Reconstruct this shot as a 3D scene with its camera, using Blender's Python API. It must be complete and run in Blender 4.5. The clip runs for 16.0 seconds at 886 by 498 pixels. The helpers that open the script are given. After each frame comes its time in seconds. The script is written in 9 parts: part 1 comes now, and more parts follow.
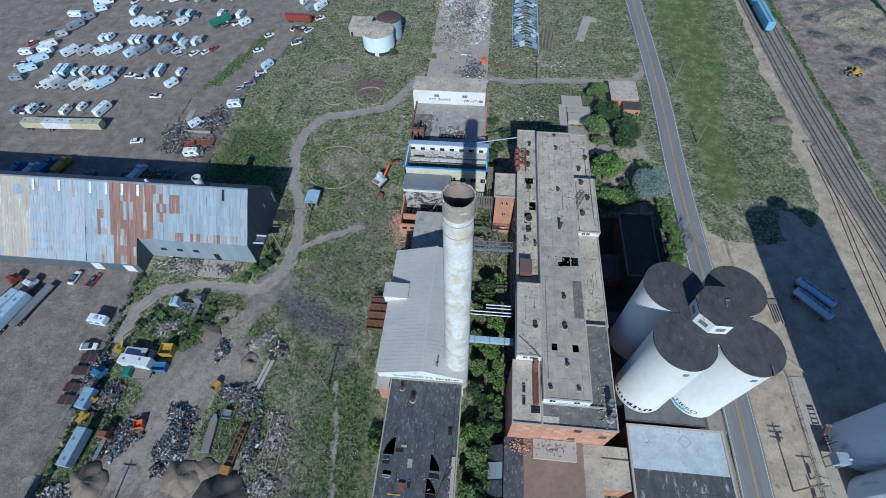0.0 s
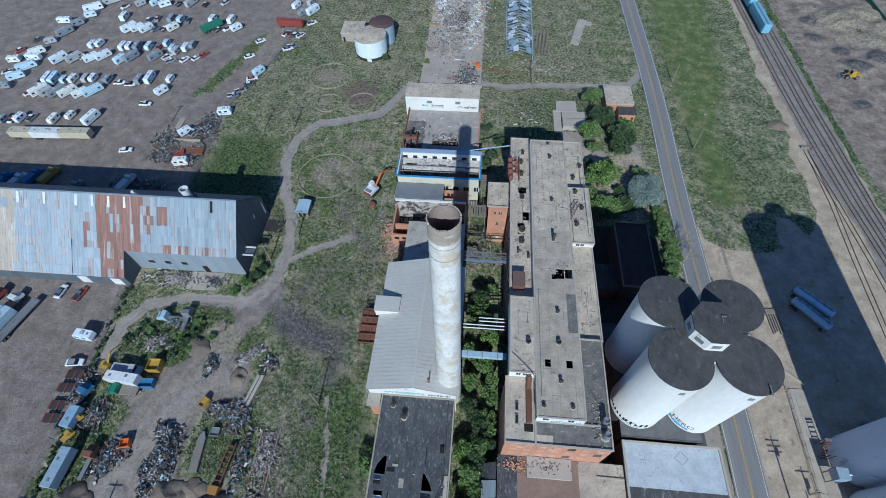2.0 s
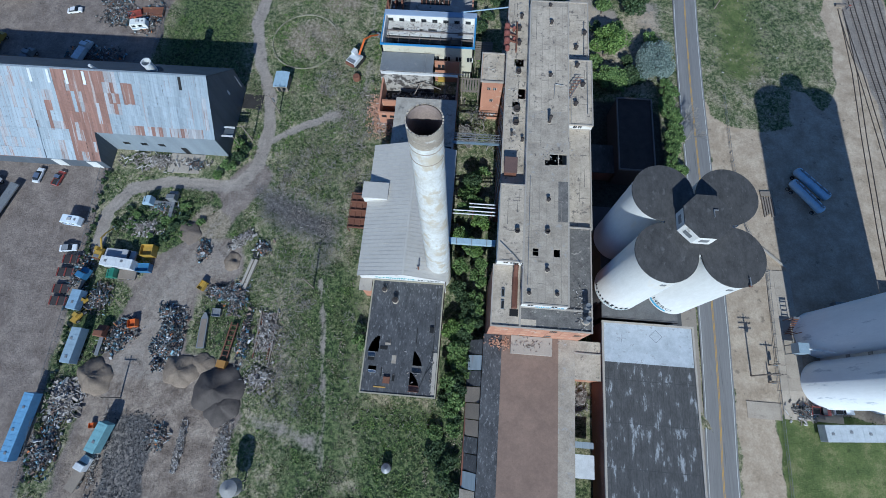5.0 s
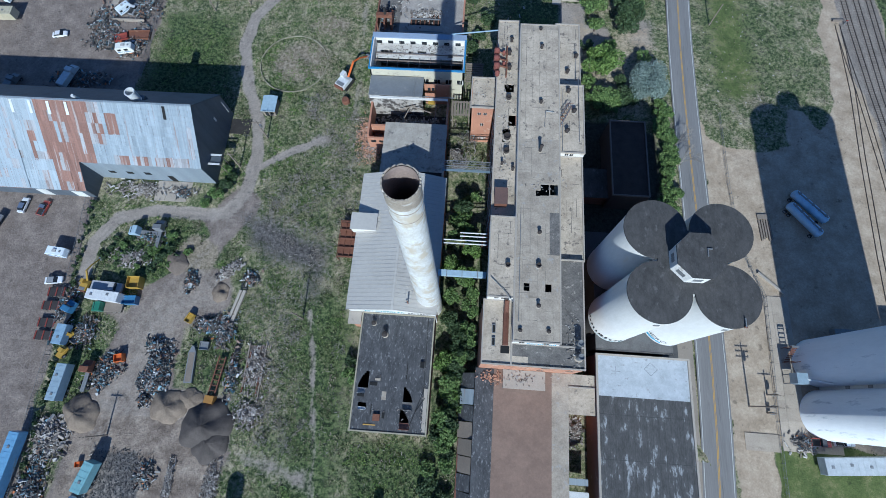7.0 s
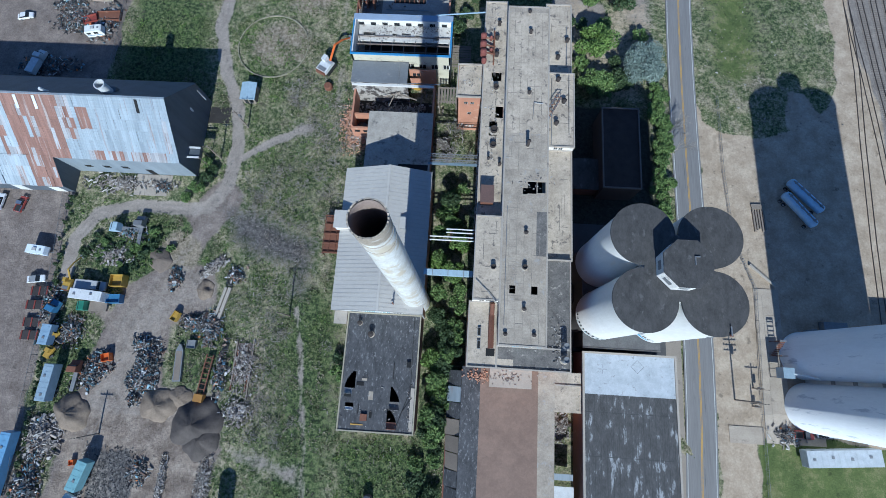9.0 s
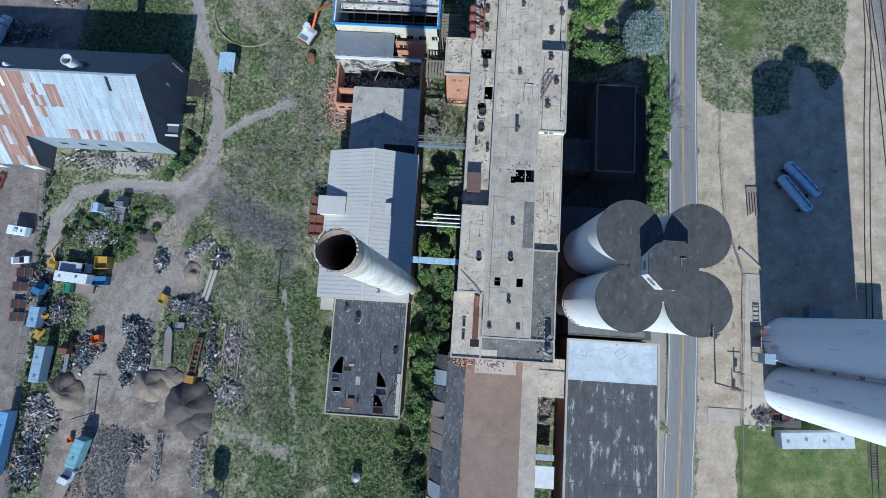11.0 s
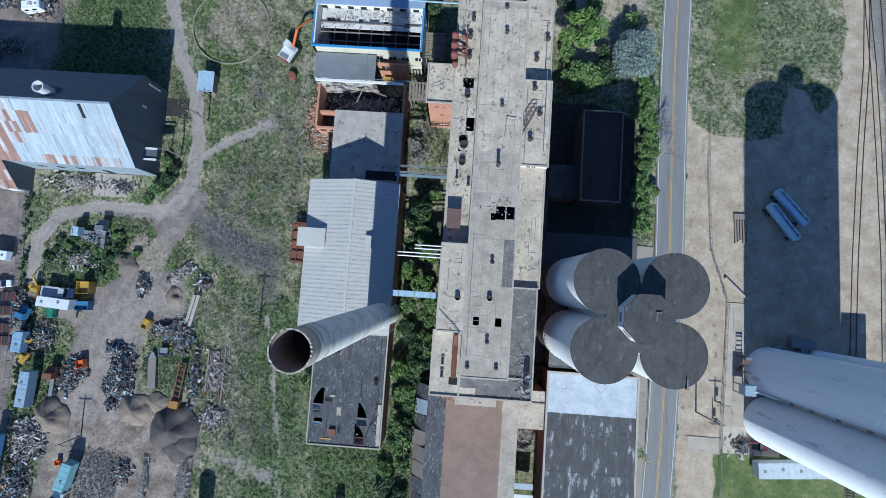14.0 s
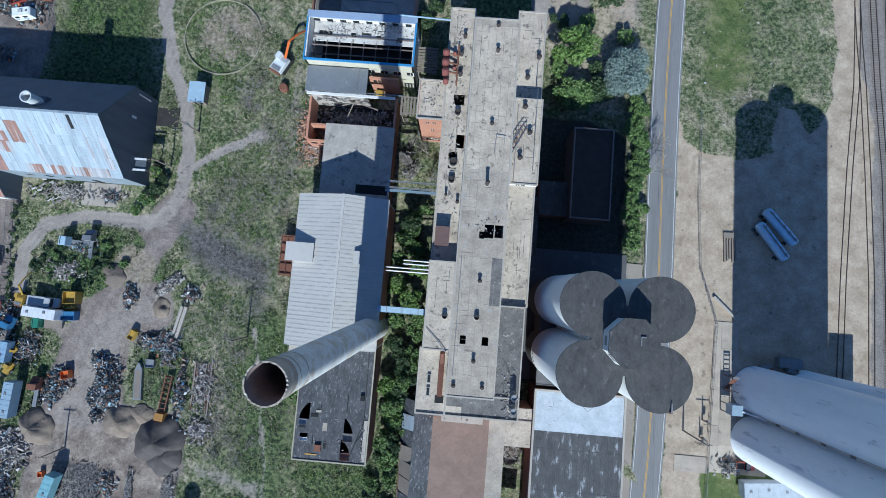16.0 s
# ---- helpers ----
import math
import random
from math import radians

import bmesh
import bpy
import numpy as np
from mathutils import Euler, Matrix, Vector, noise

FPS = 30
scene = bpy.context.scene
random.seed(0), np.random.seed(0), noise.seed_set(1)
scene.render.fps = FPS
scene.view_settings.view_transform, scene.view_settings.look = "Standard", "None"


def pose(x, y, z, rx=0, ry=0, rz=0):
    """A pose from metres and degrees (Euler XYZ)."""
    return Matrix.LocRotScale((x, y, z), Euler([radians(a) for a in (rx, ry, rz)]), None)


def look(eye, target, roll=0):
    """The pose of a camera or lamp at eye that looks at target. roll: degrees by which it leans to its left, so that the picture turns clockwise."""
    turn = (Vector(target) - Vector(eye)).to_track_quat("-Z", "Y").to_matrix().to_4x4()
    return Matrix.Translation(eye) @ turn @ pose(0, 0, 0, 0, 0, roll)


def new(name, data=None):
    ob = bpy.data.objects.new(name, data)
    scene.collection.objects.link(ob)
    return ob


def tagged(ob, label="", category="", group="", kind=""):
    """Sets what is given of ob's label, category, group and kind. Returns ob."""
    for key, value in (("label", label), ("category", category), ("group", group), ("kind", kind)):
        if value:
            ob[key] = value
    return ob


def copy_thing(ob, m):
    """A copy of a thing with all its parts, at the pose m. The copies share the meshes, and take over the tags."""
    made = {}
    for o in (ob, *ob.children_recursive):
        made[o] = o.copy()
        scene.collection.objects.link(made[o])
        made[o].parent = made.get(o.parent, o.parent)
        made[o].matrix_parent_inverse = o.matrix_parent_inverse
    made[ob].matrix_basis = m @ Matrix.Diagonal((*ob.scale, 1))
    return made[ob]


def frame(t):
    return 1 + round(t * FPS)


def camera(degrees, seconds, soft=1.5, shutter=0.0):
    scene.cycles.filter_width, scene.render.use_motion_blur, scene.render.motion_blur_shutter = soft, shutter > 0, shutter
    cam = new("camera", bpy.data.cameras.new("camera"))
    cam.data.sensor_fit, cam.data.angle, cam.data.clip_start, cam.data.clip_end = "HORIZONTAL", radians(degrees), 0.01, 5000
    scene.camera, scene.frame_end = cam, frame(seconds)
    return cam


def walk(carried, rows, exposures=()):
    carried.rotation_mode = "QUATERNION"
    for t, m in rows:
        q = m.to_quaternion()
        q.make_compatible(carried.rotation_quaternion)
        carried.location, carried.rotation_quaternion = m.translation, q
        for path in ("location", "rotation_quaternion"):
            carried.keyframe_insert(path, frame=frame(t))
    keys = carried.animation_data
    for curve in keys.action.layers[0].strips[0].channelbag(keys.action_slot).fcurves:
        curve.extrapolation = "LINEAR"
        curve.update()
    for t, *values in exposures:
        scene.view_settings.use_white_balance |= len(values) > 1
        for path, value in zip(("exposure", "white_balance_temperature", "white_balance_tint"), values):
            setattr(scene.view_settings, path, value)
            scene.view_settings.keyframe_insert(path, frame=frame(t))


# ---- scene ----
cam = camera(86.3, 16, soft=0.85)
PATH = [
    (0, (3.408, -1.997, 118.078), (3.270, -0.864, 116.435), -1.9),
    (0.5, (3.766, -1.000, 118.087), (3.629, 0.133, 116.445), -1.9),
    (1, (4.115, -0.041, 118.074), (3.980, 1.092, 116.431), -2.0),
    (1.5, (4.482, 0.929, 118.047), (4.349, 2.062, 116.405), -2.0),
    (2, (4.833, 1.977, 118.017), (4.700, 3.109, 116.374), -2.1),
    (2.5, (5.145, 2.852, 117.962), (5.013, 3.986, 116.320), -2.1),
    (3, (5.398, 3.379, 117.923), (5.271, 4.447, 116.237), -2.2),
    (3.5, (5.515, 4.113, 117.935), (5.409, 4.980, 116.136), -2.4),
    (4, (5.635, 5.124, 118.002), (5.547, 5.786, 116.116), -2.8),
    (4.2, (5.733, 5.694, 118.022), (5.647, 6.329, 116.128), -3.0),
    (6.5, (7.581, 14.382, 118.329), (7.494, 14.996, 116.428), -4.0),
    (7, (8.138, 16.495, 118.377), (8.050, 17.110, 116.475), -4.3),
    (7.5, (8.768, 18.655, 118.386), (8.679, 19.267, 116.484), -4.6),
    (8, (9.452, 20.787, 118.419), (9.361, 21.397, 116.517), -4.9),
    (8.5, (10.122, 22.889, 118.439), (10.036, 23.444, 116.520), -5.3),
    (9, (10.738, 25.041, 118.440), (10.661, 25.506, 116.496), -6.1),
    (11.5, (13.665, 36.235, 118.565), (13.605, 36.460, 116.578), -11.3),
    (12, (14.296, 38.503, 118.598), (14.236, 38.702, 116.609), -13.1),
    (12.5, (14.961, 40.794, 118.612), (14.901, 40.970, 116.620), -15.1),
    (13, (15.544, 43.024, 118.647), (15.484, 43.182, 116.654), -17.0),
    (13.5, (16.202, 45.113, 118.706), (16.141, 45.268, 116.713), -17.8),
    (14, (16.843, 46.964, 118.707), (16.782, 47.116, 116.714), -18.0),
    (14.5, (17.401, 48.383, 118.689), (17.342, 48.530, 116.695), -18.0),
    (15, (17.856, 49.368, 118.704), (17.798, 49.511, 116.710), -18.0),
    (15.5, (18.209, 49.969, 118.700), (18.156, 50.107, 116.706), -16.8),
    (16, (18.445, 50.381, 118.688), (18.396, 50.541, 116.695), -12.4),
]
walk(cam, [(t, look(eye, target, roll)) for t, eye, target, roll in PATH], [(0, 0.0, 4850, 7), (4.2, 0.02, 4850, 7), (6.5, 0.15, 4850, 7), (9, 0.27, 4850, 7), (12.5, 0.4, 4850, 7), (16, 0.39, 4850, 7)])

# ---- light ----
SUN_EL, SUN_AZ = radians(35.6), radians(1.0)
world = bpy.data.worlds.new("sky")
scene.world = world
world.use_nodes = True
_wn = world.node_tree.nodes
_sky = _wn.new("ShaderNodeTexSky")
_sky.sky_type, _sky.sun_disc = "NISHITA", False
_sky.ozone_density, _sky.dust_density = 5.0, 0.3
_sky.sun_elevation, _sky.sun_rotation = SUN_EL, radians(180) - SUN_AZ
world.node_tree.links.new(_sky.outputs[0], _wn["Background"].inputs[0])
_wn["Background"].inputs[1].default_value = 0.072
_sun = bpy.data.lights.new("sun", "SUN")
_sun.energy, _sun.angle, _sun.color = 4.5, radians(0.53), (1.0, 0.91, 0.72)
sun = new("sun", _sun)
sun.matrix_world = look((0, 0, 0), (-math.sin(SUN_AZ) * math.cos(SUN_EL), math.cos(SUN_AZ) * math.cos(SUN_EL), -math.sin(SUN_EL)))

# ---- materials ----
MATS = {}


def surf(name, a, b=None, rough=0.85, metal=0.0, big=0.15, fine=3.0, bump=0.3, stain=None, stain_scale=0.4, stain_at=0.55, random_tint=0.0, stretch=(1, 1, 1)):
    """A worn surface: two colours mixed by coarse and fine noise, stains of a third, a little relief."""
    if name in MATS:
        return MATS[name]
    m = bpy.data.materials.new(name)
    m.use_nodes = True
    nt = m.node_tree
    N, L = nt.nodes, nt.links
    bs = N["Principled BSDF"]
    geo = N.new("ShaderNodeNewGeometry")
    mp = N.new("ShaderNodeMapping")
    mp.inputs["Scale"].default_value = stretch
    L.new(geo.outputs["Position"], mp.inputs["Vector"])

    def nz(scale, detail, rough_=0.6):
        n = N.new("ShaderNodeTexNoise")
        n.inputs["Scale"].default_value = scale
        n.inputs["Detail"].default_value = detail
        n.inputs["Roughness"].default_value = rough_
        L.new(mp.outputs[0], n.inputs["Vector"])
        return n

    n1, n2 = nz(big, 4), nz(fine, 7, 0.82)
    b = b or tuple(c * 0.72 for c in a)
    mx = N.new("ShaderNodeMath")
    mx.operation = "MULTIPLY_ADD"
    L.new(n2.outputs[0], mx.inputs[0])
    mx.inputs[1].default_value = 1.0
    sc = N.new("ShaderNodeMath")
    sc.operation = "MULTIPLY_ADD"
    L.new(n1.outputs[0], sc.inputs[0])
    sc.inputs[1].default_value, sc.inputs[2].default_value = 0.8, -0.4
    L.new(sc.outputs[0], mx.inputs[2])
    rp = N.new("ShaderNodeValToRGB")
    rp.color_ramp.elements[0].position, rp.color_ramp.elements[1].position = 0.3, 0.7
    rp.color_ramp.elements[0].color, rp.color_ramp.elements[1].color = (*b, 1), (*a, 1)
    L.new(mx.outputs[0], rp.inputs[0])
    col = rp.outputs[0]
    if stain:
        n3 = nz(stain_scale, 6, 0.65)
        r3 = N.new("ShaderNodeValToRGB")
        r3.color_ramp.elements[0].position, r3.color_ramp.elements[1].position = stain_at, stain_at + 0.09
        L.new(n3.outputs[0], r3.inputs[0])
        mm = N.new("ShaderNodeMix")
        mm.data_type = "RGBA"
        L.new(r3.outputs[0], mm.inputs["Factor"])
        L.new(col, mm.inputs["A"])
        mm.inputs["B"].default_value = (*stain, 1)
        col = mm.outputs["Result"]
    if random_tint:
        oi = N.new("ShaderNodeObjectInfo")
        hs = N.new("ShaderNodeHueSaturation")
        mr = N.new("ShaderNodeMapRange")
        mr.inputs["To Min"].default_value, mr.inputs["To Max"].default_value = 1 - random_tint, 1 + random_tint
        L.new(oi.outputs["Random"], mr.inputs["Value"])
        L.new(mr.outputs[0], hs.inputs["Value"])
        L.new(col, hs.inputs["Color"])
        col = hs.outputs[0]
    L.new(col, bs.inputs["Base Color"])
    bs.inputs["Roughness"].default_value, bs.inputs["Metallic"].default_value = rough, metal
    if bump:
        bp = N.new("ShaderNodeBump")
        bp.inputs["Strength"].default_value, bp.inputs["Distance"].default_value = bump, 0.08
        L.new(n2.outputs[0], bp.inputs["Height"])
        L.new(bp.outputs[0], bs.inputs["Normal"])
    MATS[name] = m
    return m


def paint(name, c, rough=0.4, metal=0.0, dirt=0.25):
    return surf(name, c, tuple(x * (1 - dirt) for x in c), rough, metal, 0.8, 6, 0.03)


def palette(name, colours, rough=0.4, metal=0.0):
    """A paint whose colour is picked per object from a list."""
    if name in MATS:
        return MATS[name]
    m = surf(name, (0.9, 0.9, 0.9), (0.74, 0.74, 0.74), rough, metal, 0.7, 5, 0.03)
    nt = m.node_tree
    N, L = nt.nodes, nt.links
    oi, rp, mu = N.new("ShaderNodeObjectInfo"), N.new("ShaderNodeValToRGB"), N.new("ShaderNodeMix")
    rp.color_ramp.interpolation = "CONSTANT"
    while len(rp.color_ramp.elements) < len(colours):
        rp.color_ramp.elements.new(0.5)
    for i, c in enumerate(colours):
        rp.color_ramp.elements[i].position = i / len(colours)
        rp.color_ramp.elements[i].color = (*c, 1)
    L.new(oi.outputs["Random"], rp.inputs[0])
    mu.data_type, mu.blend_type = "RGBA", "MULTIPLY"
    mu.inputs["Factor"].default_value = 1.0
    src = N["Principled BSDF"].inputs["Base Color"].links[0].from_socket
    L.new(src, mu.inputs["A"])
    L.new(rp.outputs[0], mu.inputs["B"])
    L.new(mu.outputs["Result"], N["Principled BSDF"].inputs["Base Color"])
    return m


CONCRETE = surf("concrete", (0.43, 0.375, 0.315), (0.29, 0.25, 0.21), stain=(0.16, 0.14, 0.13), stain_at=0.6)
ROOF_TAN = surf("roof_tan", (0.58, 0.495, 0.39), (0.33, 0.276, 0.215), big=0.25, fine=1.8, stain=(0.17, 0.145, 0.125), stain_at=0.57, stain_scale=0.7)
ROOF_GREY = surf("roof_grey", (0.465, 0.4, 0.32), (0.25, 0.212, 0.17), big=0.3, fine=2.6, stain=(0.36, 0.335, 0.305), stain_at=0.57, stain_scale=0.7)
ROOF_BLACK = surf("roof_black", (0.1, 0.1, 0.106), (0.04, 0.04, 0.044), big=0.4, fine=2, stretch=(1.5, 0.7, 1), stain=(0.2, 0.2, 0.207), stain_at=0.57, stain_scale=1.6)
ROOF_BROWN = surf("roof_brown", (0.265, 0.182, 0.138), (0.185, 0.126, 0.096), big=0.3, fine=1.5, stain=(0.15, 0.105, 0.085), stain_at=0.64, stain_scale=0.8)
ROOF_WHITE = surf("roof_white", (0.5, 0.53, 0.565), (0.36, 0.385, 0.415), rough=0.6, big=0.4, fine=1.8, stain=(0.27, 0.27, 0.28), stain_at=0.6, stain_scale=1.1)
ROOF_DARK = surf("roof_dark", (0.085, 0.081, 0.079), (0.042, 0.04, 0.039), big=0.5, fine=1.8, stretch=(1.2, 0.7, 1), stain=(0.115, 0.112, 0.11), stain_at=0.6, stain_scale=0.8)
BRICK = surf("orange_brick", (0.5, 0.25, 0.155), (0.37, 0.18, 0.115), stain=(0.5, 0.36, 0.27), stain_at=0.58, fine=6)
BRICK_PALE = surf("infill_brick", (0.54, 0.31, 0.2), (0.42, 0.23, 0.15), stain=(0.55, 0.42, 0.33), stain_at=0.56, fine=6)
BRICK_DARK = surf("dark_brick", (0.22, 0.095, 0.06), (0.13, 0.06, 0.045), stain=(0.3, 0.2, 0.15), stain_at=0.6, fine=6)
WHITE_WALL = surf("white_wall", (0.74, 0.72, 0.685), (0.58, 0.56, 0.525), stain=(0.4, 0.37, 0.33), stain_at=0.62)
SILO_WHITE = surf("silo_white", (0.67, 0.665, 0.645), (0.57, 0.56, 0.535), rough=0.7, big=0.08, fine=1.2, bump=0.05, stretch=(1, 1, 0.25), stain=(0.6, 0.565, 0.5), stain_at=0.6, stain_scale=0.3)
CHIM = surf("chimney_paint", (0.72, 0.725, 0.71), (0.5, 0.47, 0.42), rough=0.85, big=0.3, fine=2.0, bump=0.5, stretch=(1.0, 1.0, 0.75), stain=(0.52, 0.455, 0.355), stain_at=0.51, stain_scale=0.38)
# near-black for sooty parts, and for the shadow painted by the shed gable
SOOT_SHADE = surf("soot_and_shade", (0.045, 0.04, 0.038), (0.02, 0.018, 0.017))
TIN = surf("galvanised_tin", (0.4, 0.45, 0.495), (0.28, 0.32, 0.355), rough=0.5, metal=0.25, stretch=(3, 0.12, 0.12), fine=1.2, stain=(0.33, 0.25, 0.22), stain_at=0.62, random_tint=0.1)
TIN_STREAK = surf("streaked_tin", (0.42, 0.44, 0.47), (0.32, 0.3, 0.3), rough=0.6, metal=0.15, stretch=(4, 0.2, 0.2), fine=1.2, stain=(0.27, 0.16, 0.12), stain_at=0.54, random_tint=0.15)
TIN_OCHRE = surf("ochre_tin", (0.47, 0.42, 0.35), (0.33, 0.27, 0.21), rough=0.6, metal=0.1, stretch=(5, 0.5, 0.5), fine=1.6, stain=(0.52, 0.54, 0.56), stain_at=0.56, random_tint=0.12)
# darker tin, for dull fittings and for the shed's shaded north side
TIN_DARK = surf("dull_shade_tin", (0.13, 0.15, 0.18), (0.085, 0.1, 0.12), rough=0.6, metal=0.2, stretch=(3, 3, 0.3), random_tint=0.1)
RUST = surf("rusty_steel", (0.22, 0.095, 0.055), (0.12, 0.05, 0.032), stain=(0.3, 0.18, 0.12), stain_at=0.6)
RUST_TIN = surf("rusted_tin", (0.32, 0.19, 0.15), (0.21, 0.115, 0.09), rough=0.7, metal=0.1, stretch=(3, 0.12, 0.12), fine=1.2, stain=(0.42, 0.36, 0.34), stain_at=0.57, random_tint=0.1)
METAL_ROOF = surf("painted_metal_roof", (0.52, 0.49, 0.445), (0.44, 0.412, 0.375), rough=0.5, big=0.1, fine=1.0, bump=0.02, stretch=(1, 1, 1))
STEEL = surf("grey_steel", (0.3, 0.31, 0.32), (0.2, 0.2, 0.21), rough=0.55, metal=0.4)
BLACK = surf("black_void", (0.012, 0.012, 0.013), (0.008, 0.008, 0.008), bump=0)
GLASS = surf("dark_glass", (0.03, 0.035, 0.04), (0.02, 0.022, 0.026), rough=0.15, bump=0)
ASPHALT = surf("asphalt", (0.245, 0.236, 0.232), (0.17, 0.164, 0.161), big=0.3, fine=2.5, stretch=(1.6, 0.06, 1), stain=(0.12, 0.117, 0.116), stain_at=0.6, stain_scale=1.2)
LINE_YELLOW = surf("yellow_line", (0.55, 0.33, 0.06), (0.4, 0.25, 0.08))
LINE_WHITE = surf("white_line", (0.6, 0.6, 0.58), (0.45, 0.45, 0.43))
BLUE_PAINT = surf("blue_trim", (0.05, 0.26, 0.55), (0.08, 0.2, 0.38), rough=0.6, stain=(0.4, 0.4, 0.4), stain_at=0.62)
CREAM = surf("cream_wall", (0.57, 0.53, 0.4), (0.45, 0.42, 0.33), stain=(0.33, 0.28, 0.22), stain_at=0.6)
WOOD = surf("weathered_wood", (0.27, 0.225, 0.18), (0.17, 0.14, 0.115), fine=5)
RUBBER = surf("rubber", (0.03, 0.03, 0.03), (0.02, 0.02, 0.02))


# ---- building helpers ----
def box(bm, x0, x1, y0, y1, z0, z1):
    v = [bm.verts.new((x, y, z)) for z in (z0, z1) for x, y in ((x0, y0), (x1, y0), (x1, y1), (x0, y1))]
    for f in ((3, 2, 1, 0), (4, 5, 6, 7), (0, 1, 5, 4), (1, 2, 6, 5), (2, 3, 7, 6), (3, 0, 4, 7)):
        bm.faces.new([v[i] for i in f])
    return v


def prism(bm, pts, z0, z1):
    a = [bm.verts.new((x, y, z0)) for x, y in pts]
    b = [bm.verts.new((x, y, z1)) for x, y in pts]
    bm.faces.new(a[::-1]), bm.faces.new(b)
    for i in range(len(pts)):
        j = (i + 1) % len(pts)
        bm.faces.new((a[i], a[j], b[j], b[i]))


def extrude_x(bm, yz, x0, x1):
    a = [bm.verts.new((x0, y, z)) for y, z in yz]
    b = [bm.verts.new((x1, y, z)) for y, z in yz]
    bm.faces.new(a), bm.faces.new(b[::-1])
    for i in range(len(yz)):
        j = (i + 1) % len(yz)
        bm.faces.new((a[j], a[i], b[i], b[j]))


def ring(bm, cx, cy, levels, n=48, cap0=False, cap1=False):
    """A turned shape: levels of (radius, z)."""
    rows = [[bm.verts.new((cx + r * math.cos(2 * math.pi * i / n), cy + r * math.sin(2 * math.pi * i / n), z)) for i in range(n)] for r, z in levels]
    for p, q in zip(rows, rows[1:]):
        for i in range(n):
            bm.faces.new((p[i], p[(i + 1) % n], q[(i + 1) % n], q[i]))
    if cap0:
        bm.faces.new(rows[0][::-1])
    if cap1:
        bm.faces.new(rows[-1])
    return rows


def tube(bm, p, q, r, n=8):
    p, q = Vector(p), Vector(q)
    d = (q - p).normalized()
    u = d.orthogonal().normalized()
    w = d.cross(u)
    a = [bm.verts.new(p + r * (u * math.cos(2 * math.pi * i / n) + w * math.sin(2 * math.pi * i / n))) for i in range(n)]
    b = [bm.verts.new(v.co + (q - p)) for v in a]
    for i in range(n):
        bm.faces.new((a[i], a[(i + 1) % n], b[(i + 1) % n], b[i]))
    bm.faces.new(a[::-1]), bm.faces.new(b)


def part(name, bm, material, parent=None, label="", smooth=False):
    """Links a bmesh as one mesh object under a thing or under a part."""
    me = bpy.data.meshes.new(name)
    bmesh.ops.recalc_face_normals(bm, faces=bm.faces)
    bm.to_mesh(me)
    bm.free()
    me.materials.append(material)
    if smooth:
        me.polygons.foreach_set("use_smooth", [True] * len(me.polygons))
    ob = new(name, me)
    if parent:
        ob.parent = parent
    if label:
        ob["label"] = label
    return ob


def thing(name, label, category, group="", kind="", at=(0, 0, 0), turn=0):
    ob = new(name)
    ob.empty_display_size = 0.5
    ob.matrix_basis = pose(*at, 0, 0, turn)
    return tagged(ob, label, category, group, kind)


def bx(name, mat, parent, *dims, label=""):
    bm = bmesh.new()
    box(bm, *dims)
    return part(name, bm, mat, parent, label)


def parapet(bm, x0, x1, y0, y1, z0, z1, w=0.35):
    """A low rim round a flat roof, butted at the corners."""
    box(bm, x0, x1, y0, y0 + w, z0, z1), box(bm, x0, x1, y1 - w, y1, z0, z1)
    box(bm, x0, x0 + w, y0 + w, y1 - w, z0, z1), box(bm, x1 - w, x1, y0 + w, y1 - w, z0, z1)


def holed_roof(bm, x0, x1, y0, y1, z0, z1, holes):
    """A roof slab with rectangular holes through it."""
    xs_ = sorted({x0, x1, *[v for h in holes for v in h[:2]]})
    ys_ = sorted({y0, y1, *[v for h in holes for v in h[2:]]})
    verts = {}

    def at(i, k, o):
        if (i, k, o) not in verts:
            verts[i, k, o] = bm.verts.new((xs_[i], ys_[k], z1 if o else z0))
        return verts[i, k, o]

    def solid(i, k):
        if not (0 <= i < len(xs_) - 1 and 0 <= k < len(ys_) - 1):
            return False
        mx, my = (xs_[i] + xs_[i + 1]) / 2, (ys_[k] + ys_[k + 1]) / 2
        return not any(h[0] < mx < h[1] and h[2] < my < h[3] for h in holes)

    for i in range(len(xs_) - 1):
        for k in range(len(ys_) - 1):
            if solid(i, k):
                for o in (0, 1):
                    bm.faces.new([at(i, k, o), at(i + 1, k, o), at(i + 1, k + 1, o), at(i, k + 1, o)])
                for (di, dk), (p, q) in (((-1, 0), ((i, k), (i, k + 1))), ((1, 0), ((i + 1, k), (i + 1, k + 1))), ((0, -1), ((i, k), (i + 1, k))), ((0, 1), ((i, k + 1), (i + 1, k + 1)))):
                    if not solid(i + di, k + dk):
                        bm.faces.new([at(*p, 0), at(*q, 0), at(*q, 1), at(*p, 1)])


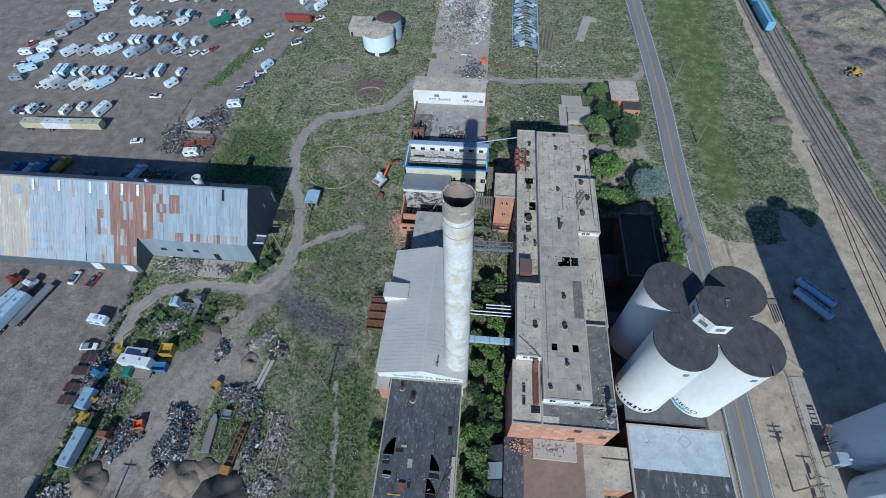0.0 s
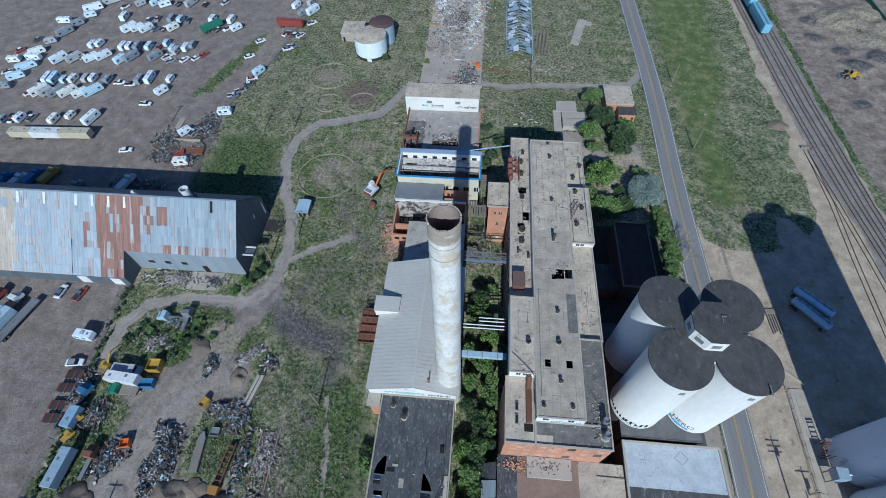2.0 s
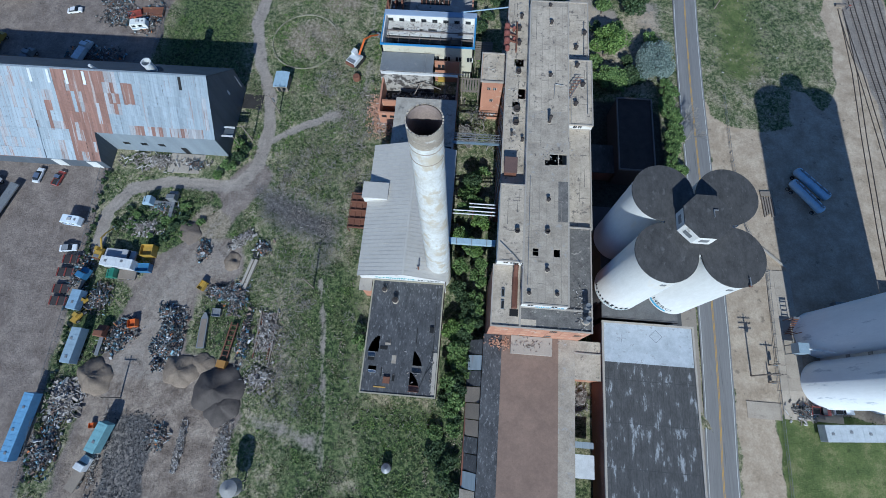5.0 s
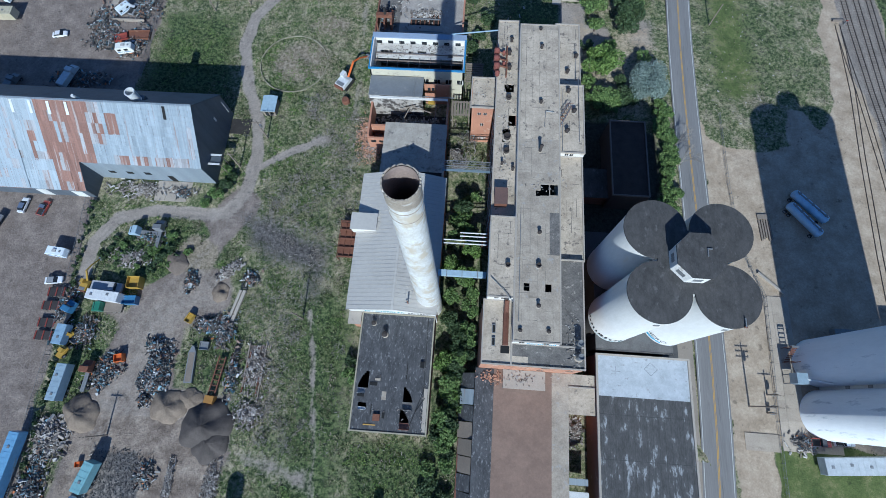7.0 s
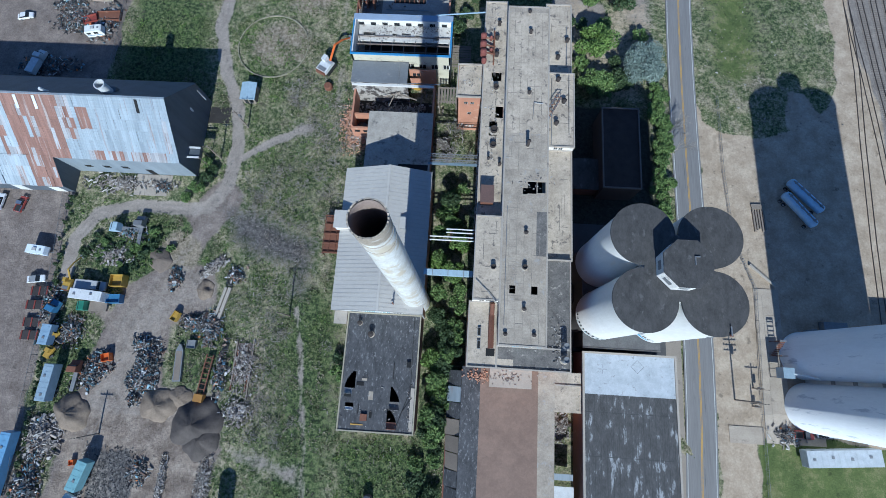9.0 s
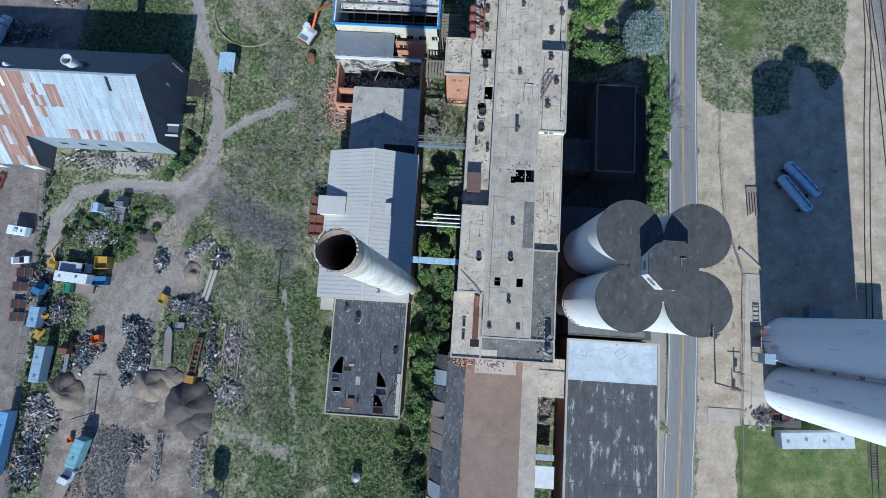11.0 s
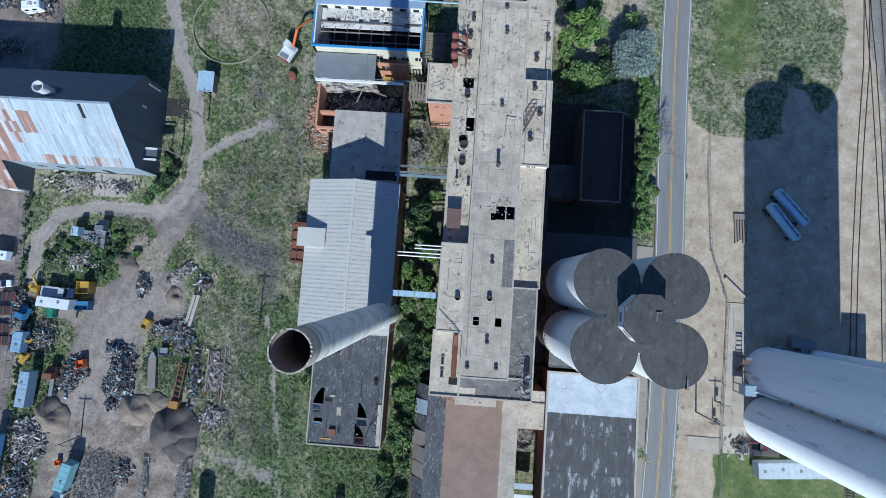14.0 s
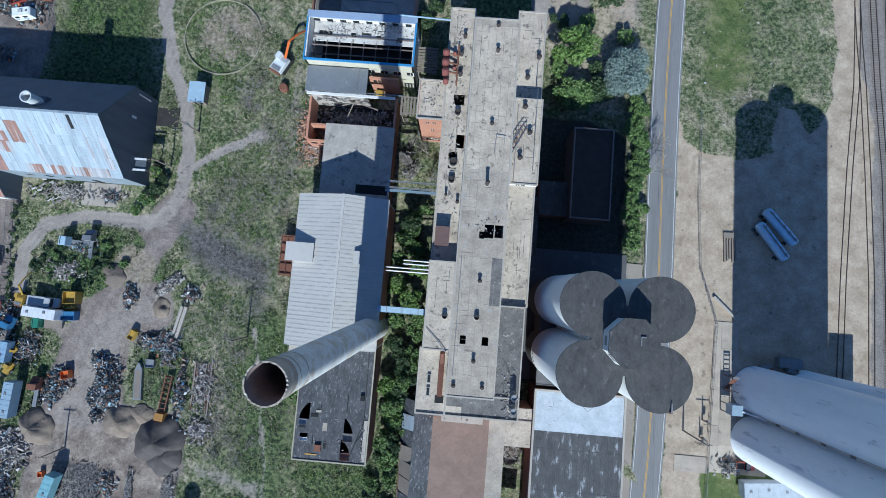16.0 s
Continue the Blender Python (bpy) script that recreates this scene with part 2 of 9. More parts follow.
def wall(name, mat, parent, a, b, z0, z1, openings=(), t=0.35, frame_mat=None, glass=True):
    """A wall from a to b (x, y) with openings (s0, s1, h0, h1) cut through it; window panes sit inside them."""
    a, b = Vector((*a, 0)), Vector((*b, 0))
    L = (b - a).length
    d = (b - a) / L
    n = Vector((-d.y, d.x, 0))
    bm = bmesh.new()

    def blk(bm_, s0, s1, h0, h1, o0, o1):
        vs = []
        for h in (h0, h1):
            for s, o in ((s0, o0), (s1, o0), (s1, o1), (s0, o1)):
                p = a + d * s + n * o
                vs.append(bm_.verts.new((p.x, p.y, h)))
        for f in ((3, 2, 1, 0), (4, 5, 6, 7), (0, 1, 5, 4), (1, 2, 6, 5), (2, 3, 7, 6), (3, 0, 4, 7)):
            bm_.faces.new([vs[i] for i in f])

    ss = sorted({0, L, *[v for o in openings for v in o[:2]]})
    hs = sorted({z0, z1, *[min(max(v, z0), z1) for o in openings for v in o[2:4]]})
    ns, nh = len(ss) - 1, len(hs) - 1
    verts = {}

    def at(i, k, o):
        if (i, k, o) not in verts:
            p = a + d * ss[i] + n * (t * o)
            verts[i, k, o] = bm.verts.new((p.x, p.y, hs[k]))
        return verts[i, k, o]

    def solid(i, k):
        if not (0 <= i < ns and 0 <= k < nh):
            return False
        s_, h_ = (ss[i] + ss[i + 1]) / 2, (hs[k] + hs[k + 1]) / 2
        return not any(o[0] < s_ < o[1] and o[2] < h_ < o[3] for o in openings)

    for i in range(ns):
        for k in range(nh):
            if solid(i, k):
                for o in (0, 1):
                    bm.faces.new([at(i, k, o), at(i + 1, k, o), at(i + 1, k + 1, o), at(i, k + 1, o)])
                for (di, dk), (p, q) in (((-1, 0), ((i, k), (i, k + 1))), ((1, 0), ((i + 1, k), (i + 1, k + 1))), ((0, -1), ((i, k), (i + 1, k))), ((0, 1), ((i, k + 1), (i + 1, k + 1)))):
                    if not solid(i + di, k + dk):
                        bm.faces.new([at(*p, 0), at(*q, 0), at(*q, 1), at(*p, 1)])
    w = part(name, bm, mat, parent)
    if glass:
        for o in openings:
            g = bmesh.new()
            blk(g, o[0], o[1], o[2], o[3], t * 0.55, t * 0.55 + 0.05)
            pane = part("window", g, GLASS, w)
            fr = bmesh.new()
            for k in range(3):
                s = o[0] + (o[1] - o[0]) * k / 2
                blk(fr, max(o[0], s - 0.05), min(o[1], s + 0.05), o[2], o[3], t * 0.35, t * 0.5)
            part("window_frame", fr, frame_mat or WHITE_WALL, w)
    return w


# ---- ground: one sheet to the horizon, its soils laid by plan ----
def inside(px_, py_, pts):
    """Signed distance to a polygon, positive inside."""
    pts = np.array(pts, float)
    d = np.full(px_.shape, 1e9)
    s = np.zeros(px_.shape, bool)
    for (x0, y0), (x1, y1) in zip(pts, np.roll(pts, -1, 0)):
        ex, ey = x1 - x0, y1 - y0
        u = np.clip(((px_ - x0) * ex + (py_ - y0) * ey) / (ex * ex + ey * ey), 0, 1)
        d = np.minimum(d, np.hypot(px_ - x0 - u * ex, py_ - y0 - u * ey))
        c = ((y0 > py_) != (y1 > py_)) & (px_ < ex * (py_ - y0) / (ey if ey else 1e-9) + x0)
        s ^= c
    return np.where(s, d, -d)


def along(px_, py_, pts, half):
    """Signed distance to a ribbon, positive inside."""
    d = np.full(px_.shape, 1e9)
    for (x0, y0), (x1, y1) in zip(pts, pts[1:]):
        ex, ey = x1 - x0, y1 - y0
        u = np.clip(((px_ - x0) * ex + (py_ - y0) * ey) / (ex * ex + ey * ey), 0, 1)
        d = np.minimum(d, np.hypot(px_ - x0 - u * ex, py_ - y0 - u * ey))
    return half - d


YARD = [(-77, 226), (-85, 175), (-94, 145), (-92.5, 131), (-93, 108), (-95, 92), (-95, 64), (-94.5, 42), (-93.4, 23), (-93.4, 8), (-91.6, -9), (-90, -80), (-600, -80), (-600, 700), (-40, 700)]
YARD_STRIP = [(-95.3, 198), (-101, 183), (-111.6, 152), (-110, 149.5), (-103.7, 153.5), (-95.7, 177), (-92.3, 195)]
PATH_MAIN = [(-26, 160), (-28.2, 155.6), (-34, 144), (-48, 139), (-56.5, 137), (-62, 128), (-63.5, 118), (-59.5, 103), (-54, 91), (-52, 79), (-53, 68), (-57, 61.3), (-66, 60.7), (-77, 61), (-87, 58), (-91.5, 51), (-91.5, 40)]
PATH_SOUTH = [(-54, 64), (-61.6, 51), (-67, 43), (-70.2, 36), (-73.2, 28), (-75.4, 18), (-76.3, 7), (-74.3, -1), (-69, -11), (-66, -40)]
SCRAP_YARD = [(-86, 33), (-75, 33), (-62, 47), (-52, 44), (-50, 36), (-61, 30), (-61, 15), (-46, 14), (-43.5, 1), (-46, -9), (-46, -50), (-86, -50), (-83.5, 3), (-81, 10), (-74, 24), (-80, 30)]
ISLAND = [(-59.5, 55), (-62.8, 57.5), (-76.8, 56.5), (-86, 51), (-89, 44), (-78, 41), (-72, 41), (-66, 45)]
CINDER = [(-54, 62), (-44, 62), (-33, 57), (-27, 54), (-26, 47), (-28, 38.5), (-33, 38), (-33, 45), (-42, 48), (-50, 52)]
SIDE_PATH = [(-51, 75.6), (-44.4, 80.2), (-38.7, 83.1), (-33.6, 86.2)]
WALK_PATH = [(-30, 36), (-27.4, 25), (-26.3, 16), (-24, 4), (-23, -8)]
APRON = [(72.5, -80), (72.5, 99), (74.2, 93.6), (78, 89.7), (87.6, 88.5), (93.2, 89.3), (97.6, 90.4), (97, 94), (97, 100.5), (97.7, 103.3), (99.6, 103.7), (102.4, 102.9), (104.1, 99.4), (105.9, 96.4), (108.1, 97.4), (110.9, 104.3), (112.2, 117), (111.4, 132), (114.2, 141), (114.7, 162), (112.8, 176), (115.2, 200), (116.3, 235), (118, 700), (130, 700), (130.4, 206), (130.6, 150), (131.5, 110), (133, -80)]
LAWN = [(82, 11.5), (89, 13), (118, 12), (130, -80), (81, -80)]
DIRT_LOT = [(134.5, 700), (133.4, 206), (133.2, 161), (134.5, 117), (140, -80), (700, -80), (700, 700)]
LOT_HILLS = ((158, 217, 13, 3.2, 1), (170, 224, 10, 2.6, 1), (166, 203, 8, 2.2, 1), (150, 226, 7, 1.8, 1), (158, 205, 6, 1.6, 1), (176, 212, 9, 2.4, 1), (146, 217, 5.5, 1.5, 0), (143, 204, 4.5, 1.3, 0), (154, 184, 6, 2.2, 0), (164, 190, 6.5, 2.4, 0), (151, 194, 5, 1.1, 0), (168, 170, 8, 2.0, 0), (159, 150, 6, 1.4, 0), (146, 160, 4, 0.8, 0), (152, 140, 5, 1.0, 0), (165, 128, 7, 1.2, 0), (150, 240, 8, 1.8, 1), (168, 245, 10, 2.2, 1))
COURT = [(35, 25), (35, 140), (48, 139), (62, 128), (64, 95), (64, -80), (35, -80)]
GRAVEL_NE = [(47, 128), (62, 132), (64, 112), (60, 97), (46, 97), (36, 113), (36, 139)]
LANE = [(3, 165.5), (13, 163), (24, 164.8), (51, 165.5), (62, 168), (68, 176)]
FOOT = [(11.6, 163), (9.3, 148), (12, 136)]
TRACK_NW = [(-27.5, 132), (-28, 123), (-26, 112), (-24.5, 100), (-27, 92)]
LOOP_E = [(73, 60), (79, 75), (78, 88), (86, 84), (90, 72), (84, 62)]
RED_SOIL = [(-48, 168), (-36, 166), (-36, 146), (-50, 146), (-56, 157)]
MILL_YARD = [(33.5, 112), (33.5, 139), (41, 139), (42, 131), (49, 130), (49, 122), (40, 121), (36, 112)]
HUT_PATCH = [(56, 136), (64, 136), (64, 121), (57, 119), (51, 124)]
SOUTH_PALE = [(-43, 2.5), (-36, 2), (-28, 0), (-24, 1), (-23, -7), (-30, -4), (-40, -1)]

xs = np.concatenate([[-4000, -2000, -1000, -500, -350], np.arange(-270, 215, 0.8), [260, 400, 700, 1500, 3000]])
ys = np.concatenate([[-3000, -1000, -300, -120, -80], np.arange(-60, 285, 0.8), [330, 450, 800, 1600, 3500]])
GX, GY = np.meshgrid(xs, ys)
rng = np.random.default_rng(4)
wob = sum(np.sin(GX * a + GY * b + c) * k for a, b, c, k in ((0.31, 0.17, 0, 0.5), (-0.13, 0.41, 1, 0.5), (0.77, -0.6, 2, 0.35), (0.5, 0.9, 4, 0.3)))


def lattice(px_, py_, size, seed):
    """Smooth uneven values from 0 to 1, in lumps of that size."""
    table = np.random.default_rng(seed).uniform(size=(256, 256))
    u, v = px_ / size, py_ / size
    i, j = np.floor(u).astype(int), np.floor(v).astype(int)
    fu, fv = u - i, v - j
    fu, fv = fu * fu * (3 - 2 * fu), fv * fv * (3 - 2 * fv)
    i0, i1, j0, j1 = i % 256, (i + 1) % 256, j % 256, (j + 1) % 256
    return (table[i0, j0] * (1 - fu) + table[i1, j0] * fu) * (1 - fv) + (table[i0, j1] * (1 - fu) + table[i1, j1] * fu) * fv


def soft(d, w=1.2, k=0.6):
    return np.clip((d + wob * k) / w * 0.5 + 0.5, 0, 1)


w_yard = np.maximum(soft(inside(GX, GY, YARD)) * (1 - soft(inside(GX, GY, YARD_STRIP))), soft(inside(GX, GY, DIRT_LOT)))
w_east_lot = soft(inside(GX, GY, DIRT_LOT), 1.6)
w_scrap = soft(inside(GX, GY, SCRAP_YARD), 2.5) * (1 - soft(inside(GX, GY, ISLAND))) * (1 - soft(inside(GX, GY, [(-92, 33), (-85, 30), (-79, 22), (-83.5, 12), (-91, 12)]), 3))
w_yard = np.maximum(w_yard, w_scrap)
w_lot = np.maximum(w_east_lot, 0.62 * w_scrap)
w_yard = np.maximum(w_yard, soft(along(GX, GY, PATH_SOUTH, 5.2), 2, 0.5) * (1 - soft(inside(GX, GY, ISLAND))))
w_path = np.maximum.reduce([soft(along(GX, GY, PATH_MAIN, 1.85), 1.2, 0.25), 0.44 * soft(along(GX, GY, PATH_SOUTH, 4.4), 2, 0.5), soft(along(GX, GY, SIDE_PATH, 1.0), 1.2, 0.3), 0.72 * soft(along(GX, GY, WALK_PATH, 0.8), 1.2, 0.3), 0.55 * soft(along(GX, GY, TRACK_NW, 1.0), 1.2, 0.4), 0.72 * soft(3 - np.hypot((GX + 34.5) / 1.3, GY - 85.5), 3), soft(along(GX, GY, LANE, 1.6), 1.2, 0.2), 0.6 * soft(along(GX, GY, FOOT, 0.7)), 0.75 * soft(inside(GX, GY, SOUTH_PALE), 4), 0.9 * soft(inside(GX, GY, MILL_YARD), 2, 0.4), 0.62 * soft(inside(GX, GY, HUT_PATCH), 5), 0.53 * w_scrap * np.clip((GY - 3) / 6, 0, 1), 0.6 * soft(along(GX, GY, [(-28, 142), (-26.8, 125), (-26.2, 108), (-26, 95)], 1.3), 2, 0.4)])
w_path = w_path * (1 - soft(inside(GX, GY, ISLAND)))
w_cinder = np.maximum(0.85 * soft(inside(GX, GY, CINDER), 9), soft(inside(GX, GY, [(-74.8, -45), (-63.5, -45), (-63, -3), (-66, 0.5), (-73, 0)]), 1.6))
hills = np.zeros(GX.shape)
w_pale = np.zeros(GX.shape)
for hx_, hy_, hr_, hh_, pale_ in LOT_HILLS:
    bump_ = np.exp(-(((GX - hx_) / hr_) ** 2 + ((GY - hy_) / (0.8 * hr_)) ** 2) * (0.7 + 0.9 * lattice(GX, GY, 4.0, int(hx_))))
    hills = np.maximum(hills, hh_ * bump_)
    if pale_:
        w_pale = np.maximum(w_pale, bump_)
    else:
        w_cinder = np.maximum(w_cinder, 0.75 * np.clip(bump_ * 1.5, 0, 1))
hills *= (0.65 + 0.45 * lattice(GX, GY, 2.6, 3) + 0.25 * lattice(GX, GY, 1.3, 4)) * w_east_lot
w_sand = np.maximum(soft(inside(GX, GY, APRON), 1.0) * (1 - soft(inside(GX, GY, LAWN), 0.6)), 0.52 * soft(inside(GX, GY, GRAVEL_NE), 3))
w_ball = soft(np.minimum(GX - 118.2 - 3.6 * np.clip((116 - GY) / 16, 0, 1), 130.6 - GX), 1.2, 0.4)
w_red = np.maximum(soft(inside(GX, GY, [(-48, 158), (-39, 162), (-37, 156), (-42, 150), (-49, 150)]), 3), 0.55 * soft(inside(GX, GY, RED_SOIL), 5))
w_tan = np.maximum.reduce([soft(7.5 - np.hypot((GX + 44.5) / 1.1, GY - 112), 6), soft(6 - np.hypot(GX + 58.2, GY - 166), 5), 0.7 * soft(3.5 - np.hypot(GX + 55.4, GY - 149), 4), 0.8 * soft(5 - np.hypot((GX + 37) / 1.5, GY - 126), 5), 0.8 * soft(5.5 - np.hypot((GX + 62.5) / 1.2, GY - 49), 2), 0.7 * soft(5 - np.hypot((GX + 72) / 1.4, (GY - 66.8) / 0.5), 3), 0.55 * soft(inside(GX, GY, [(-45, 30), (-34, 32), (-30, 8), (-44, 6)]), 6), 0.44 * np.clip((GY - 112) / 30, 0, 1) * np.clip((100 + GX) / 6, 0, 1) * np.clip((60 - GX) / 6, 0, 1), 0.55 * soft(inside(GX, GY, [(76, 105), (92, 96), (100, 104), (92, 112)]), 6), 0.85 * np.clip(w_pale * 1.6 - 0.2, 0, 1)])
w_lawn = np.maximum(soft(inside(GX, GY, LAWN), 0.8, 0.3), 0.6 * soft(inside(GX, GY, [(74, 104), (86, 98), (96, 106), (94, 140), (104, 175), (110, 240), (74, 240)]), 8))
# dark damp soil that also paints in the silos' shade over the court
w_damp_shade = soft(inside(GX, GY, [(35, 29), (35, 96), (46, 96), (60, 92), (60.5, 29)]), 2)
# wheel ruts: darker and lighter bands that follow the tracks
rut = 0.5 + 0 * GX
for pts_, half_ in ((PATH_MAIN, 2.6), (PATH_SOUTH, 5.2), (LANE, 1.6), (LOOP_E, 3)):
    dd = half_ - along(GX, GY, pts_, half_)
    rut = np.where(dd < half_, 0.5 + 0.3 * np.cos(dd * 4.4 / max(1.2, half_ * 0.45) + 0.4) * np.clip(0.6 + wob, 0, 1) * np.clip((half_ - dd) / 1.2, 0, 1), rut)
w_lush = np.maximum.reduce([soft(6.0 - np.abs(GX - 132.6) * 4, 2) * (GY > 128), soft(inside(GX, GY, ISLAND), 2) * 0.8, 0.75 * soft(inside(GX, GY, [(-92, 33), (-85, 30), (-79, 22), (-83.5, 4), (-91, 4)]), 3), 0.62 * soft(inside(GX, GY, [(-60, 30), (-44, 33), (-44, 14), (-60, 14)]), 4), 0.66 * soft(inside(GX, GY, [(-34, -30), (-16, -30), (-16, 34), (-26, 46), (-36, 40), (-33, 20)]), 6), 0.7 * soft(inside(GX, GY, [(-16, 8), (12, 8), (12, -30), (-16, -30)]), 4), soft(inside(GX, GY, [(-63, 93), (-92, 93), (-92, 130), (-66, 130)]), 5) * 0.7, soft(inside(GX, GY, YARD_STRIP), 2) * 0.6, soft(inside(GX, GY, [(64, 140), (52, 165), (14, 160), (14, 116), (36, 116), (45, 140)]), 5) * 0.6])
# gentle unevenness, flat where traffic runs
GZ = (0.12 * np.sin(GX * 0.21) * np.sin(GY * 0.17) + 0.10 * np.sin(GX * 0.63 + GY * 0.5) + 0.06 * wob) * (1 - np.maximum.reduce([w_yard * 0.7, w_path, w_sand]))
GZ = np.where((np.abs(GX) > 250) | (GY > 280), 0, GZ + hills) - 0.12

nx, ny = len(xs), len(ys)
gv = np.stack([GX.ravel(), GY.ravel(), GZ.ravel()], 1)
ii = np.arange(nx * ny).reshape(ny, nx)
gf = np.stack([ii[:-1, :-1], ii[:-1, 1:], ii[1:, 1:], ii[1:, :-1]], -1).reshape(-1, 4)
gme = bpy.data.meshes.new("ground")
gme.from_pydata(gv.tolist(), [], gf.tolist())
for nm, chans in (("soil_a", (w_yard, w_path, w_cinder)), ("soil_b", (w_sand, w_ball, w_red)), ("soil_c", (w_tan, rut, w_lush)), ("soil_d", (w_damp_shade, w_lot, w_lawn))):
    at = gme.attributes.new(nm, "FLOAT_COLOR", "POINT")
    buf = np.ones((nx * ny, 4), np.float32)
    for k, c in enumerate(chans):
        buf[:, k] = c.ravel()
    at.data.foreach_set("color", buf.ravel())
gme.polygons.foreach_set("use_smooth", [True] * len(gme.polygons))


def ground_material():
    m = bpy.data.materials.new("ground_soils")
    m.use_nodes = True
    N, L = m.node_tree.nodes, m.node_tree.links
    bs = N["Principled BSDF"]
    geo = N.new("ShaderNodeNewGeometry")

    def nz(scale, detail=4, rough=0.65):
        n = N.new("ShaderNodeTexNoise")
        n.inputs["Scale"].default_value, n.inputs["Detail"].default_value, n.inputs["Roughness"].default_value = scale, detail, rough
        L.new(geo.outputs["Position"], n.inputs["Vector"])
        return n.outputs[0]

    def ramp(src, *stops):
        r = N.new("ShaderNodeValToRGB")
        while len(r.color_ramp.elements) < len(stops):
            r.color_ramp.elements.new(0.5)
        for e, (p, c) in zip(r.color_ramp.elements, stops):
            e.position, e.color = p, (*c, 1)
        L.new(src, r.inputs[0])
        return r.outputs[0]

    def mix(f, a, b):
        x = N.new("ShaderNodeMix")
        x.data_type = "RGBA"
        L.new(f, x.inputs["Factor"])
        L.new(a, x.inputs["A"])
        L.new(b, x.inputs["B"])
        return x.outputs["Result"]

    def mth(op, a, b):
        x = N.new("ShaderNodeMath")
        x.operation = op
        for k, v in enumerate((a, b)):
            if isinstance(v, float):
                x.inputs[k].default_value = v
            else:
                L.new(v, x.inputs[k])
        return x.outputs[0]

    big, mid, fine, tiny = nz(0.035, 5), nz(0.22, 6, 0.7), nz(1.0, 7, 0.8), nz(3.2, 5, 0.8)
    g1 = ramp(mid, (0.43, (0.06, 0.088, 0.03)), (0.48, (0.125, 0.152, 0.062)), (0.53, (0.245, 0.222, 0.128)), (0.58, (0.44, 0.37, 0.265)))
    g2 = ramp(fine, (0.43, (0.012, 0.02, 0.009)), (0.475, (0.09, 0.118, 0.046)), (0.52, (0.185, 0.195, 0.088)), (0.57, (0.42, 0.365, 0.262)))
    grass = mix(ramp(tiny, (0.43, (0.3, 0.3, 0.3)), (0.57, (0.85, 0.85, 0.85))), g1, g2)
    lush = ramp(fine, (0.44, (0.014, 0.027, 0.008)), (0.5, (0.068, 0.104, 0.03)), (0.57, (0.165, 0.19, 0.078)))
    lawn = ramp(mth("ADD", mth("MULTIPLY", mid, 0.7), mth("MULTIPLY", tiny, 0.3)), (0.38, (0.073, 0.104, 0.026)), (0.5, (0.116, 0.148, 0.041)), (0.6, (0.218, 0.218, 0.09)))
    grass = mix(ramp(big, (0.5, (0, 0, 0)), (0.62, (0.6, 0.6, 0.6))), grass, lush)
    yard = ramp(mth("ADD", mth("MULTIPLY", mid, 0.6), mth("MULTIPLY", tiny, 0.4)), (0.38, (0.15, 0.118, 0.1)), (0.5, (0.22, 0.18, 0.155)), (0.62, (0.32, 0.268, 0.228)))
    lot = ramp(mth("ADD", mth("MULTIPLY", mid, 0.65), mth("MULTIPLY", fine, 0.35)), (0.38, (0.125, 0.095, 0.074)), (0.47, (0.21, 0.166, 0.133)), (0.55, (0.3, 0.244, 0.196)), (0.63, (0.4, 0.335, 0.268)))
    path = ramp(mth("ADD", mth("MULTIPLY", mid, 0.5), mth("MULTIPLY", tiny, 0.5)), (0.38, (0.235, 0.2, 0.172)), (0.62, (0.365, 0.318, 0.275)))
    cinder = ramp(fine, (0.38, (0.045, 0.041, 0.04)), (0.5, (0.098, 0.09, 0.087)), (0.62, (0.21, 0.192, 0.18)))
    sand = ramp(mth("ADD", mth("MULTIPLY", mid, 0.8), mth("MULTIPLY", tiny, 0.2)), (0.36, (0.3, 0.235, 0.165)), (0.5, (0.4, 0.32, 0.235)), (0.64, (0.49, 0.405, 0.305)))
    ball = ramp(mth("ADD", mth("MULTIPLY", mid, 0.4), mth("MULTIPLY", tiny, 0.6)), (0.36, (0.14, 0.12, 0.105)), (0.5, (0.23, 0.2, 0.175)), (0.62, (0.34, 0.3, 0.26)))
    red = ramp(fine, (0.38, (0.07, 0.05, 0.042)), (0.62, (0.24, 0.172, 0.135)))
    tan = ramp(fine, (0.36, (0.12, 0.11, 0.065)), (0.5, (0.26, 0.215, 0.155)), (0.64, (0.42, 0.36, 0.28)))
    a, b = N.new("ShaderNodeAttribute"), N.new("ShaderNodeAttribute")
    a.attribute_name, b.attribute_name = "soil_a", "soil_b"
    sa, sb = N.new("ShaderNodeSeparateColor"), N.new("ShaderNodeSeparateColor")
    L.new(a.outputs["Color"], sa.inputs[0])
    L.new(b.outputs["Color"], sb.inputs[0])

    def edge(w):
        # ragged borders: the weight is broken up by noise
        s = mth("ADD", w, mth("MULTIPLY", mth("SUBTRACT", fine, 0.5), 0.9))
        r = N.new("ShaderNodeMapRange")
        r.inputs["From Min"].default_value, r.inputs["From Max"].default_value = 0.4, 0.6
        L.new(s, r.inputs["Value"])
        return r.outputs[0]

    c = N.new("ShaderNodeAttribute")
    c.attribute_name = "soil_c"
    sc_ = N.new("ShaderNodeSeparateColor")
    L.new(c.outputs["Color"], sc_.inputs[0])
    d = N.new("ShaderNodeAttribute")
    d.attribute_name = "soil_d"
    sd = N.new("ShaderNodeSeparateColor")
    L.new(d.outputs["Color"], sd.inputs[0])
    col = mix(edge(sc_.outputs[2]), grass, lush)
    col = mix(edge(sd.outputs[2]), col, lawn)
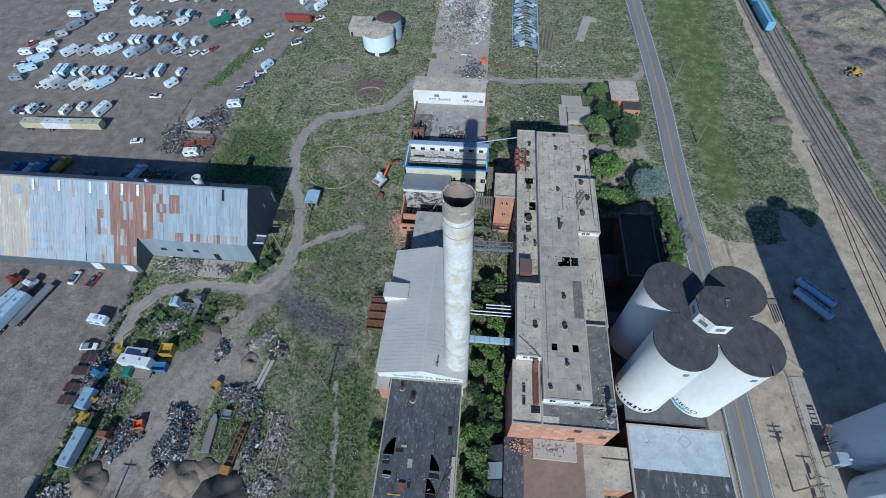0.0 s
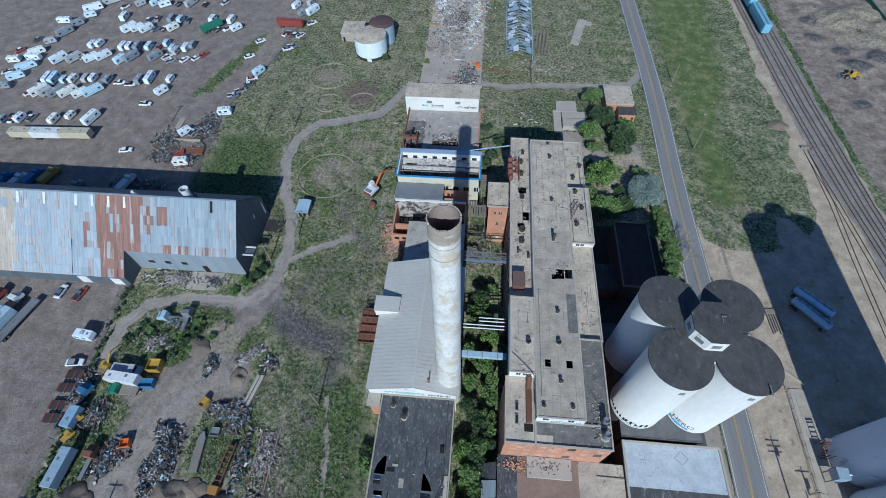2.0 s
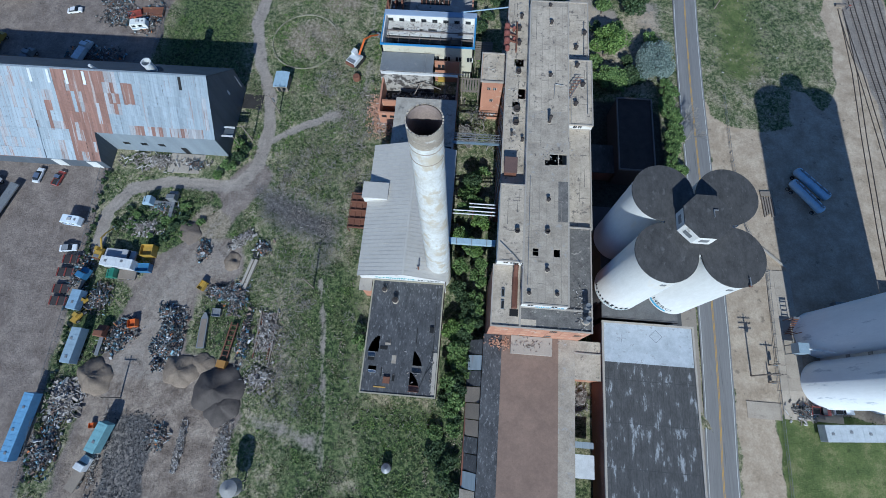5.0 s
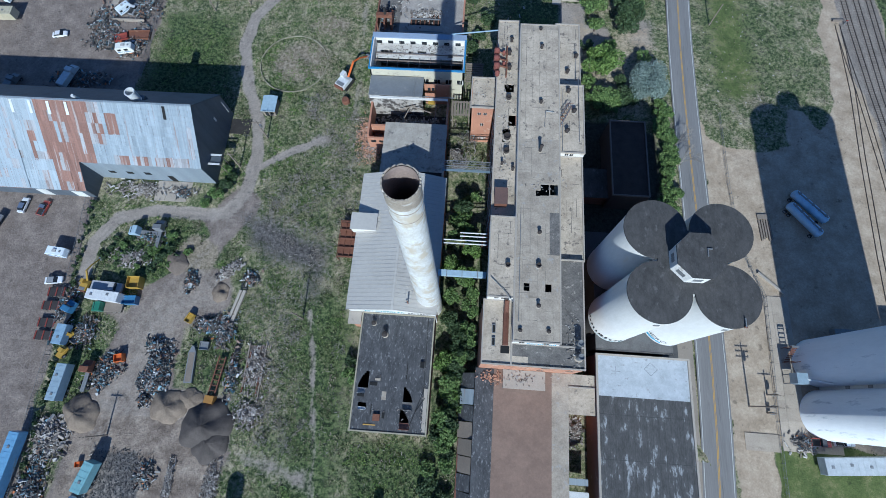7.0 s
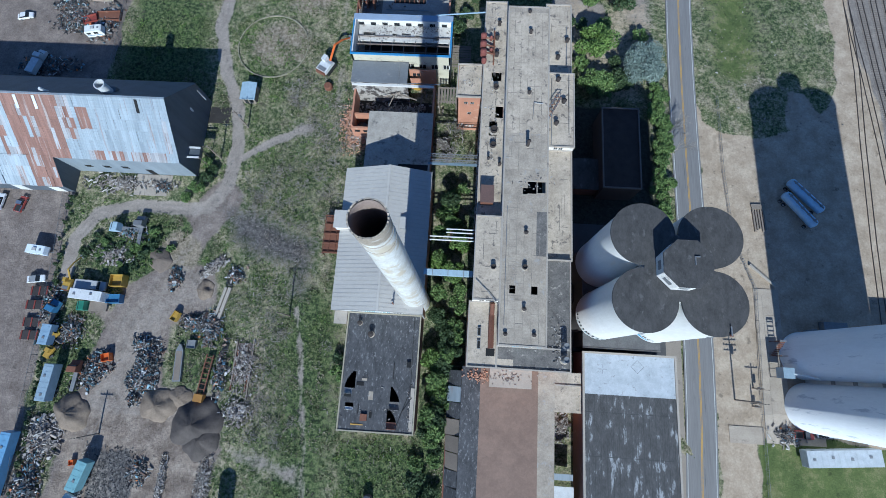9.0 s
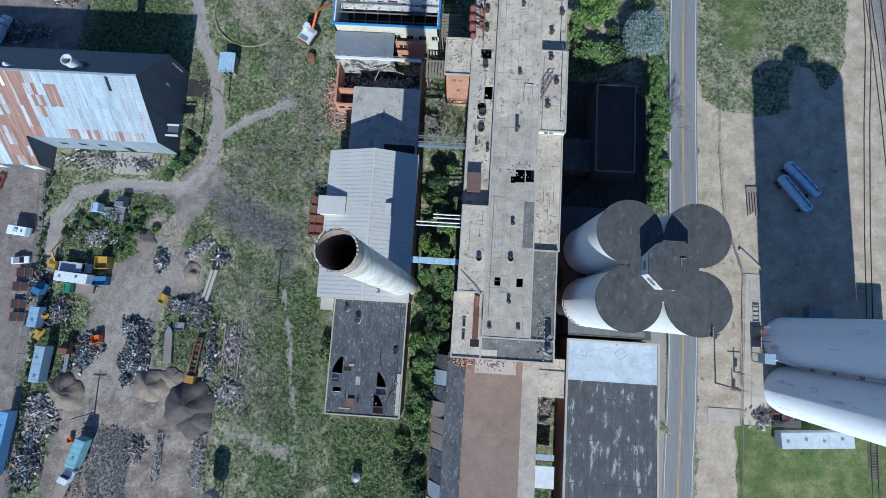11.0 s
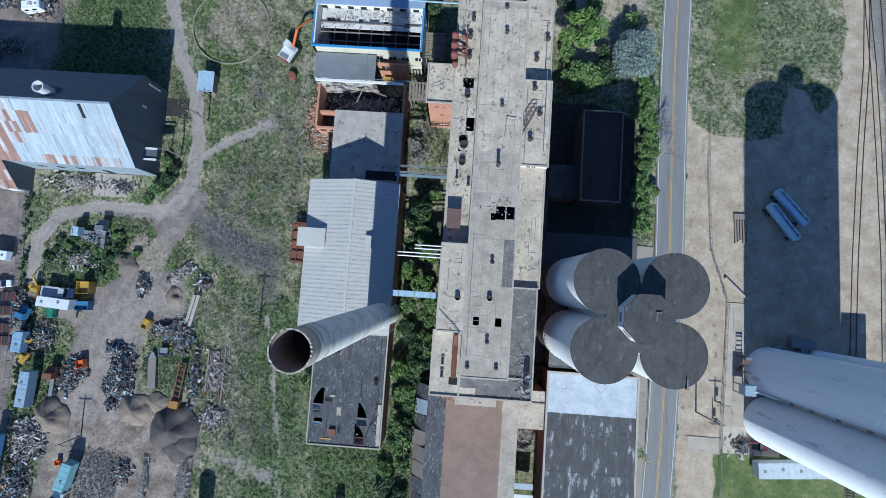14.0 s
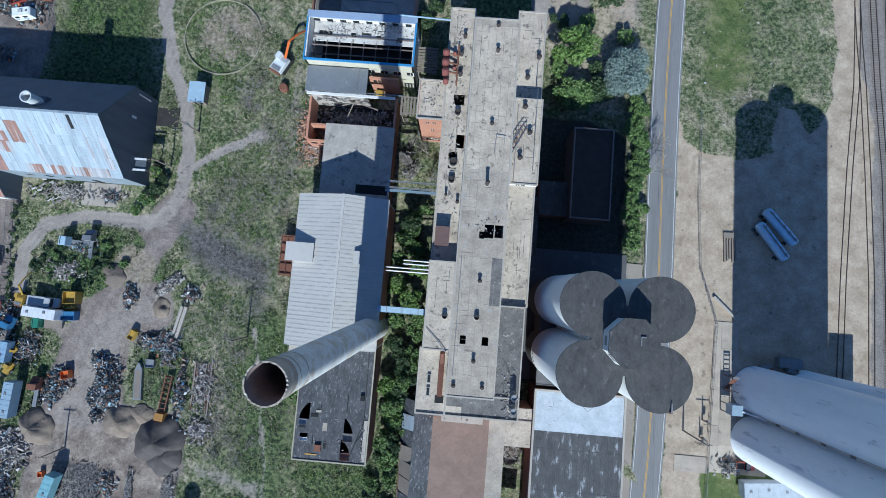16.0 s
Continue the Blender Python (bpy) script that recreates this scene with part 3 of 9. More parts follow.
    for w, c in ((sa.outputs[0], yard), (sd.outputs[1], lot), (sa.outputs[2], cinder), (sc_.outputs[0], tan), (sb.outputs[2], red), (sa.outputs[1], path), (sb.outputs[0], sand), (sb.outputs[1], ball)):
        col = mix(edge(w), col, c)
    # near-black court soil, its shade put into the colour
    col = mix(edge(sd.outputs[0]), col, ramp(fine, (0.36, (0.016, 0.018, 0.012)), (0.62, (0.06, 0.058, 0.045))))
    # ruts lighten and darken the tracks; sparse dark oil and mud spots
    tone = N.new("ShaderNodeMapRange")
    tone.inputs["To Min"].default_value, tone.inputs["To Max"].default_value = 0.78, 1.2
    L.new(sc_.outputs[1], tone.inputs["Value"])
    spot_ = N.new("ShaderNodeMapRange")
    spot_.inputs["From Min"].default_value, spot_.inputs["From Max"].default_value = 0.3, 0.38
    spot_.inputs["To Min"].default_value = 0.6
    L.new(nz(0.45, 3), spot_.inputs["Value"])
    grit = N.new("ShaderNodeMapRange")
    grit.inputs["From Min"].default_value, grit.inputs["From Max"].default_value = 0.35, 0.65
    grit.inputs["To Min"].default_value, grit.inputs["To Max"].default_value = 0.84, 1.17
    L.new(nz(1.9, 6, 0.8), grit.inputs["Value"])
    hsv = N.new("ShaderNodeHueSaturation")
    L.new(mth("MULTIPLY", mth("MULTIPLY", tone.outputs[0], spot_.outputs[0]), grit.outputs[0]), hsv.inputs["Value"])
    L.new(col, hsv.inputs["Color"])
    L.new(hsv.outputs[0], bs.inputs["Base Color"])
    bs.inputs["Roughness"].default_value = 0.95
    bp = N.new("ShaderNodeBump")
    bp.inputs["Strength"].default_value, bp.inputs["Distance"].default_value = 0.8, 0.4
    smooth_ = mth("SUBTRACT", 1.0, mth("MULTIPLY", mth("MAXIMUM", sb.outputs[0], sa.outputs[1]), 0.8))
    L.new(mth("MULTIPLY", mth("ADD", fine, mth("MULTIPLY", tiny, 0.4)), smooth_), bp.inputs["Height"])
    L.new(bp.outputs[0], bs.inputs["Normal"])
    return m


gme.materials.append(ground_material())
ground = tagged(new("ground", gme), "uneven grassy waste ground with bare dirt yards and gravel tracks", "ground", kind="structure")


def ribbon(name, pts, half, z, mat, label, category):
    """A flat strip along a line, slightly thick."""
    bm = bmesh.new()
    rows = []
    for i, (x, y) in enumerate(pts):
        a, b = pts[max(0, i - 1)], pts[min(len(pts) - 1, i + 1)]
        d = Vector((b[0] - a[0], b[1] - a[1])).normalized()
        n = Vector((d.y, -d.x))
        lo, hi = half
        rows.append([bm.verts.new((x + n.x * o, y + n.y * o, zz)) for o, zz in ((lo, z - 0.3), (lo, z), (hi, z), (hi, z - 0.3))])
    for p, q in zip(rows, rows[1:]):
        for k in range(3):
            bm.faces.new((p[k], q[k], q[k + 1], p[k + 1]))
    return tagged(part(name, bm, mat), label, category, kind="structure")


ROAD = [(66.4, -120), (67.3, -40), (68.2, 0), (68.9, 14), (69.3, 29), (69.5, 60), (69.3, 84), (69.3, 104), (69.6, 124), (70.3, 145), (70.6, 162), (70.2, 198), (69.4, 232), (66, 420)]
ribbon("road", ROAD, (-3.65, 3.65), 0.10, ASPHALT, "worn two-lane asphalt road with yellow centre line", "road")
ribbon("road_line_left", ROAD, (-3.3, -3.16), 0.106, LINE_WHITE, "thin faded white edge line on asphalt", "road marking")
ribbon("road_line_right", ROAD, (3.16, 3.3), 0.106, LINE_WHITE, "thin faded white edge line on asphalt", "road marking")
ribbon("road_line_centre", ROAD, (-0.2, -0.06), 0.106, LINE_YELLOW, "yellow centre line on asphalt", "road marking")
ribbon("road_line_centre_twin", ROAD, (0.06, 0.2), 0.106, LINE_YELLOW, "yellow centre line on asphalt", "road marking")
PAVE = surf("pavement_slab", (0.33, 0.285, 0.235), (0.26, 0.22, 0.18), stain=(0.2, 0.17, 0.145), stain_at=0.6)
ribbon("pavement", [(61.7, -120), (61.9, 0), (62.6, 60)], (-2.5, 2.9), 0.06, PAVE, "cracked tan concrete pavement beside the warehouse", "pavement")
SLABS = surf("apron_concrete", (0.47, 0.4, 0.32), (0.34, 0.285, 0.225), big=0.3, stain=(0.26, 0.22, 0.18), stain_at=0.6, random_tint=0.12)
walk_slab = tagged(new("pavement_east"), "pale jointed concrete apron beside the white tanks", "pavement", kind="structure")
for x0, x1, ys_ in ((83.6, 85.5, (11.4, 17.8, 22.5, 27.2, 31, 35.2, 39, 43.2, 47.5)), (85.53, 89.6, (11.4, 18, 24, 29.5, 35.4, 41, 47.5)), (75.2, 83.1, (11.0, 14.8)), (89.63, 97, (11.4, 15.4))):
    for y0, y1 in zip(ys_, ys_[1:]):
        bx("slab", SLABS, walk_slab, x0, x1, y0, y1 - 0.03, -0.4, 0.03)
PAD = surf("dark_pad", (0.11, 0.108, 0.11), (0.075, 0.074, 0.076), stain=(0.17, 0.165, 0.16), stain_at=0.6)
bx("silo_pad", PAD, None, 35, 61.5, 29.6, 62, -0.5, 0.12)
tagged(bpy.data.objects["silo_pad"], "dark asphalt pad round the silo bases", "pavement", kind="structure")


# ---- big white silos ----
SILO_TALL = surf("tall_silo_paint", (0.8, 0.81, 0.82), (0.7, 0.71, 0.72), rough=0.32, big=0.08, fine=1.2, bump=0.03, stretch=(1, 1, 0.25), stain=(0.46, 0.48, 0.52), stain_at=0.6, stain_scale=0.6)
# concrete with the shade below the silos put into its colour
SHADE_CONCRETE = surf("shade_dark_concrete", (0.085, 0.075, 0.07), (0.05, 0.044, 0.042))
podium = thing("silo_podium", "low dark-roofed loading building under the white silos", "building")
bx("wall", SHADE_CONCRETE, podium, 39.4, 56.2, 30.5, 52, 0, 8.9)
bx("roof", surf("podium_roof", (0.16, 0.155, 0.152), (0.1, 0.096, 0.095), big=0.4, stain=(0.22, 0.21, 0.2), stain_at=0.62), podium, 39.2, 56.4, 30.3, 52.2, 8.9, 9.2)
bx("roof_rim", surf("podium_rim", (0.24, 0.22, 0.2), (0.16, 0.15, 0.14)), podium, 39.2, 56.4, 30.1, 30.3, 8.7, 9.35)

def silo_cluster(name, cx, cy, h, half, r, head, label, base=0.0):
    T = thing(name, label, "silos", group="silo clusters", at=(cx, cy, 0))
    for sx, sy in ((-1, -1), (1, -1), (-1, 1), (1, 1)):
        bm = bmesh.new()
        ring(bm, sx * half, sy * half, [(r + 0.06, base), (r + 0.06, base + 0.3), (r, base + 0.35), (r, h - 0.35)], 72)
        s = part("silo", bm, SILO_WHITE if base else SILO_TALL, T, smooth=False)
        s.data.polygons.foreach_set("use_smooth", [True] * len(s.data.polygons))
        bm = bmesh.new()
        box(bm, sx * half - 0.45, sx * half + 0.45, sy * half - r - 0.10, sy * half - r + 0.1, h - 3.0, h - 2.1)
        part("vent", bm, STEEL, s)
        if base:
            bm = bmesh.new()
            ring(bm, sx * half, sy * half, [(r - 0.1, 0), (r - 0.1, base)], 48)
            part("plinth", bm, SHADE_CONCRETE, T, "concrete plinth coloured dark for shade")
        bm = bmesh.new()
        ring(bm, sx * half, sy * half, [(r + 0.16, h - 0.35), (r + 0.16, h), (0.01, h + 0.12)], 72)
        part("roof_disc", bm, ROOF_DARK, T)
    for d in ((-half, half, -half - 0.2, -half + 0.2), (-half, half, half - 0.2, half + 0.2), (-half - 0.2, -half + 0.2, -half, half), (half - 0.2, half + 0.2, -half, half)):
        bx("web_wall", SILO_WHITE, T, *d, base, h - 0.4)
    bx("roof_slab", ROOF_DARK, T, -half, half, -half, half, h - 0.3, h + 0.04)
    n = 8
    bm = bmesh.new()
    rr = head[0]
    pts = [(rr * math.cos(2 * math.pi * (i + 0.5) / n), rr * math.sin(2 * math.pi * (i + 0.5) / n)) for i in range(n)]
    prism(bm, pts, h + 0.04, h + head[1])
    c = part("cupola", bm, WHITE_WALL, T, "white octagonal head house")
    bm = bmesh.new()
    prism(bm, [(x * 1.05, y * 1.05) for x, y in pts], h + head[1], h + head[1] + 0.25)
    part("cupola_roof", bm, ROOF_DARK, c)
    for i in (4, 5, 3):
        a = 2 * math.pi * (i + 1) / n
        ap = rr * math.cos(math.pi / n)
        bm = bmesh.new()
        t = Vector((-math.sin(a), math.cos(a), 0))
        o = Vector((math.cos(a), math.sin(a), 0)) * ap
        vs = []
        for u, z in ((-0.8, 1.0), (0.8, 1.0), (0.8, 2.1), (-0.8, 2.1)):
            for e in (0, 0.06):
                p = o * (1 + e / ap) + t * u
                vs.append(bm.verts.new((p.x, p.y, h + z)))
        for f in ((0, 2, 4, 6), (1, 3, 5, 7), (0, 1, 3, 2), (2, 3, 5, 4), (4, 5, 7, 6), (6, 7, 1, 0)):
            bm.faces.new([vs[k] for k in f])
        part("window", bm, STEEL, c)
    bm = bmesh.new()
    box(bm, 1.0, 1.15, -0.2, 1.3, h + head[1] + 0.25, h + head[1] + 0.5), box(bm, 1.15, 1.9, 1.15, 1.3, h + head[1] + 0.25, h + head[1] + 0.5)
    part("hatch_curb", bm, STEEL, c)
    return T


silos = silo_cluster("silo_cluster", 49.1, 43.65, 35.8, 5.95, 5.55, (4.25, 3.5), "four joined white concrete silos with dark flat roofs", 9.5)
tall = silo_cluster("silo_cluster", 100.0, 25.8, 48.0, 5.95, 5.6, (3.4, 8.9), "four tall joined white grain silos beside the dirt yard")
bx("silo_annex", WHITE_WALL, tall, 11.6, 17.5, 2, 8.5, 0, 9.0)

# ---- the tall chimney ----
chimney = thing("chimney", "tall tapered chimney with peeling white paint and sooty mouth", "chimney", at=(0.7, 39.3, 0))
bm = bmesh.new()
ring(bm, 0, 0, [(2.95, 0)] + [(2.95 - 0.8 * k / 22, 70.9 * k / 22) for k in range(1, 22)], 64)
part("shaft", bm, CHIM, chimney, smooth=True)
bm = bmesh.new()
CROWN = surf("chimney_crown", (0.47, 0.41, 0.33), (0.24, 0.2, 0.16), fine=4, stain=(0.55, 0.53, 0.49), stain_at=0.58, stretch=(1, 1, 2))
crown_ = ring(bm, 0, 0, [(2.2, 67.6), (2.27, 67.8), (2.25, 70.5), (2.32, 70.6), (2.32, 71.0), (2.12, 71.0)], 64)
rim_ = random.Random(17)
for v_out, v_in in zip(crown_[4], crown_[5]):
    drop = rim_.choice((0, 0, 0.05, 0.12, 0.22))
    v_out.co.z -= drop
    v_in.co.z -= drop * 0.7
    v_out.co.x *= 1 - 0.012 * rim_.random()
    v_out.co.y *= 1 - 0.012 * rim_.random()
part("crown", bm, CROWN, chimney, "dark weathered brick crown")
bm = bmesh.new()
ring(bm, 0, 0, [(2.1, 70.75), (2.1, 40.0), (2.3, 12.0)], 64, cap1=True)
part("flue", bm, surf("flue_brick", (0.34, 0.27, 0.235), (0.2, 0.155, 0.135), bump=0.5), chimney)
for z in (66.5, 63.8):
    bm = bmesh.new()
    rz = 2.95 - 0.8 * z / 70.9
    ring(bm, 0, 0, [(rz, z), (rz + 0.05, z + 0.02), (rz + 0.05, z + 0.16), (rz, z + 0.18)], 64)
    part("band", bm, CROWN, chimney)

# ---- boiler house and black-roofed house ----
boiler = thing("boiler_house", "boiler house with pale ribbed metal gable roof", "building")
XW, XE, YS, YN, XR, ZE, ZR = -17.4, 2.6, 35.2, 68.8, -6.8, 12.8, 16.0
bm = bmesh.new()
a = [(XW, 0), (XE, 0), (XE, ZE), (XR, ZR), (XW, ZE)]
for y0, y1 in ((YS, YS + 0.4), (YN - 0.4, YN)):
    bm = bmesh.new()
    v0 = [bm.verts.new((x, y0, z)) for x, z in a]
    v1 = [bm.verts.new((x, y1, z)) for x, z in a]
    bm.faces.new(v0), bm.faces.new(v1[::-1])
    for i in range(5):
        bm.faces.new((v0[i], v0[(i + 1) % 5], v1[(i + 1) % 5], v1[i]))
    part("gable_wall", bm, WHITE_WALL, boiler, "white gable walls with blue scrawls")
bx("side_wall", BRICK, boiler, XW, XW + 0.4, YS + 0.4, YN - 0.4, 0, ZE)
bx("side_wall", BRICK, boiler, XE - 0.4, XE, YS + 0.4, YN - 0.4, 0, ZE)


def roof_plane(bm, x0, z0, x1, z1, y0, y1, t=0.12):
    v = [bm.verts.new(p) for p in ((x0, y0, z0), (x1, y0, z1), (x1, y1, z1), (x0, y1, z0), (x0, y0, z0 + t), (x1, y0, z1 + t), (x1, y1, z1 + t), (x0, y1, z0 + t))]
    for f in ((3, 2, 1, 0), (4, 5, 6, 7), (0, 1, 5, 4), (1, 2, 6, 5), (2, 3, 7, 6), (3, 0, 4, 7)):
        bm.faces.new([v[i] for i in f])


def rib(bm, xa, za, xb, zb, y, w=0.06, t=0.14):
    roof_plane(bm, xa, za + t, xb, zb + t, y - w, y + w, 0.035)


n_pan = 36
for side, (xa, za, xb, zb) in enumerate(((XW - 0.4, ZE - 0.12, XR, ZR), (XR, ZR, XE + 0.3, ZE - 0.1))):
    step = (YN - YS + 0.6) / n_pan
    for k in range(n_pan):
        y0 = YS - 0.3 + k * step
        bm = bmesh.new()
        roof_plane(bm, xa, za, xb, zb, y0, y0 + step - 0.02)
        rib(bm, xa, za - 0.02, xb, zb - 0.02, y0 + 0.07)
        part("roof_panel", bm, METAL_ROOF, boiler)
bx("ridge_cap", METAL_ROOF, boiler, XR - 0.25, XR + 0.25, YS - 0.3, YN + 0.3, ZR + 0.1, ZR + 0.26)
box_ = thing("roof_dormer", "white boxy vent housing on the boiler house roof", "vent housing", at=(-15.7, 55.6, 0))
bx("body", WHITE_WALL, box_, -2.9, 2.9, -1.9, 1.9, 12.2, 15.0)
bx("lid", METAL_ROOF, box_, -3.1, 3.1, -2.1, 2.1, 15.0, 15.2)
rack = thing("steel_rack", "rusty steel grid frame beside the boiler house", "frame", at=(-22.2, 55, 0))
for k in range(5):
    bx("bar", RUST, rack, -2.3, 2.3, -5 + k * 2.45, -4.75 + k * 2.45, 2.9, 3.1)
for x in (-2.3, -0.8, 0.8, 2.2):
    bx("rail", RUST, rack, x, x + 0.2, -5, 5, 2.7, 2.9)
for x in (-2.3, 2.1):
    for y in (-5, 4.8):
        bx("post", RUST, rack, x, x + 0.2, y, y + 0.2, 0, 2.7)
bx("deck", RUST, rack, -2.1, 2.1, -4.7, 4.7, 2.4, 2.5)

blackh = thing("black_roof_house", "low brick house with torn black tar roof", "building")
for nm, d in (("wall_south", (-14.3, 2.4, 9.3, 9.7, 0, 9.6)), ("wall_west", (-14.3, -13.9, 9.7, 35.1, 0, 9.6)), ("wall_east", (2.0, 2.4, 9.7, 35.1, 0, 9.6))):
    bx("wall", BRICK_DARK, blackh, *d)
HOLES_B = [(-13.0, -11.2, 14.3, 15.2)]
for k in range(9):
    f = (k + 0.5) / 9
    HOLES_B.append((round(-13.5 + 1.7 * f ** 2, 3), -11.2, round(18.3 + 0.4 * k, 3), round(18.7 + 0.4 * k, 3)))
    HOLES_B.append((-3.2, round(-1.1 - 1.7 * f ** 1.6, 3), round(15.9 + 0.35 * k, 3), round(16.25 + 0.35 * k, 3)))
    HOLES_B.append((-3.6, round(-1.5 - 1.7 * f ** 1.6, 3), round(11.6 + 0.31 * k, 3), round(11.91 + 0.31 * k, 3)))
bm = bmesh.new()
holed_roof(bm, -14.2, 2.3, 9.4, 35.1, 9.5, 9.8, HOLES_B)
part("roof", bm, ROOF_BLACK, blackh)
bm = bmesh.new()
parapet(bm, -14.4, 2.5, 9.2, 35.1, 9.6, 10.0, 0.3)
part("roof_rim", bm, surf("rim_tan", (0.4, 0.36, 0.27), (0.3, 0.27, 0.2)), blackh)
# near-black floor below the roof holes
bx("floor", SOOT_SHADE, blackh, -13.9, 2, 9.7, 35, 0.1, 0.2)

# ---- the long mill ----
mill = thing("mill", "long abandoned flour mill with patched flat roofs", "building")


def hollow(name, x0, x1, y0, y1, z, mat_roof, holes=(), z_wall=0.0, rim=0.25, mat_wall=None, rim_mat=None, skip=""):
    """A flat-roofed block: four walls, a roof with holes and a low rim."""
    mw = mat_wall or ROOF_TAN
    for key, d in (("s", (x0, x1, y0, y0 + 0.4)), ("n", (x0, x1, y1 - 0.4, y1)), ("w", (x0, x0 + 0.4, y0 + 0.4, y1 - 0.4)), ("e", (x1 - 0.4, x1, y0 + 0.4, y1 - 0.4))):
        if key not in skip:
            bx("wall", mw, mill, *d, z_wall, z - 0.3)
    bm = bmesh.new()
    holed_roof(bm, x0 - 0.05, x1 + 0.05, y0 - 0.05, y1 + 0.05, z - 0.3, z, holes)
    r = part("roof", bm, mat_roof, mill)
    if rim:
        bm = bmesh.new()
        parapet(bm, x0 - 0.1, x1 + 0.1, y0 - 0.1, y1 + 0.1, z, z + rim, 0.3)
        part("roof_rim", bm, rim_mat or ROOF_TAN, mill)
    return r


ROOF_CHAR = surf("roof_charred", (0.2, 0.185, 0.17), (0.085, 0.078, 0.073), big=0.5, fine=2.4, stain=(0.34, 0.31, 0.275), stain_at=0.58, stain_scale=0.9)
RIMC = surf("rim_concrete", (0.44, 0.39, 0.33), (0.34, 0.3, 0.255), stain=(0.2, 0.17, 0.15), stain_at=0.62)
A_HOLES = [(20.9, 22.1, 39.4, 41.1), (25.3, 26.6, 39.4, 41.1), (23.2, 24.2, 60.8, 62.3), (24.2, 26.1, 61.0, 63.8), (26.3, 28.0, 61.2, 63.8)]
hollow("a", 19.0, 28.5, 29.0, 107.6, 23.0, ROOF_GREY, A_HOLES, 18.0, 0.12, WHITE_WALL, RIMC)
hollow("sw", 13.6, 18.99, 37.8, 55.6, 22.96, ROOF_TAN, (), 18, 0.12, WHITE_WALL, RIMC)
hollow("w", 13.7, 18.99, 55.65, 111, 20.2, ROOF_TAN, [(15.7, 18.0, 89.4, 91.8), (16.9, 18.7, 80.0, 83.0), (15.6, 17.4, 75.5, 79.2)], 0, 0.3, BRICK_DARK, RIMC)
hollow("lo", 13.0, 18.99, 24.5, 37.75, 20.0, ROOF_TAN, (), 0, 0.35, BRICK, RIMC, "n")
hollow("s", 19.0, 33.9, 24.5, 28.98, 19.98, ROOF_CHAR, (), 0, 0.35, BRICK, RIMC, "nw")
hollow("e", 28.51, 33.9, 29.0, 47.5, 19.96, ROOF_CHAR, (), 0, 0.3, BRICK, RIMC, "s")
hollow("e2", 28.51, 34.4, 47.55, 73.0, 19.2, ROOF_TAN, (), 0, 0.3, BRICK, RIMC, "s")
hollow("box", 28.8, 34.6, 73.05, 91.5, 21.0, ROOF_TAN, (), 0, 0.2, WHITE_WALL, RIMC)
hollow("e3", 28.51, 34.6, 91.55, 112.4, 18.4, ROOF_TAN, (), 0, 0.2, BRICK, RIMC, "s")
hollow("n", 19.02, 28.49, 107.65, 112.4, 15.0, ROOF_TAN, (), 0, 0.3, BRICK, RIMC)
# near-black floor below the roof holes
bx("floor", SOOT_SHADE, mill, 19.2, 28.3, 29.2, 107.4, 18.0, 18.1)

# ---- brown-roofed hall, annex, warehouse ----
hall = thing("brown_roof_hall", "long hall with flat brown gravel roof and black tar edges", "building")
bx("wall", BRICK_DARK, hall, 12.6, 33.0, -60, 24.45, 0, 8.3)
bx("roof_edge_strip", ROOF_BLACK, hall, 12.4, 16.6, -60, 24.45, 8.3, 8.55)
bx("roof_edge_strip", ROOF_GREY, hall, 29.4, 33.1, -60, 24.45, 8.3, 8.55)
bx("roof", ROOF_BROWN, hall, 16.6, 29.4, -60, 24.45, 8.3, 8.7)
bx("roof_canopy", RIMC, hall, 18.5, 27.8, 20.4, 24.4, 8.7, 9.7)
annex = thing("tan_annex", "low brick annex with tan flat roof between hall and warehouse", "building")
bx("wall", BRICK, annex, 33.2, 38.9, 16.0, 24.4, 0, 8.2)
bx("roof", ROOF_TAN, annex, 33.1, 39.0, 15.9, 24.45, 8.2, 8.5)
bx("roof_kerb", RIMC, annex, 33.1, 39.0, 21.5, 21.8, 8.5, 8.75)
ware = thing("warehouse", "brick warehouse with half white and half black flat roof", "building")
bx("wall", BRICK_DARK, ware, 39.1, 59.3, -60, 29.2, 0, 9.4)
bx("roof", ROOF_WHITE, ware, 39.1, 59.3, 20.3, 29.2, 9.4, 9.66)
bx("roof", surf("peeling_felt", (0.105, 0.103, 0.104), (0.05, 0.049, 0.05), big=0.5, fine=2.2, stretch=(1.4, 0.5, 1), stain=(0.33, 0.34, 0.355), stain_at=0.56, stain_scale=0.5), ware, 39.1, 59.3, -60, 20.3, 9.4, 9.6)
bm = bmesh.new()
parapet(bm, 38.9, 59.5, -60, 29.4, 9.4, 9.95, 0.45)
part("roof_rim", bm, RIMC, ware)
FELT_SEAM = surf("felt_seam", (0.06, 0.06, 0.062), (0.04, 0.04, 0.042))
for k in range(15):
    x = 40.2 + 1.3 * k
    bx("felt_seam", FELT_SEAM, ware, x, x + 0.07, -58, 20.1, 9.6, 9.615)
for k in range(4):
    bx("felt_seam", FELT_SEAM, ware, 39.4, 59, 16.5 - 9 * k, 16.6 - 9 * k, 9.6, 9.617)
MARK = surf("roof_mark", (0.25, 0.25, 0.27), (0.18, 0.18, 0.2))
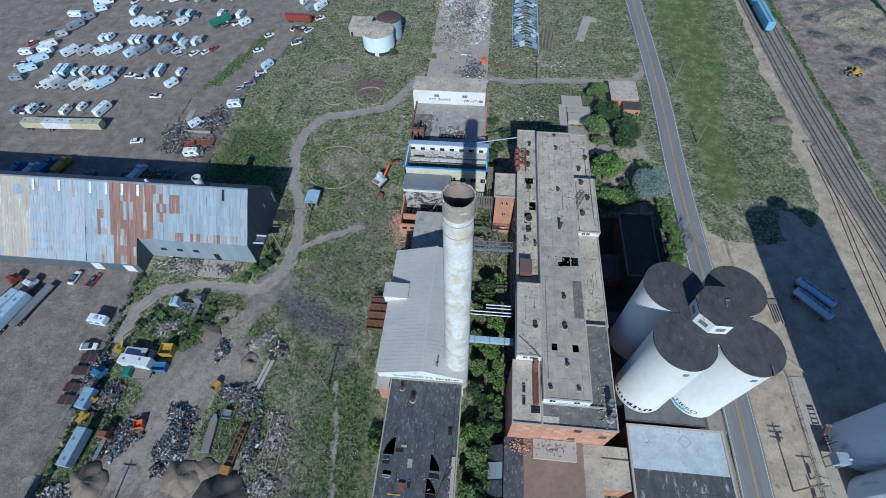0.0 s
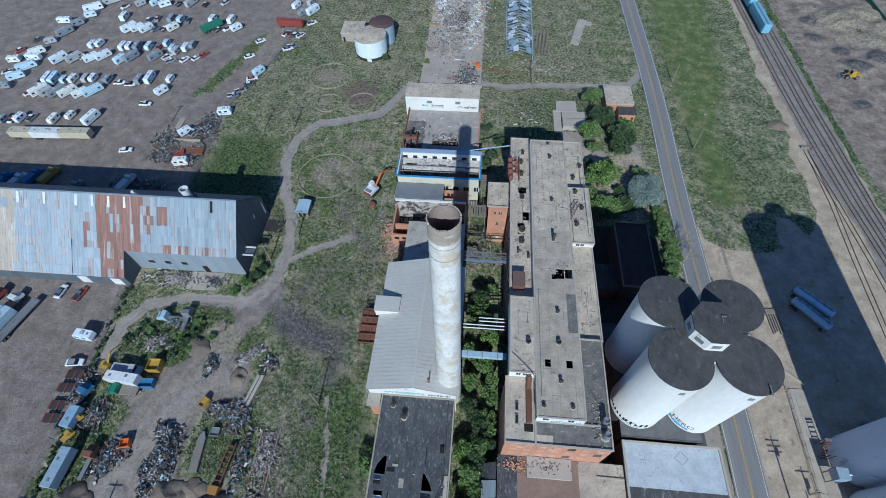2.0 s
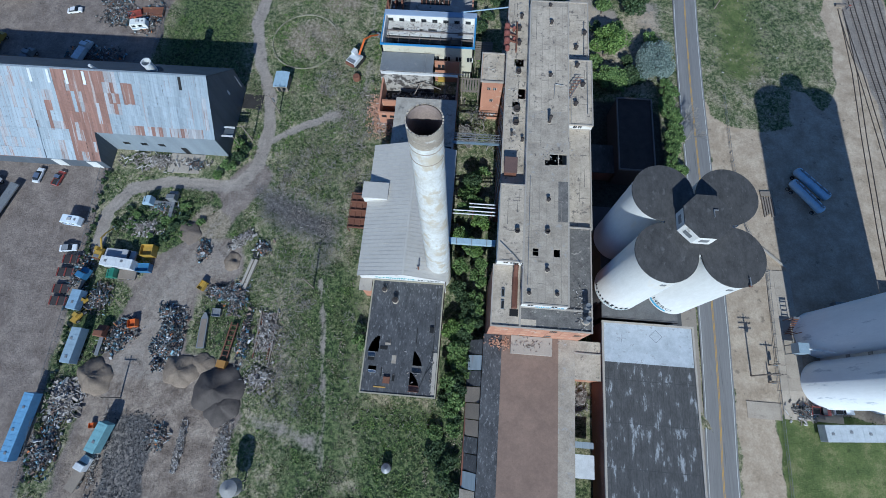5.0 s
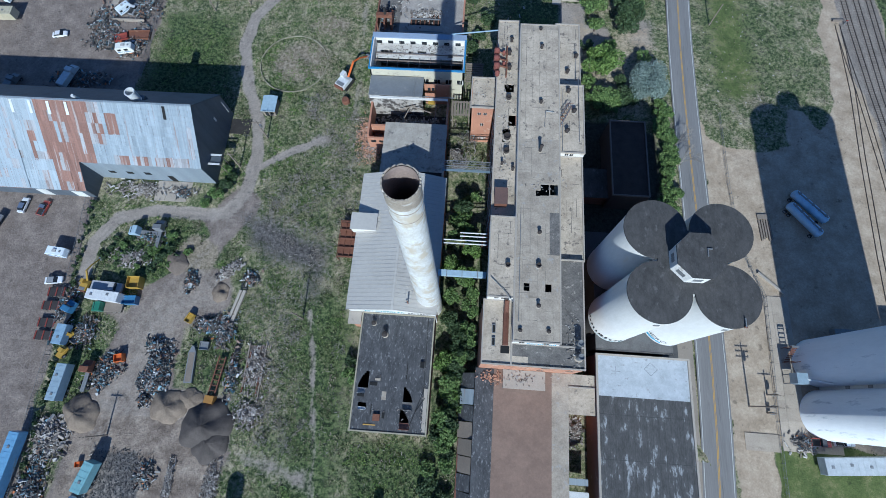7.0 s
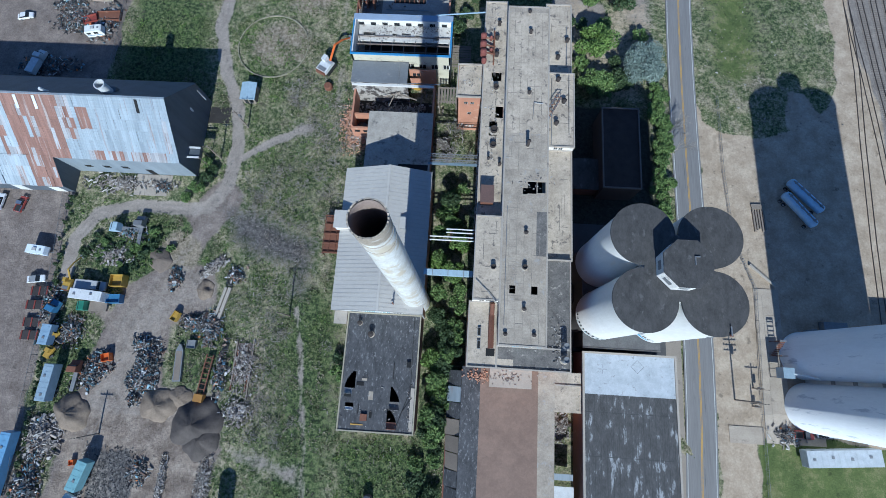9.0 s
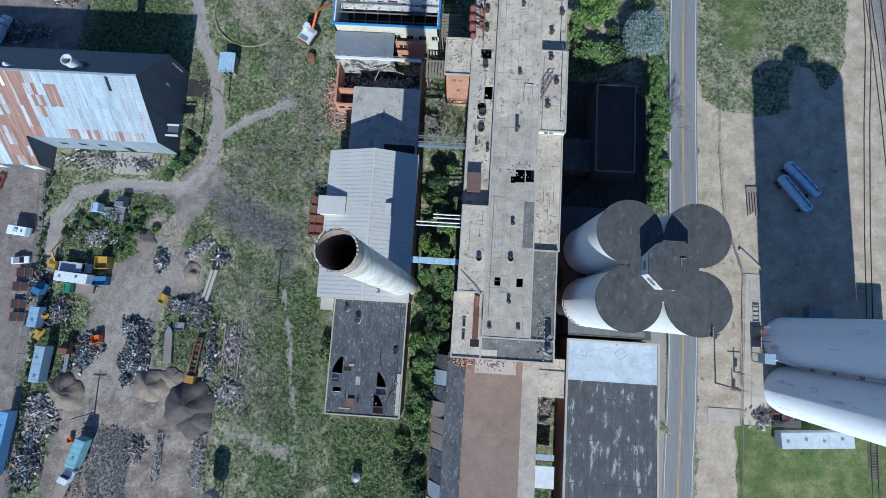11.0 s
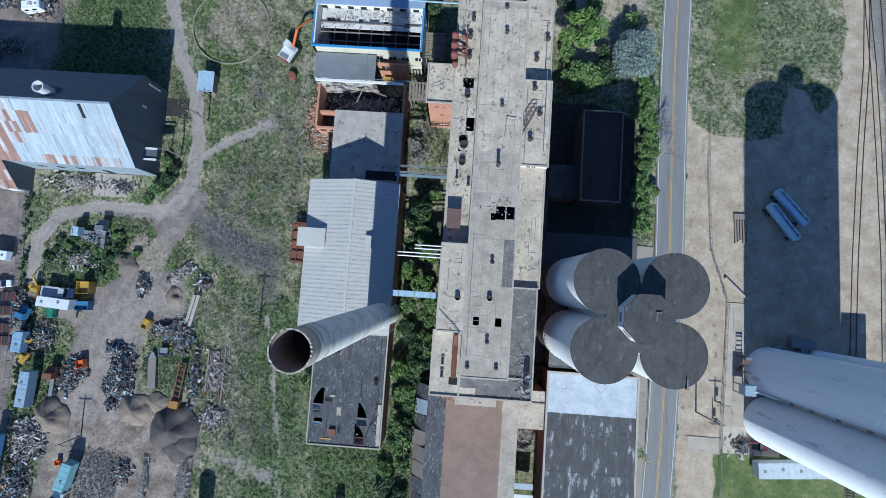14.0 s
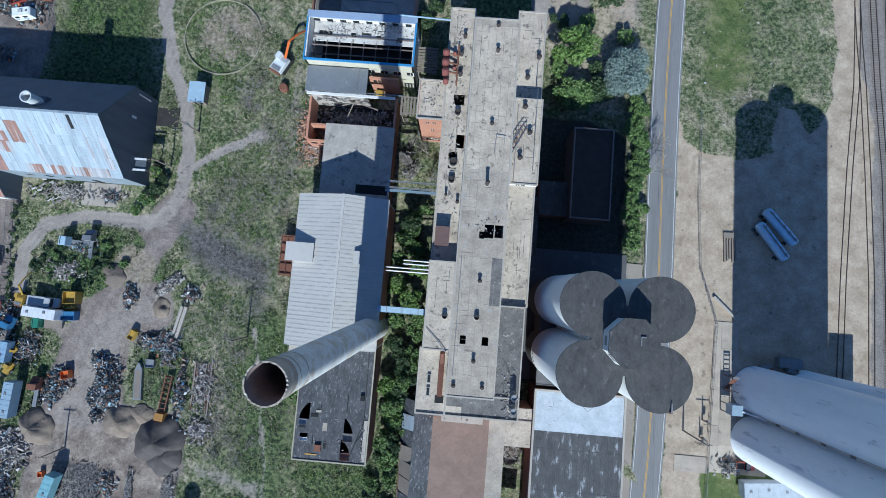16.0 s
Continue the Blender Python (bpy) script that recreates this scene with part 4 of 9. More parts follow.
for cx_, cy_, r_, turn_ in ((51.0, 26.6, 1.0, 45), (43.3, 25.7, 0.0, 0)):
    for k in range(4):
        a_ = radians(turn_ + 90 * k)
        m_ = pose(cx_ + r_ * math.cos(a_), cy_ + r_ * math.sin(a_), 9.66, 0, 0, math.degrees(a_) + (90 if r_ else 0))
        bm = bmesh.new()
        for q in box(bm, -1.0 if r_ else 0.15, 1.0, -0.05, 0.05, 0, 0.01):
            q.co = m_ @ q.co
        part("painted_mark", bm, MARK, ware)
court = thing("court_building", "low flat building with dark roof in the silo shadow", "building")
# brick darkened by colour for the silo shadow it stands in
COURT_WALL = surf("shade_dark_brick", (0.085, 0.06, 0.05), (0.05, 0.036, 0.032))
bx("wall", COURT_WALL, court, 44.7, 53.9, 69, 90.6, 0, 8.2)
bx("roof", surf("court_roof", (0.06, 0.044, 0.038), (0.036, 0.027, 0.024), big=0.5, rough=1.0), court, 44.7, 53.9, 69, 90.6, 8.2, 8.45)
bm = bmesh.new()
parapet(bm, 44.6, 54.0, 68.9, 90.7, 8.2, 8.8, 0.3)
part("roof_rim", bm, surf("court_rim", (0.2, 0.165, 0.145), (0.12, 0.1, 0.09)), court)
lean = thing("lean_to", "low grey lean-to shed against the mill wall", "shed")
bx("wall", BRICK_DARK, lean, 34.6, 38.0, 60, 74, 0, 3.6)
bx("roof", ROOF_DARK, lean, 34.6, 38.2, 59.8, 74.2, 3.6, 3.8)
bx("wall", BRICK_DARK, lean, 38.0, 44.7, 70, 78, 0, 4.5)
bx("roof", ROOF_DARK, lean, 38.0, 44.7, 69.8, 78.2, 4.5, 4.7)

# ---- buildings north of the boiler house ----
tower = thing("brick_tower", "orange brick stair tower with flat roof beside the mill", "tower")
for a, b in (((7.7, 87.3), (13.8, 87.3)), ((13.8, 96.2), (7.7, 96.2)), ((7.7, 96.2), (7.7, 87.3)), ((13.8, 87.3), (13.8, 96.2))):
    L_ = math.dist(a, b)
    wall("wall", BRICK, tower, a, b, 0, 16.2, [(L_ * 0.3, L_ * 0.3 + 0.9, 13, 14.2), (L_ * 0.55, L_ * 0.55 + 0.9, 13, 14.2), (L_ * 0.45, L_ * 0.45 + 0.9, 8, 9.4)])
bx("roof", ROOF_TAN, tower, 8.0, 13.5, 87.6, 95.9, 16.0, 16.3)
bm = bmesh.new()
parapet(bm, 7.6, 13.9, 87.2, 96.3, 16.2, 16.7, 0.3)
part("roof_rim", bm, RIMC, tower)

conc = thing("concrete_house", "low house with bare concrete slab roof", "building")
bx("wall", BRICK_DARK, conc, -15.0, 1.6, 69.2, 87.6, 0, 7.0)
bx("roof", surf("roof_concrete", (0.46, 0.42, 0.365), (0.29, 0.262, 0.225), big=0.4, fine=2.2, stain=(0.19, 0.175, 0.16), stain_at=0.58, stain_scale=0.6), conc, -15.1, 1.7, 69.2, 87.7, 7.0, 7.3)
bx("roof_slot", BLACK, conc, -6.4, 1.2, 71.0, 73.2, 7.3, 7.31, label="long dark opening in the slab")

ruin = thing("roofless_ruin", "collapsed brick ruin with rubble and burnt beams", "ruin")
for d in ((-20, -19.5, 84, 94.5, 0, 6.5), (-19.5, -15, 87.7, 88.2, 0, 5.2), (1.2, 1.7, 87.7, 95, 0, 7.5), (-15, 1.2, 87.75, 88.1, 0, 6.6), (-20, -15, 83.5, 84, 0, 5.6)):
    bx("wall", BRICK, ruin, *d)
bx("floor", SOOT_SHADE, ruin, -19.5, 1.2, 88.2, 94.5, 0.2, 0.6)
grey = thing("grey_roof_house", "roofless-sided house with dull grey sheet roof", "building")
bx("wall", surf("burnt_plaster", (0.5, 0.47, 0.43), (0.3, 0.27, 0.24), stain=(0.07, 0.06, 0.055), stain_at=0.45, stain_scale=0.6), grey, -20.4, -5.6, 94.6, 95.0, 0, 9.3)
bx("wall", CREAM, grey, -20.4, -20.0, 95.0, 100.9, 0, 9.3)
bx("roof", surf("sheet_grey", (0.2, 0.21, 0.225), (0.14, 0.147, 0.157), rough=0.5, stain=(0.27, 0.26, 0.25), stain_at=0.6), grey, -20.3, -5.6, 94.7, 100.9, 9.3, 9.5)

BEAM = surf("dark_beam", (0.24, 0.2, 0.175), (0.12, 0.095, 0.085))
SLATE_P = surf("slate_blue_coping", (0.3, 0.37, 0.5), (0.23, 0.28, 0.38), stain=(0.42, 0.41, 0.4), stain_at=0.6)
PEELED = surf("peeled_plaster", (0.66, 0.64, 0.6), (0.46, 0.43, 0.4), stain=(0.2, 0.165, 0.14), stain_at=0.6, stain_scale=0.7)
blue = thing("blue_rim_house", "roofless painted house with blue rim and open steel frames", "building")
wall("wall", CREAM, blue, (-20.5, 101.2), (5.3, 101.2), 0, 12.0, [(1.5 + 3.2 * k, 3.3 + 3.2 * k, 6.4, 8.4) for k in range(8)], 0.4)
wall("wall", WHITE_WALL, blue, (5.3, 113), (-20.5, 113), 0, 12.0, [(1.5 + 3.2 * k, 3.0 + 3.2 * k, 8.5, 9.8) for k in range(8)], 0.4)
wall("wall", WHITE_WALL, blue, (-20.5, 113), (-20.5, 101.2), 0, 12.0, [], 0.4)
wall("wall", WHITE_WALL, blue, (5.3, 101.2), (5.3, 113), 0, 12.0, [], 0.4)
for d, m_, lab in (((-20.7, 5.5, 101.0, 101.45, 12.0, 12.35), BLUE_PAINT, "bright blue painted rim"), ((5.05, 5.5, 101.45, 111.5, 12.0, 12.35), BLUE_PAINT, "bright blue painted rim"), ((-20.7, -20.4, 101.45, 111.5, 12.0, 12.3), BLUE_PAINT, "worn blue rim"), ((-20.7, 5.5, 111.5, 113.2, 12.0, 12.3), SLATE_P, "slate blue coping")):
    bx("roof_rim", m_, blue, *d, label=lab)
bx("floor", SOOT_SHADE, blue, -20, 4.9, 101.7, 112.5, 0.2, 0.4)
bm = bmesh.new()
holed_roof(bm, -19.9, 4.8, 107.6, 112.5, 8.5, 8.8, [(-18.6, -15.4, 109.2, 110.4), (-10.8, -9.6, 109.0, 110.2), (-8.2, -5.8, 109.6, 110.4), (-4.6, -3.4, 108.8, 109.8), (0.4, 1.8, 108.4, 109.6)])
part("gallery", bm, PEELED, blue, "peeling white gallery floor with square holes")
for k in range(9):
    bx("beam", BEAM, blue, -19.5 + k * 3, -19.3 + k * 3, 101.6, 107.6, 8.8, 9.1)
for y in (104, 106.2, 108.6):
    bx("purlin", BEAM, blue, -20, 4.9, y, y + 0.2, 9.1, 9.35)

north = thing("stripped_hall", "stripped hall floor with debris and low broken walls", "ruin")
bx("floor", surf("debris_floor", (0.41, 0.37, 0.33), (0.26, 0.235, 0.215), big=0.5, stain=(0.45, 0.42, 0.4), stain_at=0.6), north, -22, 4, 113.3, 141.5, 0, 4.5)
bx("screed", ROOF_CHAR, north, -21.7, -15.2, 114, 135.5, 4.5, 4.53)
bx("wall", BRICK, north, 3.7, 4.2, 113.3, 141.5, 4.5, 6.2)
bx("wall", BRICK_DARK, north, -22.2, -21.8, 113.3, 141.5, 4.5, 5.6)
white = thing("white_house", "plain white block building with scrawled south wall", "building")
bx("wall", WHITE_WALL, white, -23.3, 3.2, 142.2, 150, 0, 9.8)
bx("roof", ROOF_TAN, white, -23.4, 3.3, 142.1, 150.1, 9.8, 10.0)
bx("demolition_slab", surf("old_slab", (0.43, 0.37, 0.315), (0.31, 0.265, 0.225), stain=(0.21, 0.18, 0.155), stain_at=0.6), None, -21, 3.4, 150.4, 262, -0.4, 0.5)
tagged(bpy.data.objects["demolition_slab"], "bare tan concrete floor of a demolished hall", "slab", kind="structure")

# ---- the tin shed ----
shed = thing("tin_shed", "large steep shed of patched rusty corrugated tin", "shed")
RY, RZ_, NY, NZ, SY, SZ, XE_ = 81.6, 19.6, 92.6, 8.8, 70.0, 9.4, -61.7
bm = bmesh.new()
extrude_x(bm, [(SY, 0), (NY, 0), (NY, NZ), (RY, RZ_), (SY, SZ)], XE_ - 0.15, XE_)
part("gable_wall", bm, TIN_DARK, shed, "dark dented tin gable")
bx("south_wall", surf("tin_wall", (0.3, 0.34, 0.38), (0.21, 0.24, 0.27), rough=0.6, metal=0.15, stretch=(2, 2, 0.3)), shed, -94.5, XE_ - 0.15, SY, SY + 0.15, 0, SZ)
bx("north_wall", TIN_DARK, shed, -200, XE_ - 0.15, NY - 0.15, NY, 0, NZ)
bm = bmesh.new()
extrude_x(bm, [(SY, 0), (63.9, 0), (63.9, 4.2), (SY, SZ)], -94.65, -94.5)
part("end_wall", bm, TIN_DARK, shed)
bx("lean_wall", TIN_DARK, shed, -200, -94.65, 63.9, 64.05, 0, 4.0)


def slope_sheet(x0, x1, ya, za, yb, zb, waves, t=0.05):
    """One corrugated sheet lying on a slope from (ya, za) down to (yb, zb)."""
    bm = bmesh.new()
    d = Vector((0, yb - ya, zb - za)).normalized()
    n = Vector((0, -d.z, d.y))
    if n.z < 0:
        n = -n
    k = waves * 2
    top, bot = [], []
    for i in range(k + 1):
        x = x0 + (x1 - x0) * i / k
        o = n * (t * (1 if i % 2 else -1))
        top.append(bm.verts.new(Vector((x, ya, za)) + o))
        bot.append(bm.verts.new(Vector((x, yb, zb)) + o))
    for i in range(k):
        bm.faces.new((top[i], top[i + 1], bot[i + 1], bot[i]))
    return bm


rnd = random.Random(5)
SHEETS = {}


def sheet_mesh(w, ya, za, yb, zb, mat):
    key = (w, ya, za, yb, zb, mat.name)
    if key not in SHEETS:
        b = slope_sheet(0, w, ya, za, yb, zb, 4)
        me = bpy.data.meshes.new("roof_sheet")
        b.to_mesh(me)
        b.free()
        me.materials.append(mat)
        SHEETS[key] = me
    return SHEETS[key]


def sheet_rows(ya, za, yb, zb, n, xa, xb, w, rusty):
    L_ = math.hypot(yb - ya, zb - za)
    for r in range(n):
        f0, f1 = r / n, min(1, (r + 1) / n + 0.25 / L_)
        lift = 0.05 * (n - r)
        x = xa
        while x > xb:
            y0, z0 = ya + (yb - ya) * f0, za + (zb - za) * f0
            y1, z1 = ya + (yb - ya) * f1, za + (zb - za) * f1
            col_ = math.sin(round(x) * 12.9898) * 43758.5453
            u, q = 0.62 * (col_ - math.floor(col_)) + 0.38 * rnd.random(), rusty(x, r / n)
            m = RUST_TIN if u < q else TIN_STREAK if u < q * 1.3 + 0.18 else TIN_OCHRE if q > 0.9 and rnd.random() < 0.5 else TIN
            o = new("roof_sheet", sheet_mesh(w, round(y0, 3), round(z0 + lift, 3), round(y1, 3), round(z1 + lift, 3), m))
            o.parent = shed
            o.location = (x - w + rnd.uniform(-0.03, 0.03), rnd.uniform(-0.05, 0.05), rnd.uniform(0, 0.03))
            x -= w


def rusty(x, f):
    a = 0.86 if -101.5 < x < -89 and not (-97.5 < x < -93.5 and 0.3 < f < 0.6) else 0.3 if -101.5 < x < -93 else 0.0
    b = 0.97 if -84 < x < -80.5 and 0.15 < f < 0.45 else 0.0
    c = 0.55 if f > 0.8 and -84 < x < -64 else 0.0
    d = 0.35 if -106 < x < -101 and f > 0.3 else 0.45 if -90 < x < -85 and f < 0.6 else 0.0
    return max(a, b, c, d, 0.012)


bm = bmesh.new()
v = [bm.verts.new(p) for p in ((-200, RY, RZ_ - 0.15), (XE_, RY, RZ_ - 0.15), (XE_, SY, SZ - 0.15), (-200, SY, SZ - 0.15))]
bm.faces.new(v)
part("roof_deck", bm, WOOD, shed)
sheet_rows(RY, RZ_, SY - 0.3, SZ - 0.25, 6, XE_ + 0.3, -110, 1.0, rusty)
sheet_rows(SY, SZ + 0.02, 63.7, 4.0, 3, -94.5, -110, 1.0, rusty)
bm = bmesh.new()
v = [bm.verts.new(p) for p in ((-200, RY, RZ_), (-110, RY, RZ_), (-110, 63.7, 4.0), (-200, 63.7, 4.0))]
bm.faces.new(v)
part("roof_west", bm, RUST_TIN, shed)
# north slope: its shade is put in with the darker tin
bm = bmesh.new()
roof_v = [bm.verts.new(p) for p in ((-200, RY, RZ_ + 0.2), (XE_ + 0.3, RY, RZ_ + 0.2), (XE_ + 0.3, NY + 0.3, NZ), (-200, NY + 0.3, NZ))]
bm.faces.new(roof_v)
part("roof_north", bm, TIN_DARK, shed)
bx("ridge_cap", TIN, shed, -200, XE_ + 0.3, RY - 0.25, RY + 0.25, RZ_ + 0.12, RZ_ + 0.3)


# ---- plants ----
def leaf_material(name, lo, mid, hi):
    m = bpy.data.materials.new(name)
    m.use_nodes = True
    N, L = m.node_tree.nodes, m.node_tree.links
    bs = N["Principled BSDF"]
    geo, rp = N.new("ShaderNodeNewGeometry"), N.new("ShaderNodeValToRGB")
    rp.color_ramp.elements.new(0.5)
    for e, (p, c) in zip(rp.color_ramp.elements, ((0.0, lo), (0.5, mid), (1.0, hi))):
        e.position, e.color = p, (*c, 1)
    L.new(geo.outputs["Random Per Island"], rp.inputs[0])
    L.new(rp.outputs[0], bs.inputs["Base Color"])
    bs.inputs["Roughness"].default_value = 0.7
    return m


LEAF = leaf_material("leaf_green", (0.045, 0.088, 0.02), (0.105, 0.17, 0.042), (0.19, 0.26, 0.08))
LEAF_DARK = leaf_material("leaf_dark", (0.02, 0.042, 0.014), (0.042, 0.075, 0.024), (0.08, 0.115, 0.042))
LEAF_SILVER = leaf_material("leaf_silver", (0.11, 0.155, 0.135), (0.19, 0.245, 0.215), (0.29, 0.345, 0.31))
LEAF_LIME = leaf_material("leaf_lime", (0.055, 0.1, 0.016), (0.12, 0.195, 0.036), (0.19, 0.28, 0.065))
WEED = leaf_material("weed_mix", (0.045, 0.07, 0.018), (0.112, 0.145, 0.042), (0.26, 0.25, 0.14))
TWIG = leaf_material("dry_twigs", (0.11, 0.096, 0.082), (0.21, 0.187, 0.163), (0.34, 0.31, 0.28))
BARK = surf("bark", (0.14, 0.11, 0.085), (0.08, 0.062, 0.05), fine=5)


def quads(name, centres, size, mat, rg, flat=0.5, parent=None, aspect=0.6):
    """Many small leaf blades as one mesh."""
    n = len(centres)
    nrm = rg.normal(size=(n, 3))
    nrm[:, 2] = np.abs(nrm[:, 2]) + flat
    nrm /= np.linalg.norm(nrm, axis=1)[:, None]
    u = np.cross(nrm, rg.normal(size=(n, 3)))
    u /= np.linalg.norm(u, axis=1)[:, None]
    w = np.cross(nrm, u)
    s = (size * rg.uniform(0.4, 1.7, n))[:, None]
    a, b = u * s * 0.5, w * s * 0.5 * aspect
    c = np.asarray(centres)
    v = np.stack([c - a, c - b + 0.2 * a, c + a, c + b - 0.1 * a], 1).reshape(-1, 3)
    me = bpy.data.meshes.new(name)
    me.vertices.add(len(v))
    me.vertices.foreach_set("co", v.ravel().astype(np.float32))
    me.loops.add(len(v))
    me.loops.foreach_set("vertex_index", np.arange(len(v), dtype=np.int32))
    me.polygons.add(n)
    me.polygons.foreach_set("loop_start", np.arange(0, 4 * n, 4, dtype=np.int32))
    me.update()
    me.validate()
    me.materials.append(mat)
    ob = new(name, me)
    if parent:
        ob.parent = parent
    return ob


def tree(name, x, y, r, h, mat, label, category="tree", leaf=0.5, dens=1.0, group="", seed=0, lobes=9):
    rg = np.random.default_rng(seed + int(abs(x) * 31 + abs(y) * 17))
    T = thing(name, label, category, group, at=(x, y, -0.1))
    bm = bmesh.new()
    th = h * 0.45
    ring(bm, 0, 0, [(0.05 * r + 0.1, 0), (0.04 * r + 0.07, th * 0.5), (0.025 * r + 0.05, th)], 7, cap1=True)
    cs = []
    for k in range(lobes):
        a, d = 2.4 * k + rg.uniform(-0.4, 0.4), r * math.sqrt(rg.uniform(0.05, 1)) * 0.68
        c = np.array([d * math.cos(a), d * math.sin(a), h * (0.78 - 0.35 * (d / r) ** 2) + rg.uniform(-0.1, 0.1) * h])
        cs.append((c, r * rg.uniform(0.28, 0.45)))
        tube(bm, (0, 0, th * rg.uniform(0.5, 1)), c, 0.02 * r + 0.03, 5)
    part("trunk", bm, BARK, T)
    pts = []
    n = int(dens * 150 * r * r / (leaf / 0.5) ** 2 / lobes)
    for c, lr in cs:
        p = rg.normal(size=(n, 3))
        p /= np.linalg.norm(p, axis=1)[:, None]
        p *= (lr * rg.uniform(0.35, 1.08, n) ** 0.6)[:, None] * (1, 1, 0.75)
        pts.append(c + p)
    pts = np.concatenate(pts)
    pts[:, 2] = np.maximum(pts[:, 2], 0.25)
    quads("crown", pts, leaf, mat, rg, 0.4, T)
    return T


tree("tree", 44.3, 112, 6.6, 9, LEAF_LIME, "leafy bright green tree beside the mill", seed=1)
tree("tree", 43.5, 101.5, 3.6, 5, LEAF, "small green tree at the court edge", seed=2)
tree("tree", 57.1, 106.6, 6.9, 7, LEAF_SILVER, "rounded silvery grey-green olive tree", seed=3, leaf=0.36, dens=1.2, lobes=14)
tree("tree", 47.2, 102, 4.2, 5, LEAF, "green tree below the silver olive tree", seed=41)
tree("tree", 52.5, 131, 5.6, 9, LEAF_DARK, "dark green tree beside the gravel court", seed=42)
tree("tree", 42.6, 135, 4.6, 7, LEAF, "green tree at the mill corner", seed=43)
tree("tree", 51.5, 102.5, 3.6, 5, LEAF_DARK, "dark green tree among court shrubs", seed=4)
for i, (x, y, r, h) in enumerate(((45.5, 154, 4.4, 7), (47, 141.5, 5.2, 8), (54.5, 136.5, 4.6, 7.5), (52.5, 128, 4.2, 6), (44, 128, 3, 4.5))):
    tree("tree", x, y, r, h, LEAF_DARK if i % 2 else LEAF, "green broadleaf tree near the brick hut", seed=i + 5, group="trees by the hut")
rs = random.Random(11)
for i in range(19):
    tree("bush", 62.3 + rs.uniform(-1.3, 1.0), 65 + 2 * i + rs.uniform(-0.8, 0.8), rs.uniform(1.8, 2.8), rs.uniform(2, 3.6), LEAF, "green roadside bush along the court", "bush", 0.4, 1.1, "roadside bushes", i, 6)
for i in range(30):
    y = 10 + i * 2.05 + rs.uniform(-0.9, 0.9)
    x = rs.uniform(4.8, 10.8)
    if 34 < y < 46 and x < 5.4:
        x = 6
    tree("tree", x, y, rs.uniform(2.0, 3.3), rs.uniform(3.4, 7.5), rs.choice((LEAF, LEAF_DARK, LEAF, LEAF_LIME)), "self-sown tree in the alley beside the mill", "tree", 0.42, 1.1, "alley trees", i, 7)
for i in range(26):
    x, y = rs.uniform(4.2, 11.0), -9 + i * 1.75 + rs.uniform(-0.8, 0.8)
    low = y < 9
    tree("bush" if low else "tree", x - (2 if low else 0), y, rs.uniform(1.6, 2.8), rs.uniform(1.4, 2.4) if low else rs.uniform(3.0, 6.0), rs.choice((LEAF, LEAF_DARK, LEAF_DARK)), "dense self-sown growth beside the hall", "bush" if low else "tree", 0.4, 1.1, "alley growth", 80 + i, 7)
for i, (x, y, r, h) in enumerate(((5.2, 97, 2.0, 3), (6.5, 118, 2.8, 4), (9, 122, 2.6, 4), (11, 128, 3, 4.5), (6.5, 136, 2.4, 3.5), (4.5, 82, 2.2, 3), (5.5, 78, 2.4, 3))):
    tree("bush", x, y, r, h, TWIG if i > 4 else LEAF_DARK, "straggly bush between ruined buildings", "bush", 0.4, 0.9, "alley bushes", i, 6)
for i, (x, y, r, h) in enumerate(((-60.5, 66.5, 2.4, 2.6), (-58.5, 69, 2.2, 2.5), (-59.5, 74, 1.8, 2), (-57, 72, 1.6, 2), (-63.5, 63.5, 1.8, 1.6), (-37.2, 178, 2, 3), (-20, 176, 1.8, 2.5), (-13.5, 83, 2.2, 2.4), (-17.3, 21, 2.2, 3), (-17.5, 24.5, 1.6, 2.2), (129, 216, 2.6, 4))):
    tree("bush", x, y, r, h, LEAF_DARK if i % 2 else LEAF, "dense green bush at the building edge", "bush", 0.38, 1.2, "loose bushes", i, 6)
for i in range(26):
    a = i * 2.399
    r_ = 11 * math.sqrt((i + 0.5) / 26)
    x, y = -76 + r_ * 1.1 * math.cos(a), 49 + r_ * 0.5 * math.sin(a)
    tree("bush", x, y, rs.uniform(0.9, 1.8), rs.uniform(0.7, 1.5), LEAF_DARK if i % 3 else LEAF, "low green weeds on the yard island", "bush", 0.34, 1.1, "island weeds", i, 5)



def bare_tree(x, y, h, label, seed, lean=(0.3, 0.1)):
    """A leafless tree: a trunk that forks into ever thinner twigs."""
    rg = random.Random(seed)
    T = thing("bare_tree", label, "tree", at=(x, y, -0.1))
    bm = bmesh.new()

    def limb(p, v, r, k):
        q = p + v
        tube(bm, p, q, r, 5)
        if k:
            for _ in range(3):
                w = (v.normalized() + Vector((rg.uniform(-0.8, 0.8), rg.uniform(-0.8, 0.8), rg.uniform(-0.3, 0.5)))).normalized()
                limb(q, w * v.length * rg.uniform(0.6, 0.85), r * 0.6, k - 1)

    limb(Vector((0, 0, 0)), Vector((lean[0] * h * 0.4, lean[1] * h * 0.4, h * 0.35)), 0.16, 5)
    part("trunk", bm, BARE, T)


